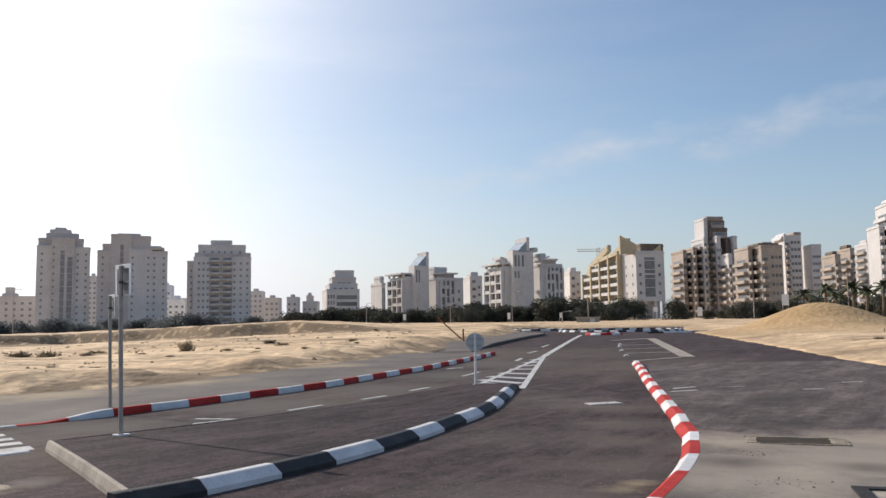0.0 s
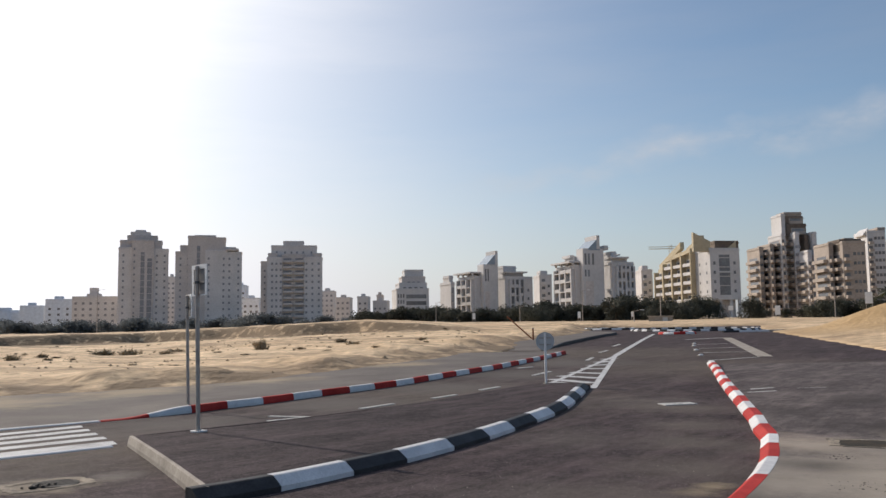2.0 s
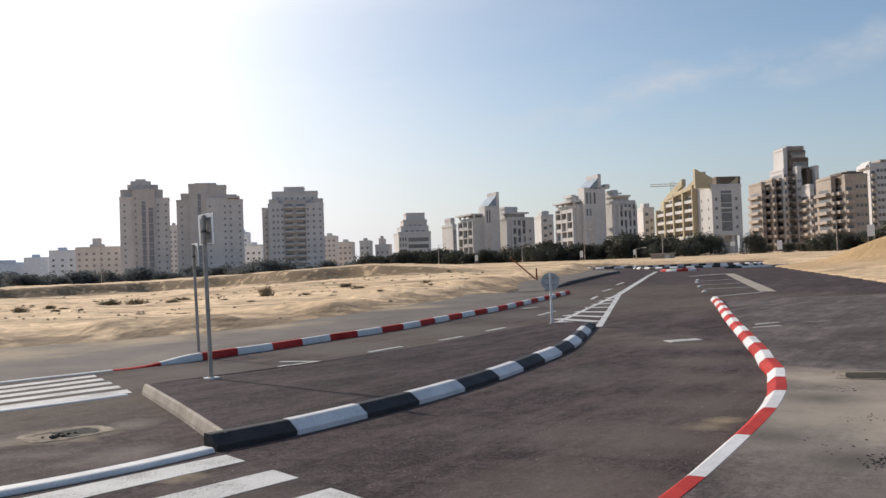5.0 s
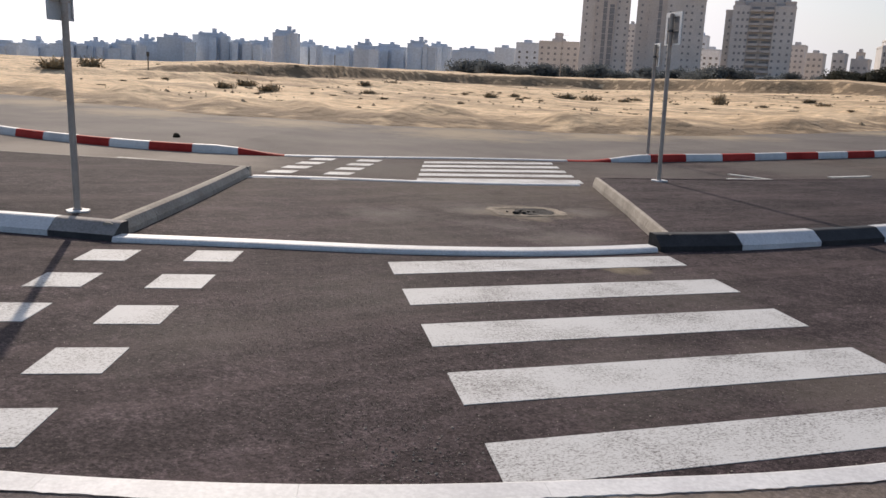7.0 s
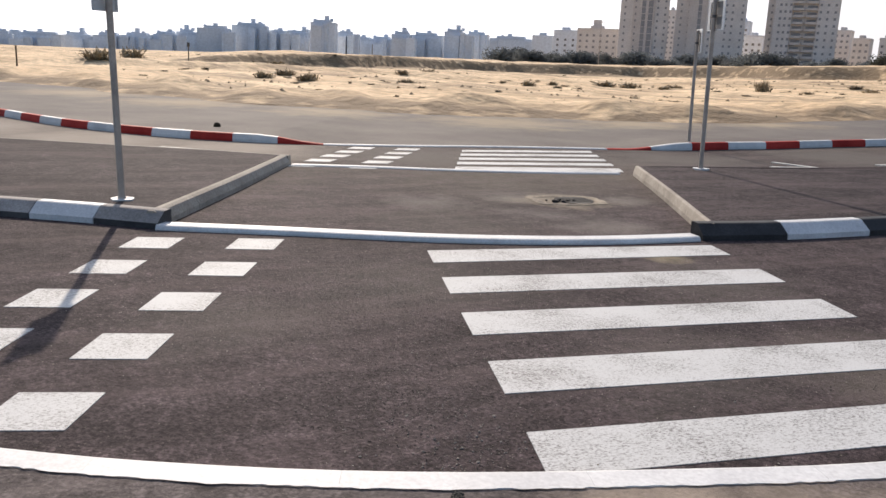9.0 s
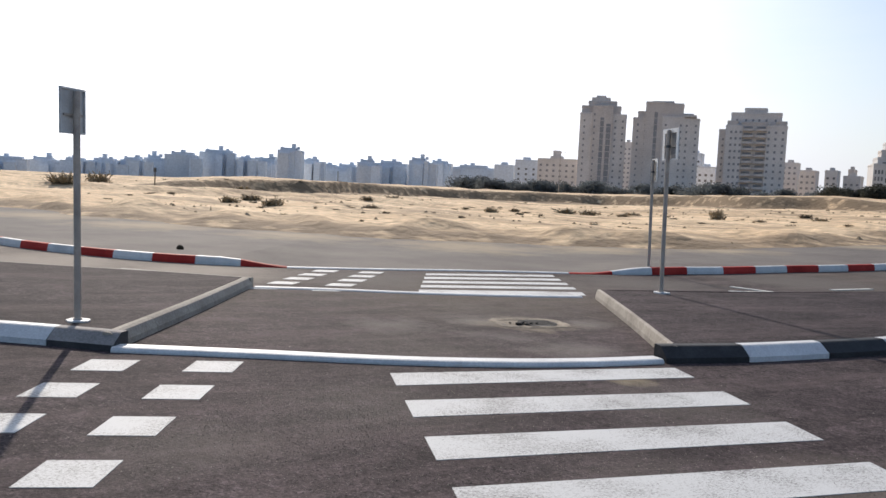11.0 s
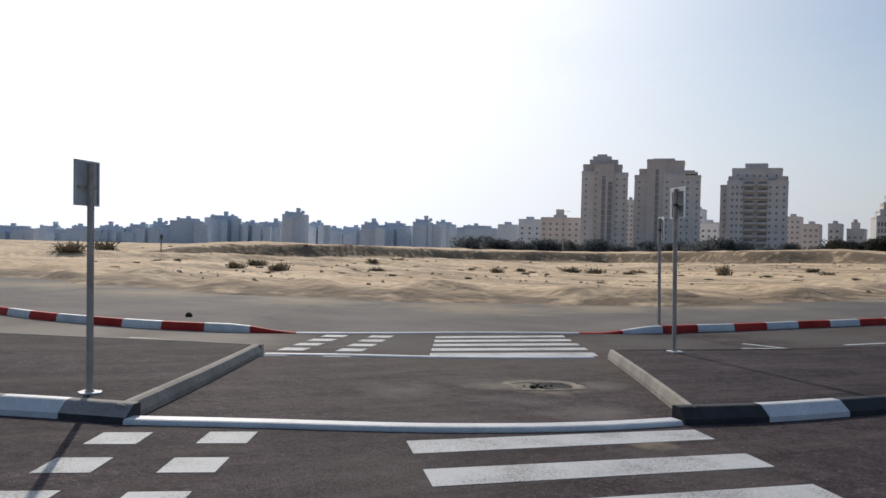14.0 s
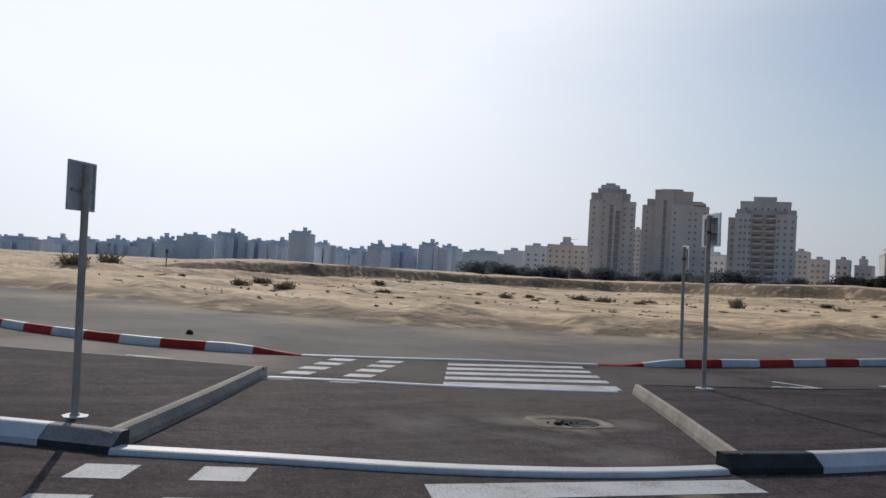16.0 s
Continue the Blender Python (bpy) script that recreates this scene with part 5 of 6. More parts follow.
ring("splitter_kerb", 10.5, 73.5, 1.6, 10, [M_KERB_WHITE, M_KERB_RED], "small red and white painted traffic island kerb")
ring("splitter_kerb_west", 6.5, 100, 3.0, 16, [M_KERB_WHITE, M_KERB_BLACK], "small black and white traffic island kerb")
sk = thing("side_road_kerb", 25, 88, gz(25, 88), "broken black and white kerb along the sand", "kerb", kind="structure")
SK = Path([(14.8, 76), (19, 77.5), (25.5, 81), (34, 87), (46, 96)])
kerb_row(sk, SK, cuts_from(SK, 0, SK.length, 1.5), [M_KERB_BLACK, M_KERB_WHITE, M_KERB_WHITE, M_CONCRETE], 0.3, 0.1, flat(0.17), 1)


def bollard(x, y):
    t = thing("road_stud", x, y, gz(x, y), "small white road stud on the parking line", "road stud", "studs by the parking bay")
    bm = bmesh.new()
    tube(bm, (0, 0, 0), (0, 0, 0.05), 0.11, 0.10, 12)
    tube(bm, (0, 0, 0.05), (0, 0, 0.075), 0.10, 0.04, 12)
    part("shaft", bm, M_KERB_WHITE, t)
    bm = bmesh.new()
    tube(bm, (0, 0, -0.01), (0, 0, 0.02), 0.16, 0.15, 12)
    part("foot", bm, M_CONCRETE, t)


for x, y in bollards:
    bollard(x, y)


# ---- trees ----
def tree_meshes(seed, h, spread, lumps=15, leaves=230):
    rnd = random.Random(seed)
    bm = bmesh.new()
    tube(bm, (0, 0, -0.6), (0.05, 0, h * 0.42), 0.16, 0.10, 8)
    tips = []
    for i in range(5):
        a = i * 1.257 + rnd.uniform(-0.3, 0.3)
        q = (math.cos(a) * spread * 0.45, math.sin(a) * spread * 0.45, h * rnd.uniform(0.6, 0.8))
        tube(bm, (0.03, 0, h * rnd.uniform(0.28, 0.42)), q, 0.07, 0.03, 6)
        tips.append(q)
    trunk = finish(bm, "trunk", M_BARK)
    verts, faces = [], []
    for i in range(lumps):
        a, d = rnd.uniform(0, 6.28), spread * math.sqrt(rnd.random()) * 0.75
        c = Vector((math.cos(a) * d, math.sin(a) * d, h * rnd.uniform(0.10, 0.82) * (1 - 0.30 * d / spread)))
        r = spread * rnd.uniform(0.28, 0.5)
        for k in range(leaves):
            n = Vector((rnd.gauss(0, 1), rnd.gauss(0, 1), rnd.gauss(0, 0.8))).normalized()
            p = c + n * r * rnd.uniform(0.55, 1.1)
            p.z = max(0.15, p.z)
            u = Vector((rnd.gauss(0, 1), rnd.gauss(0, 1), rnd.gauss(0, 1))).normalized() * rnd.uniform(0.09, 0.21)
            w = u.cross(n + Vector((0.3, 0.2, 0.5))).normalized() * rnd.uniform(0.07, 0.17)
            n0 = len(verts)
            verts += [tuple(p - u), tuple(p + w), tuple(p + u * 1.1), tuple(p - w)]
            faces.append((n0, n0 + 1, n0 + 2, n0 + 3))
    crown = bpy.data.meshes.new("crown")
    crown.from_pydata(verts, [], faces)
    crown.materials.append(M_LEAF)
    return trunk, crown


def hazy_crown(trunk, crown):
    """The same tree with its leaves coloured grey-green as if through haze."""
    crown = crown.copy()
    crown.materials[0] = M_LEAF_HAZE
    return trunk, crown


TREES = [tree_meshes(1, 5.0, 2.6), tree_meshes(2, 5.0, 3.4, 15), tree_meshes(3, 6.0, 2.4), tree_meshes(4, 4.0, 3.0, 12), tree_meshes(6, 7.0, 4.6, 24, 260)]
HAZY_TREES = [hazy_crown(*t) for t in TREES]
RT = random.Random(5)


def ground_z(x, y):
    return gz(x, y)


def plant_tree(az, r, top, kind, squash=1.0, label="dark green roadside tree in front of the houses", kinds=TREES):
    x, y = -r * math.sin(radians(az)), r * math.cos(radians(az))
    z = ground_z(x, y) - 0.2
    h0 = (5.0, 5.0, 6.0, 4.0, 7.0)[kind] * 0.95
    s = max(0.45, (1.7 + r * math.tan(radians(top)) - z) / h0)
    t = thing("tree", x, y, z, label, "tree", "trees before the houses")
    t.matrix_basis = Matrix.LocRotScale((x, y, z), Euler((0, 0, RT.uniform(0, 6.3))), (s * squash, s * squash, s))
    for name, me in zip(("trunk", "crown"), kinds[kind]):
        ob = new(name, me)
        ob.parent = t


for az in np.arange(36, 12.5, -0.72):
    plant_tree(az + RT.uniform(-0.2, 0.2), RT.uniform(285, 315), 0.85 + RT.uniform(-0.3, 0.25) + (0.2 if 19.2 < az < 22 else 0), RT.choice((0, 1, 3)), 1.35, "hazy grey-green tree before the towers", HAZY_TREES)
for az in np.arange(13.2, -6.4, -0.46):
    plant_tree(az + RT.uniform(-0.2, 0.2), RT.uniform(205, 232), 1.45 + 0.22 * math.sin(az * 0.9) + RT.uniform(-0.25, 0.25) + 0.35 * smooth(1, -2, az), RT.choice((0, 1, 2, 3)), 1.2)
for az, top, k, sq in ((-6.6, 1.55, 1, 1.1), (-7.3, 2.0, 4, 1.0), (-8.3, 1.75, 1, 1.1), (-9.1, 2.05, 4, 1.1), (-9.9, 1.95, 4, 1.0), (-12.5, 1.95, 4, 0.75), (-13.0, 1.3, 1, 1.0), (-14.6, 1.0, 0, 1.0), (-15.8, 1.3, 1, 1.1), (-16.6, 1.65, 1, 1.1), (-17.5, 1.7, 4, 0.9), (-18.3, 1.6, 1, 1.1), (-19.2, 1.8, 2, 1.2), (-20.1, 1.9, 1, 1.1), (-21.0, 1.7, 0, 1.2), (-21.8, 1.9, 1, 1.1), (-22.6, 1.7, 4, 0.9), (-23.6, 1.6, 1, 1.1), (-24.6, 1.7, 0, 1.2), (-25.5, 1.8, 1, 1.2), (-26.6, 1.7, 4, 1.0)):
    plant_tree(az, RT.uniform(200, 220), top, k, sq, "round dark tree beside the apartment houses")


def palm_mesh(seed):
    rnd = random.Random(seed)
    bm = bmesh.new()
    prev = Vector((0, 0, -0.5))
    for i in range(6):
        q = Vector((0.05 * math.sin(i), 0.04 * i, (i + 1) * 0.75))
        tube(bm, prev, q, 0.24 - 0.012 * i, 0.22 - 0.012 * i, 9)
        prev = q
    trunk = finish(bm, "trunk", M_BARK)
    verts, faces = [], []
    for i in range(26):
        a, up = rnd.uniform(0, 6.28), rnd.uniform(-0.3, 1.2)
        p = Vector((prev.x, prev.y, prev.z))
        d = Vector((math.cos(a) * math.cos(up), math.sin(a) * math.cos(up), math.sin(up)))
        ln = rnd.uniform(1.6, 2.4)
        side = Vector((-math.sin(a), math.cos(a), 0))
        last = None
        for k in range(7):
            t = k / 6
            c = p + d * ln * t + Vector((0, 0, -0.9 * t * t * ln * 0.45))
            w = side * 0.28 * math.sin(math.pi * min(1, t * 0.9 + 0.08))
            n0 = len(verts)
            verts += [tuple(c - w - Vector((0, 0, 0.12))), tuple(c), tuple(c + w - Vector((0, 0, 0.12)))]
            if last is not None and k % 1 == 0:
                faces += [(last, last + 1, n0 + 1, n0), (last + 1, last + 2, n0 + 2, n0 + 1)]
            last = n0
    crown = bpy.data.meshes.new("fronds")
    crown.from_pydata(verts, [], faces)
    crown.materials.append(M_PALM)
    return trunk, crown


PALM = palm_mesh(8)
for az, top in ((-20.4, 2.2), (-21.6, 2.5), (-22.3, 2.0), (-23.2, 2.6), (-23.9, 2.3), (-24.8, 2.6), (-25.7, 2.3)):
    r = RT.uniform(150, 175)
    x, y = -r * math.sin(radians(az)), r * math.cos(radians(az))
    z = gz(x, y)
    s = (1.7 + r * math.tan(radians(top)) - z) / 5.4
    t = thing("palm_tree", x, y, z, "date palm with drooping fronds near the road", "palm tree", "palms")
    t.matrix_basis = Matrix.LocRotScale((x, y, z), Euler((0, 0, RT.uniform(0, 6))), (s, s, s))
    for name, me in zip(("trunk", "fronds"), PALM):
        ob = new(name, me)
        ob.parent = t


# ---- buildings ----
FLOOR = 3.05


def unit_window():
    bm = bmesh.new()
    box(bm, -0.5, 0.5, -0.05, 0.10, 0, 0.08, 0)
    box(bm, -0.5, 0.5, -0.05, 0.10, 0.92, 1.0, 0)
    box(bm, -0.5, -0.42, -0.05, 0.10, 0.08, 0.92, 0)
    box(bm, 0.42, 0.5, -0.05, 0.10, 0.08, 0.92, 0)
    box(bm, -0.42, 0.42, -0.015, 0.10, 0.08, 0.92, 1)
    return bm


WINDOWS = {}
for key, m in (("beige", M_STONE_BEIGE), ("white", M_WALL_WHITE), ("rosy", M_STONE_PINK), ("yellow", M_WALL_YELLOW), ("grey", M_WALL_HAZE), ("tan", M_WALL_TAN)):
    WINDOWS[key] = finish(unit_window(), "window_" + key, [m, M_HAZE_GLASS if key in ("beige", "rosy") else M_GLASS])
WALLS = {"beige": M_STONE_BEIGE, "white": M_WALL_WHITE, "rosy": M_STONE_PINK, "yellow": M_WALL_YELLOW, "grey": M_WALL_HAZE, "brown": M_WALL_BROWN, "tan": M_WALL_TAN}
bm = bmesh.new()
box(bm, -0.5, 0.5, -1.0, 0.0, 0, 0.09)
box(bm, -0.5, 0.5, -1.0, -0.92, 0.09, 0.42)
box(bm, -0.5, -0.46, -0.92, 0.0, 0.09, 0.42)
box(bm, 0.46, 0.5, -0.92, 0.0, 0.09, 0.42)
BALCONY = {}
base_me = finish(bm, "balcony", M_WALL_WHITE)
BALCONY["white"] = base_me
for key, m in (("beige", M_STONE_BEIGE), ("rosy", M_STONE_PINK), ("yellow", M_WALL_YELLOW), ("tan", M_WALL_TAN)):
    BALCONY[key] = base_me.copy()
    BALCONY[key].materials[0] = m


class House:
    """A building seen from the crossing: built in its own frame (x along the front, y away, z up) from bearings and heights."""

    def __init__(self, name, az, dist, psi, label, category="apartment building", group="apartment buildings"):
        self.az, self.d, self.psi = az, dist, radians(psi)
        a = radians(az)
        x, y = -dist * math.sin(a), dist * math.cos(a)
        self.base = gz(x, y) - 0.3
        self.ob = thing(name, x, y, self.base, label, category, group, turn=az + psi)
        self.turn = Matrix.Identity(4)

    def u(self, az):
        return self.d * math.tan(radians(self.az - az))

    def z(self, el):
        return 1.7 + self.d * math.tan(radians(el)) - self.base

    def span(self, az0, az1, y0, depth):
        c, s = math.cos(self.psi), math.sin(self.psi)
        if s >= 0:
            return (self.u(az0) + (y0 + depth) * s) / c, (self.u(az1) + y0 * s) / c
        lap = 0.7 if self.psi > -0.03 else 0.0
        return (self.u(az0) + y0 * s) / c, (self.u(az1) + (y0 + depth) * s) / c + lap

    def block(self, az0, az1, el, y0=0.0, depth=14.0, mat="beige", el0=None, name="wall", cornice=True):
        x0, x1 = self.span(az0, az1, y0, depth)
        if x1 - x0 < 1.5:
            m = (x0 + x1) / 2
            x0, x1 = m - 0.75, m + 0.75
        z0, z1 = (-1.0 if el0 is None else self.z(el0)), self.z(el)
        bm = bmesh.new()
        box(bm, x0, x1, y0, y0 + depth, z0, z1 - 0.9 if cornice else z1)
        wall = part(name, bm, WALLS[mat], self.ob, at=self.turn)
        if cornice:
            bm = bmesh.new()
            box(bm, x0 - 0.2, x1 + 0.2, y0 - 0.2, y0 + depth + 0.2, z1 - 0.9, z1 - 0.6)
            box(bm, x0, x1, y0, y0 + depth, z1 - 0.6, z1)
            part("parapet", bm, WALLS[mat], self.ob, at=self.turn)
        return x0, x1, y0, depth, z0, z1

    def windows(self, blk, fractions, tone, w=1.3, h=1.35, side=False, first=2.2, skip=(), step=FLOOR, top_gap=2.0):
        x0, x1, y0, depth, z0, z1 = blk
        z = max(z0, 0) + first
        k = 0
        while z + h < z1 - top_gap:
            if k not in skip:
                for f in fractions:
                    ob = new("window", WINDOWS[tone])
                    ob.parent = self.ob
                    if side:
                        left = self.psi >= 0
                        ob.matrix_basis = self.turn @ Matrix.LocRotScale((x0 if left else x1, y0 + depth * f, z), Euler((0, 0, radians(-90 if left else 90))), (w, 1, h))
                    else:
                        ob.matrix_basis = self.turn @ Matrix.LocRotScale((x0 + (x1 - x0) * f, y0, z), None, (w, 1, h))
            z += step
            k += 1

    def loggias(self, blk, f0, f1, tone, reach=1.4, first=0.4, step=FLOOR, side=False, top_gap=2.5, door=True):
        """A stack of balconies, each with its dark glazed door behind."""
        x0, x1, y0, depth, z0, z1 = blk
        z = max(z0, 0) + first
        left = self.psi >= 0
        while z + 2.6 < z1 - top_gap + 1.2:
            span = (depth if side else x1 - x0) * (f1 - f0)
            mid = (f0 + f1) / 2
            if side:
                place, turn = (x0 if left else x1, y0 + depth * mid, z), Euler((0, 0, radians(-90 if left else 90)))
            else:
                place, turn = (x0 + (x1 - x0) * mid, y0, z), None
            ob = new("balcony", BALCONY[tone])
            ob.parent = self.ob
            ob.matrix_basis = self.turn @ Matrix.LocRotScale(place, turn, (span, reach, 2.6))
            if door:
                ob = new("balcony_door", WINDOWS[tone])
                ob.parent = self.ob
                ob.matrix_basis = self.turn @ Matrix.LocRotScale((place[0], place[1], z + 0.12), turn, (span * 0.95, 1, 2.35))
            z += step

    def framed(self, blk, f0, f1, cols, tone, reach=1.6, top_gap=1.2, first=0.6, blind=(), canopy=0.0, side=False):
        """Deep open frame of posts and slabs before dark glazed rooms, some bays closed by a rail."""
        x0, x1, y0, depth, z0, z1 = blk
        turn = self.turn
        if side:
            turn = turn @ Matrix.Translation((x0, y0 + depth, 0)) @ Matrix.Rotation(radians(-90), 4, "Z")
            x0, x1, y0 = 0.0, depth, 0.0
        a, b = x0 + (x1 - x0) * f0, x0 + (x1 - x0) * f1
        top = z1 - top_gap
        bm = bmesh.new()
        box(bm, a, b, y0 - 0.04, y0 + 0.2, max(z0, 0) + first, top)
        part("glazing", bm, M_GLASS, self.ob, "dark glazing behind the open frame", at=turn)
        wide = (b - a) / cols
        for i in range(cols + 1):
            x = a + wide * i
            bm = bmesh.new()
            box(bm, x - 0.32, x + 0.32, y0 - reach, y0 - 0.05, max(z0, 0) - 0.5, top)
            part("frame_post", bm, WALLS[tone], self.ob, at=turn)
        z, k = max(z0, 0) + first, 0
        while z < top - 0.8:
            bm = bmesh.new()
            box(bm, a + 0.33, b - 0.33, y0 - reach + 0.06, y0 - 0.05, z, z + 0.34)
            part("frame_slab", bm, WALLS[tone], self.ob, at=turn)
            for i in range(cols):
                if (i + k * 2) % 3 != 1:
                    bm = bmesh.new()
                    box(bm, a + wide * i + 0.33, a + wide * (i + 1) - 0.33, y0 - reach + 0.1, y0 - reach + 0.25, z + 0.34, z + 1.15)
                    part("rail", bm, WALLS[tone], self.ob, at=turn)
                if (i * 3 + k) % 4 in blind:
                    bm = bmesh.new()
                    box(bm, a + wide * (i + 0.3), a + wide * (i + 0.62), y0 - 0.3, y0 - 0.05, z + 0.34, z + FLOOR)
                    part("pier", bm, WALLS[tone], self.ob, at=turn)
            z, k = z + FLOOR, k + 1
        if canopy:
            bm = bmesh.new()
            box(bm, a - 1.2, b + 0.4, y0 - reach - 0.5, y0 + 4, z1 + canopy, z1 + canopy + 0.55)
            slab = part("roof_canopy", bm, WALLS[tone], self.ob, at=turn)
            for i in range(cols + 1):
                bm = bmesh.new()
                box(bm, a + wide * i - 0.3, a + wide * i + 0.3, y0 - 0.6, y0, z1 - 0.05, z1 + canopy)
                part("canopy_post", bm, WALLS[tone], slab)

    def recess(self, blk, f0, f1, el0, el1, mat=None):
        """A tall dark glazed strip let into the front."""
        x0, x1, y0, depth, z0, z1 = blk
        bm = bmesh.new()
        a, b = x0 + (x1 - x0) * f0, x0 + (x1 - x0) * f1
        box(bm, a, b, y0 - 0.03, y0 + 0.3, el0, el1)
        glass = part("glazed_strip", bm, mat or M_GLASS, self.ob, "tall dark glazing", at=self.turn)
        z = el0 + FLOOR
        while z < el1 - 0.5:
            bm = bmesh.new()
            box(bm, a, b, y0 - 0.10, y0 - 0.03, z - 0.12, z + 0.12)
            part("spandrel", bm, M_STONE_PINK, glass)
            z += FLOOR

    def wedge(self, az0, az1, el_low, el_high, y0, depth, mat, name="sloping_roof", el_base=None):
        """A lean-to roof that rises along the front."""
        x0, x1 = self.span(az0, az1, y0, depth)
        zl, zh = self.z(el_low), self.z(el_high)
        zb = min(zl, zh) - 0.5 if el_base is None else self.z(el_base)
        bm = bmesh.new()
        v = [bm.verts.new(p) for p in ((x0, y0, zb), (x1, y0, zb), (x1, y0, zh), (x0, y0, zl), (x0, y0 + depth, zb), (x1, y0 + depth, zb), (x1, y0 + depth, zh), (x0, y0 + depth, zl))]
        for f in ((0, 1, 2, 3), (7, 6, 5, 4), (3, 2, 6, 7), (0, 4, 5, 1), (1, 5, 6, 2), (0, 3, 7, 4)):
            bm.faces.new([v[i] for i in f])
        return part(name, bm, mat, self.ob, at=self.turn)


# three towers beyond the field
h = House("tower_block", 27.4, 425, -1, "tall beige stone tower with stepped rounded crown", group="towers")
b = h.block(28.85, 28.05, 5.46, 0, 18)
h.windows(b, (0.35,), "beige", 1.0, 1.2)
c = h.block(28.05, 26.75, 5.95, -0.8, 20, "rosy")
h.recess(c, 0.40, 0.58, 3.0, c[5] - 6, M_HAZE_GLASS)
h.recess(c, 0.70, 0.92, 3.0, c[5] - 9, M_HAZE_GLASS)
h.windows(c, (0.12,), "rosy", 0.9, 1.2)
b = h.block(26.75, 25.85, 5.40, 0, 18)
h.windows(b, (0.25, 0.75), "beige", 1.1, 1.2)
h.block(28.78, 26.25, 5.95, 2, 14, "rosy", 5.3)
h.block(28.35, 26.55, 6.28, 3, 12, "rosy", 5.85)
h.block(28.15, 27.0, 6.52, 4, 9, "beige", 6.2)
h.block(27.85, 27.3, 6.66, 5, 6, "beige", 6.5)

h = House("tower_block", 23.4, 420, -1, "tall beige stone tower with stepped roof", group="towers")
b = h.block(25.38, 24.35, 5.25, 0, 18, "rosy")
h.windows(b, (0.3, 0.75), "rosy", 1.0, 1.2)
h.block(25.1, 24.3, 5.7, 3, 12, "rosy", 5.2)
c = h.block(24.6, 23.4, 6.28, -0.6, 18, "rosy")
h.recess(c, 0.45, 0.62, 3.0, c[5] - 5, M_HAZE_GLASS)
b = h.block(23.5, 22.15, 5.35, -1.2, 20, "beige")
h.windows(b, (0.16, 0.84), "beige", 1.1, 1.2)
h.block(23.5, 22.25, 6.2, 0, 15, "rosy", 5.3)
h.block(24.2, 22.9, 6.36, 2, 10, "rosy", 6.1)
b = h.block(22.3, 21.2, 5.25, -0.5, 17, "beige")
h.windows(b, (0.3, 0.8), "beige", 1.1, 1.2)
h.block(22.2, 21.45, 5.45, -1.5, 8, "rosy", 5.3)
h.block(22.2, 21.6, 5.6, 3, 9, "beige", 5.2)

h = House("tower_block", 17.7, 426, -1, "beige stone tower with central balconies and stepped crown", group="towers")
b = h.block(19.96, 19.35, 4.72, 7, 14, "beige")
h.windows(b, (0.4,), "beige", 1.0, 1.2)
b = h.block(19.52, 18.55, 4.92, 0, 20)
h.windows(b, (0.34, 0.62, 0.90), "beige", 1.2, 1.3)
c = h.block(18.55, 17.05, 5.15, 1.2, 16, "rosy")
h.loggias(c, 0.04, 0.46, "rosy", 1.9)
h.loggias(c, 0.54, 0.96, "rosy", 1.9)
b = h.block(17.05, 15.88, 4.92, 0, 20)
h.windows(b, (0.12, 0.45, 0.80), "beige", 1.2, 1.3)
b = h.block(19.25, 16.25, 5.75, 3, 14, "beige", 4.9)
h.windows(b, (0.12, 0.30, 0.44, 0.56, 0.70, 0.88), "beige", 1.1, 1.3, first=2.0)
h.block(19.45, 18.9, 5.2, 0.8, 6, "rosy", 4.9)
h.block(16.5, 15.95, 5.2, 0.8, 6, "rosy", 4.9)
h.block(18.45, 17.15, 6.07, 5, 9, "beige", 5.7)

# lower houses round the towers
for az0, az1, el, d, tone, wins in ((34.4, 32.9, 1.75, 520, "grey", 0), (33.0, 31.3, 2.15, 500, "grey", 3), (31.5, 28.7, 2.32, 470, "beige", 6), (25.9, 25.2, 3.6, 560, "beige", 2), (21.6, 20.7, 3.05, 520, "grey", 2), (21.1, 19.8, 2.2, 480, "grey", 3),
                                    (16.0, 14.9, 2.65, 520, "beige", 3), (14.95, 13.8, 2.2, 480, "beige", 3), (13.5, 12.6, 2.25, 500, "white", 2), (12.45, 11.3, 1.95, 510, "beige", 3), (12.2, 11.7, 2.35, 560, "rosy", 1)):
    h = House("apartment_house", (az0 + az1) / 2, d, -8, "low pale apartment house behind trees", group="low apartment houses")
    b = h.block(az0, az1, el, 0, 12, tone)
    if wins:
        h.windows(b, [(i + 0.5) / wins for i in range(wins)], tone, 1.5, 1.4, first=1.5)
    h.block(az0 - (az0 - az1) * 0.3, az0 - (az0 - az1) * 0.62, el + 0.18, 3, 5, tone, el - 0.1)
    if az0 == 31.5:
        h.block(30.5, 29.95, 2.88, 4, 4, tone, 2.2)

# a stepped block, standing alone
h = House("terraced_block", 9.9, 430, 8, "white terraced apartment block with stepped storeys")
b = h.block(11.2, 8.62, 2.75, 0, 20, "white")
h.recess(b, 0.30, 0.92, b[5] - 5.2, b[5] - 3.2)
h.recess(b, 0.30, 0.92, b[5] - 8.6, b[5] - 6.6)
h.windows(b, (0.06, 0.14, 0.22), "white", 0.9, 2.2)
b = h.block(10.95, 8.75, 3.15, 2, 16, "white", 2.6)
h.windows(b, (0.2, 0.4, 0.6, 0.8), "white", 2.0, 1.4, first=0.5, top_gap=0.6)
b = h.block(10.7, 8.85, 3.6, 4, 12, "rosy", 3.0)
h.windows(b, (0.3, 0.5, 0.7), "rosy", 2.0, 1.4, first=0.5, top_gap=0.6)
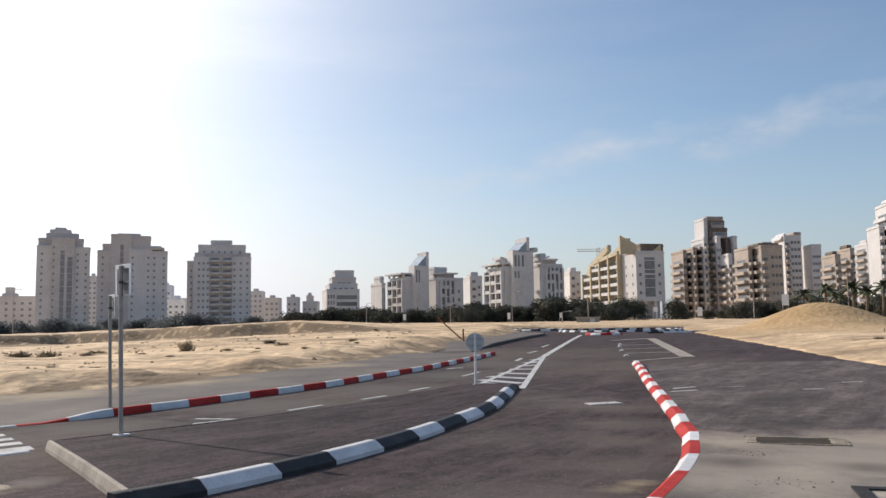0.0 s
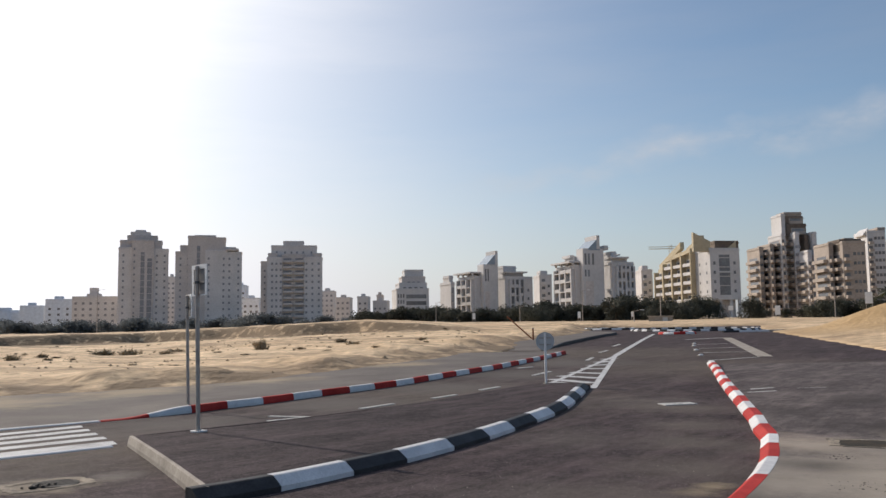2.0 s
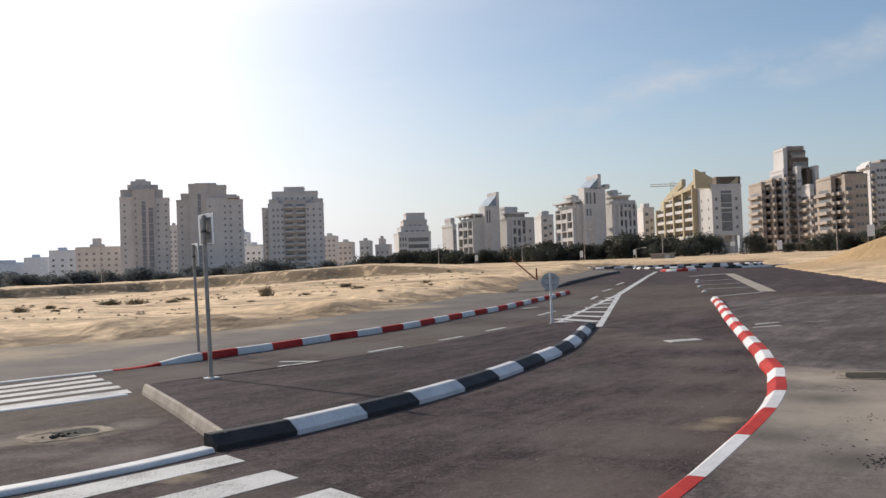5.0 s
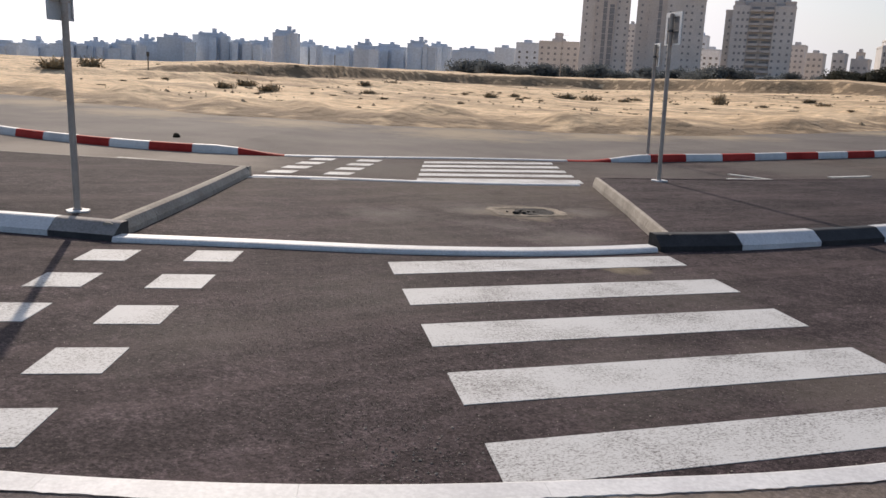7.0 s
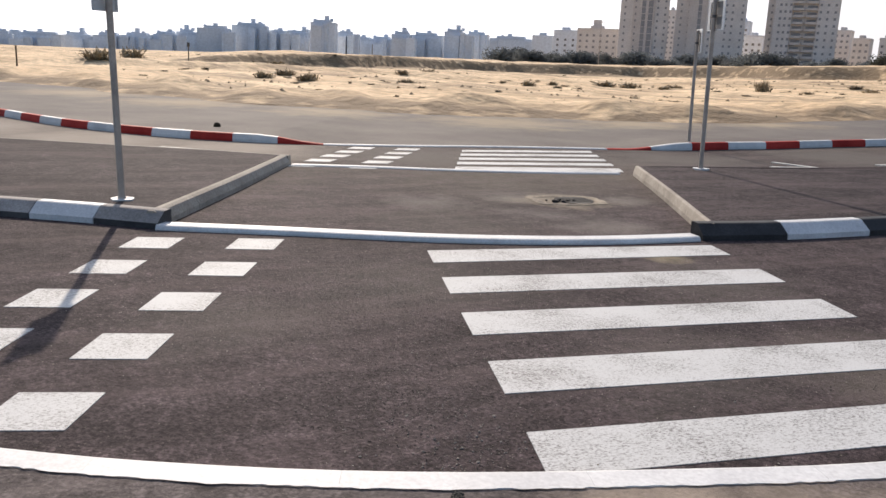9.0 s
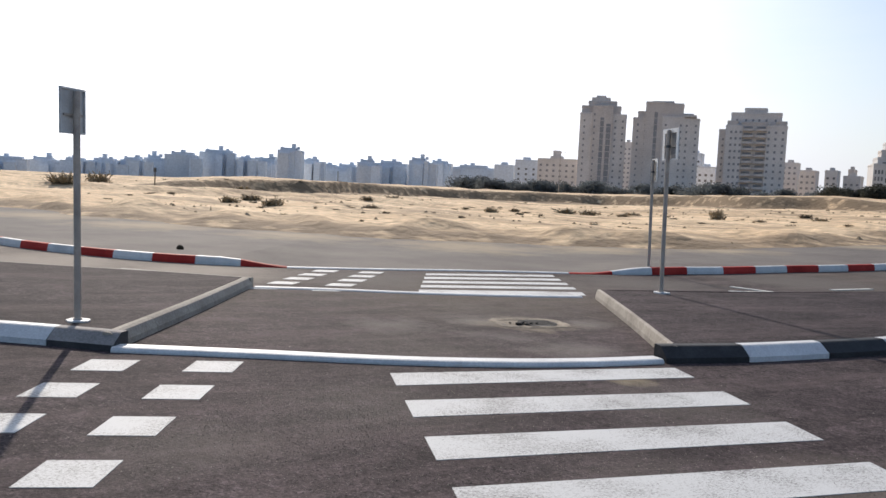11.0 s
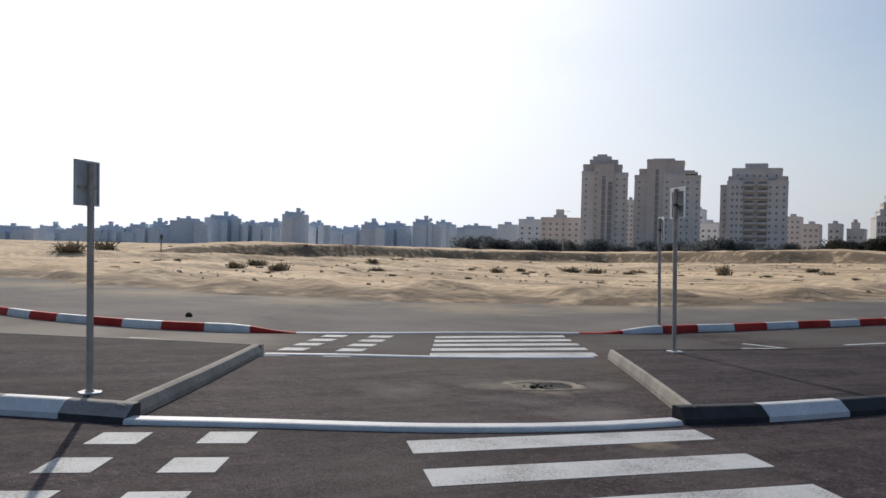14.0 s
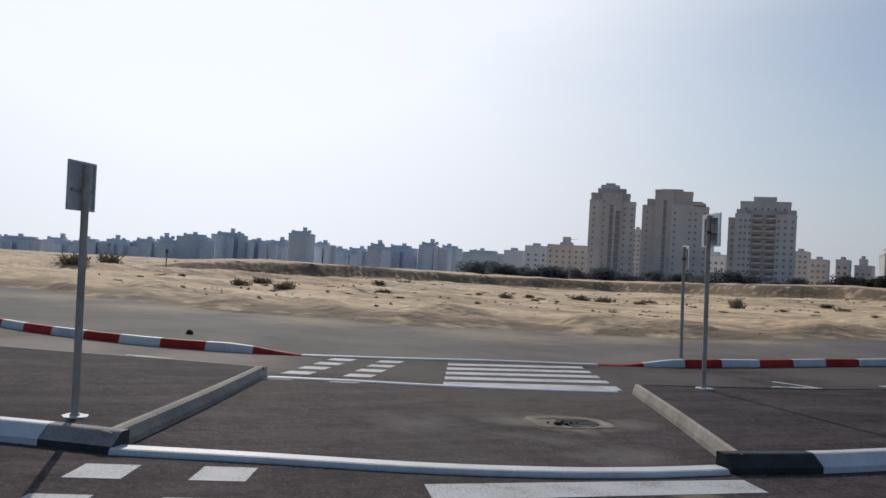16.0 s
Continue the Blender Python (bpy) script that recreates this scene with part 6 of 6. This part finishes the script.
h.block(10.45, 8.98, 4.08, 6, 9, "white", 3.5)


def slit(h, blk, f0, f1, z0, z1, name="window", material=None):
    """One upright window of its own in a front."""
    x0, x1, y0 = blk[:3]
    a, b = x0 + (x1 - x0) * f0, x0 + (x1 - x0) * f1
    bm = bmesh.new()
    box(bm, a, b, y0 - 0.05, y0 + 0.2, z0, z1)
    return part(name, bm, material or M_GLASS, h.ob, at=h.turn)


def roof_slab(h, az0, az1, el, y0, depth, thick=0.55):
    x0, x1 = h.span(az0, az1, y0, depth)
    bm = bmesh.new()
    box(bm, x0, x1, y0, y0 + depth, h.z(el) - thick, h.z(el))
    part("roof_canopy", bm, M_WALL_WHITE, h.ob, at=h.turn)


def slant_house():
    """White apartment house: open frames on its sunny side, a stair tower with a glass lean-to roof, a shaded wing."""
    h = House("apartment_house", 4.2, 300, 28, "white apartment house with sloping glass roof")
    b = h.block(6.64, 4.9, 3.50, 0, 13, "white")
    h.framed(b, 0.05, 0.95, 3, "white", blind=(1,), canopy=0.9, side=True, reach=1.2)
    h.block(5.9, 5.0, 3.75, 3, 6, "white", 3.4)
    core = h.block(5.26, 3.87, 4.25, -2, 4.6, "white", cornice=False)
    z1 = core[5]
    for f0, f1 in ((0.10, 0.20), (0.28, 0.36)):
        slit(h, core, f0, f1, z1 - 6.0, z1 - 1.6)
    slit(h, core, 0.10, 0.40, 0, z1 - 9.5, "stone_panel", M_STONE_PINK)
    h.windows(core, (0.5,), "white", 0.7, 1.6, side=True)
    h.wedge(5.26, 3.88, 4.25, 5.15, -2, 7, M_ROOF_GLASS)
    x1, y0 = core[1], core[2]
    bm = bmesh.new()
    box(bm, x1 - 1.1, x1, y0 - 0.05, y0 + 7, z1 - 0.1, h.z(5.19))
    part("roof_fin", bm, M_WALL_WHITE, h.ob, at=h.turn)
    h.block(3.95, 2.62, 4.23, 1, 5, "white")
    b = h.block(3.95, 1.5, 3.47, -2.6, 6, "white")
    h.framed(b, 0.16, 0.66, 3, "white", blind=(0,), reach=0.9)
    h.windows(b, (0.84,), "white", 1.0, 1.2)
    roof_slab(h, 3.85, 1.85, 3.80, -3.4, 6)
    # a dark strip closes the gap between the wing and its canopy
    slit(h, b, 0.02, 0.66, b[5], h.z(3.80) - 0.6, "glazed_strip")
    # a narrower block behind
    b = h.block(7.75, 6.9, 3.10, 2, 9, "white")
    h.recess(b, 0.2, 0.45, 1.5, b[5] - 2)
    h.recess(b, 0.6, 0.8, 1.5, b[5] - 2)
    h.block(7.5, 7.05, 3.55, 4, 5, "white", 3.0)


def tall_slant_house():
    h = House("apartment_house", -2.7, 275, 28, "tall white apartment house with sloping glass roof")
    b = h.block(0.02, -1.85, 4.10, 0, 14, "white")
    h.framed(b, 0.05, 0.95, 3, "white", blind=(2,), canopy=0.7, side=True, reach=1.2)
    h.block(-0.65, -1.6, 4.72, 3, 7, "white", 4.0)
    h.block(-0.45, -1.3, 4.80, 3.5, 6, "white", 4.62, cornice=False)
    core = h.block(-1.47, -3.27, 5.16, -2, 4.5, "white", cornice=False)
    z1 = core[5]
    for f0, f1 in ((0.08, 0.17), (0.24, 0.33), (0.44, 0.53)):
        slit(h, core, f0, f1, z1 - 5.2, z1 - 1.6)
    for f0, f1 in ((0.08, 0.15), (0.22, 0.31)):
        slit(h, core, f0, f1, z1 - 9.0, z1 - 6.8)
    slit(h, core, 0.10, 0.48, 0, z1 - 10.5, "stone_panel", M_STONE_PINK)
    h.windows(core, (0.5,), "white", 0.7, 1.6, side=True)
    h.wedge(-1.50, -3.03, 5.16, 6.0, -2, 8, M_ROOF_GLASS)
    bm = bmesh.new()
    x = core[0] + (core[1] - core[0]) * 0.82
    box(bm, x - 1.1, x, core[2] - 0.05, core[2] + 8, z1 - 0.1, h.z(6.05))
    part("roof_fin", bm, M_WALL_WHITE, h.ob, at=h.turn)
    h.block(-2.95, -3.35, 5.40, -1, 6, "white", 5.1)
    b = h.block(-3.2, -4.12, 5.02, -0.5, 6, "white")
    h.windows(b, (0.75,), "white", 0.9, 1.0, first=b[5] - 4.2, top_gap=1.2)
    roof_slab(h, -3.9, -4.35, 4.85, -1.2, 5)
    h.block(-3.2, -4.82, 4.66, -1.5, 6, "white")
    roof_slab(h, -3.3, -4.95, 4.62, -3.6, 6)
    b = h.block(-3.2, -5.25, 4.28, -2.8, 6, "white")
    h.framed(b, 0.20, 0.96, 4, "white", blind=(1,), top_gap=1.4, reach=0.9)


slant_house()
tall_slant_house()
for az0, az1, el, d, tone in ((1.5, 0.25, 3.55, 340, "white"), (-5.25, -6.4, 3.72, 330, "beige")):
    h = House("apartment_house", (az0 + az1) / 2, d, 12, "pale apartment house half hidden between its neighbours", group="low apartment houses")
    b = h.block(az0, az1, el, 0, 12, tone)
    h.loggias(b, 0.15, 0.5, "white", 0.9)
    h.windows(b, (0.75,), tone, 1.2, 1.3)
    h.block(az0 - 0.25, az1 + 0.3, el + 0.28, 3, 7, tone, el - 0.1)

# yellow stepped house with the white gable
h = House("stepped_house", -9.4, 290, 26, "yellow stepped apartment house with a white end wall")
b = h.block(-9.16, -11.92, 4.93, -4, 10.7, "white", 1.6)
h.recess(b, 0.30, 0.66, b[4] + 1.5, b[5] - 2.2)
h.windows(b, (0.14, 0.82), "white", 1.0, 1.2)
h.windows(b, (0.25, 0.7), "white", 0.9, 1.1, side=True)
x0, x1, y0, dep, z0, z1 = b
bm = bmesh.new()
box(bm, x0 + (x1 - x0) * 0.28, x0 + (x1 - x0) * 0.68, y0 - 0.25, y0, z0 + (z1 - z0) * 0.52, z0 + (z1 - z0) * 0.55)
part("ledge", bm, M_WALL_WHITE, h.ob)
for f in (0.03, 0.32, 0.68, 0.97):
    bm = bmesh.new()
    a = x0 + (x1 - x0) * f
    box(bm, a - 0.4, a + 0.4, y0 + 0.3, y0 + 1.1, -1, z0)
    part("pillar", bm, M_WALL_WHITE, h.ob)
bm = bmesh.new()
box(bm, x0 + 0.5, x1 - 0.5, y0 + 3, y0 + 12, -1, z0)
part("ground_floor", bm, M_STONE_PINK, h.ob)
h.block(-9.9, -11.9, 5.42, -3, 6, "brown", 4.8)


def beam(h, x0, x1, y0, z0, y1, z1, thick, name="sloping_wall"):
    """A yellow wall along the flank whose top falls from (y0, z0) to (y1, z1)."""
    bm = bmesh.new()
    v = [bm.verts.new(p) for x in (x0, x1) for p in ((x, y0, z0 - thick), (x, y1, z1 - thick), (x, y1, z1), (x, y0, z0))]
    for f in ((0, 1, 2, 3), (7, 6, 5, 4), (0, 4, 5, 1), (1, 5, 6, 2), (2, 6, 7, 3), (3, 7, 4, 0)):
        bm.faces.new([v[i] for i in f])
    part(name, bm, M_WALL_YELLOW, h.ob, at=h.turn)


# the long sunny flank steps down from the end wall
flank_y = b[2] + b[3]
for k, el in enumerate((4.75, 4.60, 4.30, 3.75)):
    ya, grow = flank_y + 7.8 * k, 1 + 0.003 * (10 + 7.8 * k)
    top = h.z(el) * grow
    bm = bmesh.new()
    box(bm, b[0], b[0] + 12, ya + 0.01, ya + 7.8, -1, top)
    part("wall", bm, M_WALL_YELLOW, h.ob)
    seg = (b[0], b[0] + 12, ya, 7.8, -1, top)
    h.loggias(seg, 0.12, 0.88, "white", 1.5, 0.3, side=True, top_gap=1.6)
    for f, tall in ((0.03, 0.8), (0.97, -1.2)):
        bm = bmesh.new()
        box(bm, b[0] - 1.8, b[0] - 0.01, ya + 7.8 * f - 0.25, ya + 7.8 * f + 0.25, -0.5, top + tall)
        part("buttress", bm, M_WALL_YELLOW, h.ob)
z = h.z
beam(h, b[0] - 1.7, b[0] - 0.9, flank_y, z(5.1), flank_y + 21, z(4.35) * 1.09, 1.3)
beam(h, b[0] + 1.5, b[0] + 3.0, flank_y - 1, z(5.95), flank_y + 10, z(5.0) * 1.05, 3.0)
beam(h, b[0] + 0.5, b[0] + 2.0, flank_y + 12.5, z(5.45) * 1.06, flank_y + 31, z(4.0) * 1.12, 2.4)
h.wedge(-9.0, -10.15, 5.95, 5.36, -3.4, 1.2, M_WALL_YELLOW, "sloping_wall", 4.7)
h.wedge(-11.2, -11.75, 4.95, 5.4, -3.5, 0.4, M_WALL_YELLOW, "sloping_wall", 4.9)

# dense group of high houses
h = House("high_rise", -14.4, 340, 24, "high beige apartment house with stacked balconies and stepped crown")
b = h.block(-12.4, -13.2, 4.95, 6, 12, "tan")
h.loggias(b, 0.1, 0.9, "tan", 1.2, side=True)
h.windows(b, (0.5,), "tan", 1.4, 1.3)
b = h.block(-13.0, -13.9, 5.1, 3, 12, "tan")
h.loggias(b, 0.05, 0.6, "tan", 1.4)
h.loggias(b, 0.1, 0.9, "tan", 1.2, side=True)
b = h.block(-13.72, -14.6, 5.7, 0, 12, "white")
h.loggias(b, 0.1, 0.75, "tan", 1.5)
h.loggias(b, 0.1, 0.9, "tan", 1.4, side=True)
c = h.block(-14.4, -15.4, 5.75, -2, 14, "beige")
h.windows(c, (0.3, 0.75), "beige", 1.3, 1.4)
h.loggias(c, 0.1, 0.8, "tan", 1.2, side=True)
d = h.block(-15.3, -15.75, 5.6, 0, 12, "brown")
b = h.block(-15.6, -16.32, 5.75, -2, 13, "beige")
h.windows(b, (0.3, 0.75), "beige", 1.3, 1.4)
c = h.block(-14.05, -15.95, 6.35, 2, 11, "brown", 5.6)
h.loggias(c, 0.2, 0.95, "tan", 0.8, 0.3, top_gap=1.0)
c = h.block(-14.1, -15.8, 6.85, 3, 9, "brown", 6.3)
h.loggias(c, 0.2, 0.95, "tan", 0.8, 0.3, top_gap=0.5)
h.block(-14.1, -14.5, 7.0, 2.5, 9, "white", 5.6)
h.block(-14.2, -15.72, 7.12, 3.5, 7, "tan", 6.8)
b = h.block(-15.45, -16.05, 4.5, -9, 8, "beige")
h.loggias(b, 0.1, 0.9, "tan", 1.3)
h.loggias(b, 0.1, 0.9, "tan", 1.2, side=True)

h = House("high_rise", -17.8, 305, 24, "beige apartment house with rounded white balconies")
b = h.block(-16.35, -17.3, 5.0, 3, 12, "tan")
h.loggias(b, 0.05, 0.7, "tan", 1.6)
h.loggias(b, 0.1, 0.9, "tan", 1.4, side=True)
b = h.block(-16.95, -19.2, 5.0, -2, 13, "tan")
h.loggias(b, 0.02, 0.32, "tan", 1.6)
h.windows(b, (0.52, 0.70, 0.88), "tan", 1.1, 1.2)
h.loggias(b, 0.1, 0.9, "tan", 1.4, side=True)
h.block(-17.1, -19.0, 5.15, 0, 9, "brown", 4.4)
h.block(-17.6, -18.6, 5.25, 2, 6, "tan", 5.0)

h = House("high_rise", -20, 390, 22, "pale high-rise with a sloping roof edge")
b = h.block(-18.55, -20.3, 5.55, 0, 14, "white")
h.loggias(b, 0.05, 0.3, "tan", 1.4)
h.windows(b, (0.45, 0.65, 0.85), "tan", 1.2, 1.3)
h.wedge(-18.55, -19.4, 5.35, 5.72, 1, 10, M_WALL_WHITE)
h.block(-19.35, -20.3, 5.75, 1, 10, "tan", 5.5)
b = h.block(-20.1, -21.45, 4.98, 2, 14, "beige")
h.windows(b, (0.2, 0.4, 0.6, 0.8), "beige", 1.2, 1.3)
for az0, az1, el, d, tone in ((-21.4, -22.5, 4.25, 350, "tan"), (-22.3, -23.25, 4.6, 360, "tan"), (-23.3, -24.4, 4.85, 400, "white")):
    h = House("apartment_house", (az0 + az1) / 2, d, 22, "pale apartment house with stacked balconies")
    b = h.block(az0, az1, el, 0, 13, tone)
    h.loggias(b, 0.05, 0.55, "tan", 1.5)
    h.windows(b, (0.75,), tone, 1.2, 1.3)
    h.loggias(b, 0.1, 0.9, "tan", 1.2, side=True)
    h.block(az0 - 0.3, az1 + 0.25, el + 0.22, 3, 7, "brown" if tone == "tan" else tone, el - 0.1)
h = House("high_rise", -26.5, 300, 20, "high white apartment house with stacked balconies")
b = h.block(-24.05, -24.9, 5.9, 3, 12, "white")
h.loggias(b, 0.1, 0.9, "white", 1.4)
b = h.block(-24.5, -26.8, 7.2, 0, 14, "white")
h.loggias(b, 0.05, 0.40, "white", 1.6)
h.windows(b, (0.55, 0.75, 0.92), "white", 1.3, 1.3)
h.loggias(b, 0.1, 0.9, "white", 1.2, side=True)
b = h.block(-26.7, -29.2, 6.2, 1, 14, "white")
h.loggias(b, 0.05, 0.40, "white", 1.6)
h.windows(b, (0.55, 0.75, 0.92), "white", 1.3, 1.3)
h.block(-24.9, -26.2, 7.45, 3, 7, "beige", 7.1)

# a building crane behind the yellow house
h = House("tower_crane", -7.6, 400, 0, "pale yellow building crane behind the houses", "crane", "cranes")
bm = bmesh.new()
for k in (-0.6, 0.6):
    for q in (-0.6, 0.6):
        tube(bm, (k, q, -1), (k, q, h.z(5.25)), 0.12, n=6)
z = 2.0
while z < h.z(5.1):
    tube(bm, (-0.6, -0.6, z), (0.6, -0.6, z + 1.6), 0.07, n=5)
    z += 1.6
part("mast", bm, M_WALL_YELLOW, h.ob)
bm = bmesh.new()
x0, z0 = h.u(-6.2), h.z(5.05)
tube(bm, (x0, -0.5, z0), (4, -0.5, z0 - 0.3), 0.14, n=6)
tube(bm, (x0, 0.5, z0), (4, 0.5, z0 - 0.3), 0.14, n=6)
tube(bm, (x0, 0, z0 + 0.9), (4, 0, z0 + 0.7), 0.14, n=6)
part("jib", bm, M_WALL_YELLOW, h.ob)

# long low skyline beyond the sand, its walls coloured for distance haze
RB = random.Random(21)
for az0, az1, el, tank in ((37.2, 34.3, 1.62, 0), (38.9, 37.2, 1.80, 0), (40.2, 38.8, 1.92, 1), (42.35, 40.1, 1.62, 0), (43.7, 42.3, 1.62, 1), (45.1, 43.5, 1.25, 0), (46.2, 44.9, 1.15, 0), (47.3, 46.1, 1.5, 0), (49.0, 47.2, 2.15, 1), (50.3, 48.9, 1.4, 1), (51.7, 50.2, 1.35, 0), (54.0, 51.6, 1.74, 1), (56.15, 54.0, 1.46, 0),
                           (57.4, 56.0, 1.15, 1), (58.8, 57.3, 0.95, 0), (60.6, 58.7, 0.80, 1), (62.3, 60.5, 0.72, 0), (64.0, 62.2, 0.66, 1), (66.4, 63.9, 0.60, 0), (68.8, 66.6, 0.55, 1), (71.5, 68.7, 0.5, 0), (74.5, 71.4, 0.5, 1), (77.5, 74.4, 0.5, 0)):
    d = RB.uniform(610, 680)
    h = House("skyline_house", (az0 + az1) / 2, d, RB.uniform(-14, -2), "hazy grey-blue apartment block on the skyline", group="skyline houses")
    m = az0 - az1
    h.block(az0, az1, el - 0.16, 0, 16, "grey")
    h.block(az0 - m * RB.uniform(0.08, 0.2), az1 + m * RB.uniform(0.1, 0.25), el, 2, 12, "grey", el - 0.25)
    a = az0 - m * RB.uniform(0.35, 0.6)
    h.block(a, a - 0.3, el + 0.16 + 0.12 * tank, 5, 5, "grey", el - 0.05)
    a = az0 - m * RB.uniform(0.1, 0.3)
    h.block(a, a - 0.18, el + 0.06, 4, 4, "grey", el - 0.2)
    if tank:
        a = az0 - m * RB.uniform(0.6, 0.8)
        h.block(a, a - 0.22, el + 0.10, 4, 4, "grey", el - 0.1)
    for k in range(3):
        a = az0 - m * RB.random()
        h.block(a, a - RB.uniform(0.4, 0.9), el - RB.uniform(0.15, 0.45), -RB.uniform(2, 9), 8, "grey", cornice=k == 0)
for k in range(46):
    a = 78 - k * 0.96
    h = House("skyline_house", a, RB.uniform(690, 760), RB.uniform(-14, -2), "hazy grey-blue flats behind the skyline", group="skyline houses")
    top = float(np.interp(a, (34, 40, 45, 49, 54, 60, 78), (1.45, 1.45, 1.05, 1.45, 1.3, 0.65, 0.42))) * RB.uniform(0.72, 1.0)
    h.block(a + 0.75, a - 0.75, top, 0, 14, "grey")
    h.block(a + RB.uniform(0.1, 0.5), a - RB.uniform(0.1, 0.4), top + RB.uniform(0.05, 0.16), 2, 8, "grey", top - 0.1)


# ---- street furniture before the houses ----
def street_lamp(az, r, top, label="tall pale street lamp beside the road"):
    x, y = -r * math.sin(radians(az)), r * math.cos(radians(az))
    z = gz(x, y)
    hgt = 1.7 + r * math.tan(radians(top)) - z
    t = thing("street_lamp", x, y, z, label, "street lamp", "street lamps", turn=az)
    bm = bmesh.new()
    tube(bm, (0, 0, -0.2), (0, 0, hgt), 0.11, 0.06, 10)
    part("pole", bm, M_STEEL, t)
    bm = bmesh.new()
    tube(bm, (0, 0, hgt - 0.1), (1.3, 0, hgt + 0.15), 0.05, 0.04, 8)
    arm = part("arm", bm, M_STEEL, t)
    bm = bmesh.new()
    box(bm, 1.2, 1.9, -0.15, 0.15, hgt + 0.08, hgt + 0.2)
    part("lantern", bm, M_SIGN_WHITE, arm)


for az, r, top in ((-6.9, 190, 2.1), (-1.8, 200, 2.4), (8.1, 210, 1.75), (2.4, 200, 1.4), (-20.6, 175, 2.9), (-22.9, 170, 3.1), (-17.4, 190, 2.2), (30.0, 240, 2.7), (-5.2, 160, 1.0)):
    street_lamp(az, r, top)


def sign_board(az, r, top, w, h, label):
    x, y = -r * math.sin(radians(az)), r * math.cos(radians(az))
    z = gz(x, y)
    hgt = 1.7 + r * math.tan(radians(top)) - z
    t = thing("sign_board", x, y, z, label, "sign board", "sign boards", turn=az)
    for k in (-1, 1):
        bm = bmesh.new()
        tube(bm, (k * w * 0.4, 0.1, -0.2), (k * w * 0.4, 0.1, hgt), 0.05, n=8)
        part("leg", bm, M_STEEL, t)
    bm = bmesh.new()
    box(bm, -w / 2, w / 2, -0.04, 0.04, hgt - h, hgt)
    part("panel", bm, M_SIGN_WHITE, t, "plain white panel")


sign_board(-14.1, 185, 1.15, 1.0, 1.9, "white upright notice board by the road")
sign_board(-19.3, 180, 1.85, 1.3, 2.2, "white upright notice board near the palms")
sign_board(5.5, 170, 1.0, 0.6, 1.2, "small white road sign before the trees")
sign_board(-1.6, 170, 1.0, 0.6, 1.3, "small white road sign before the trees")
sign_board(-5.1, 165, 0.95, 0.5, 1.0, "small white road sign before the trees")
sign_board(-11.3, 175, 1.2, 0.9, 0.9, "pale blue-white road sign by the white house")


def shelter(az, r):
    x, y = -r * math.sin(radians(az)), r * math.cos(radians(az))
    t = thing("concrete_kiosk", x, y, gz(x, y), "low pale concrete kiosk beside the road", "kiosk", turn=az)
    bm = bmesh.new()
    box(bm, -2.2, 2.2, 0, 2, -0.2, 1.25)
    part("wall", bm, M_CONCRETE, t)
    bm = bmesh.new()
    box(bm, -2.4, 2.4, -0.2, 2.2, 1.25, 1.4)
    part("roof", bm, M_CONCRETE, t)
    bm = bmesh.new()
    box(bm, 0.4, 1.3, -0.03, 0.02, 0.0, 1.1)
    part("door", bm, M_SIGN_BACK, t)


shelter(-6.9, 165)
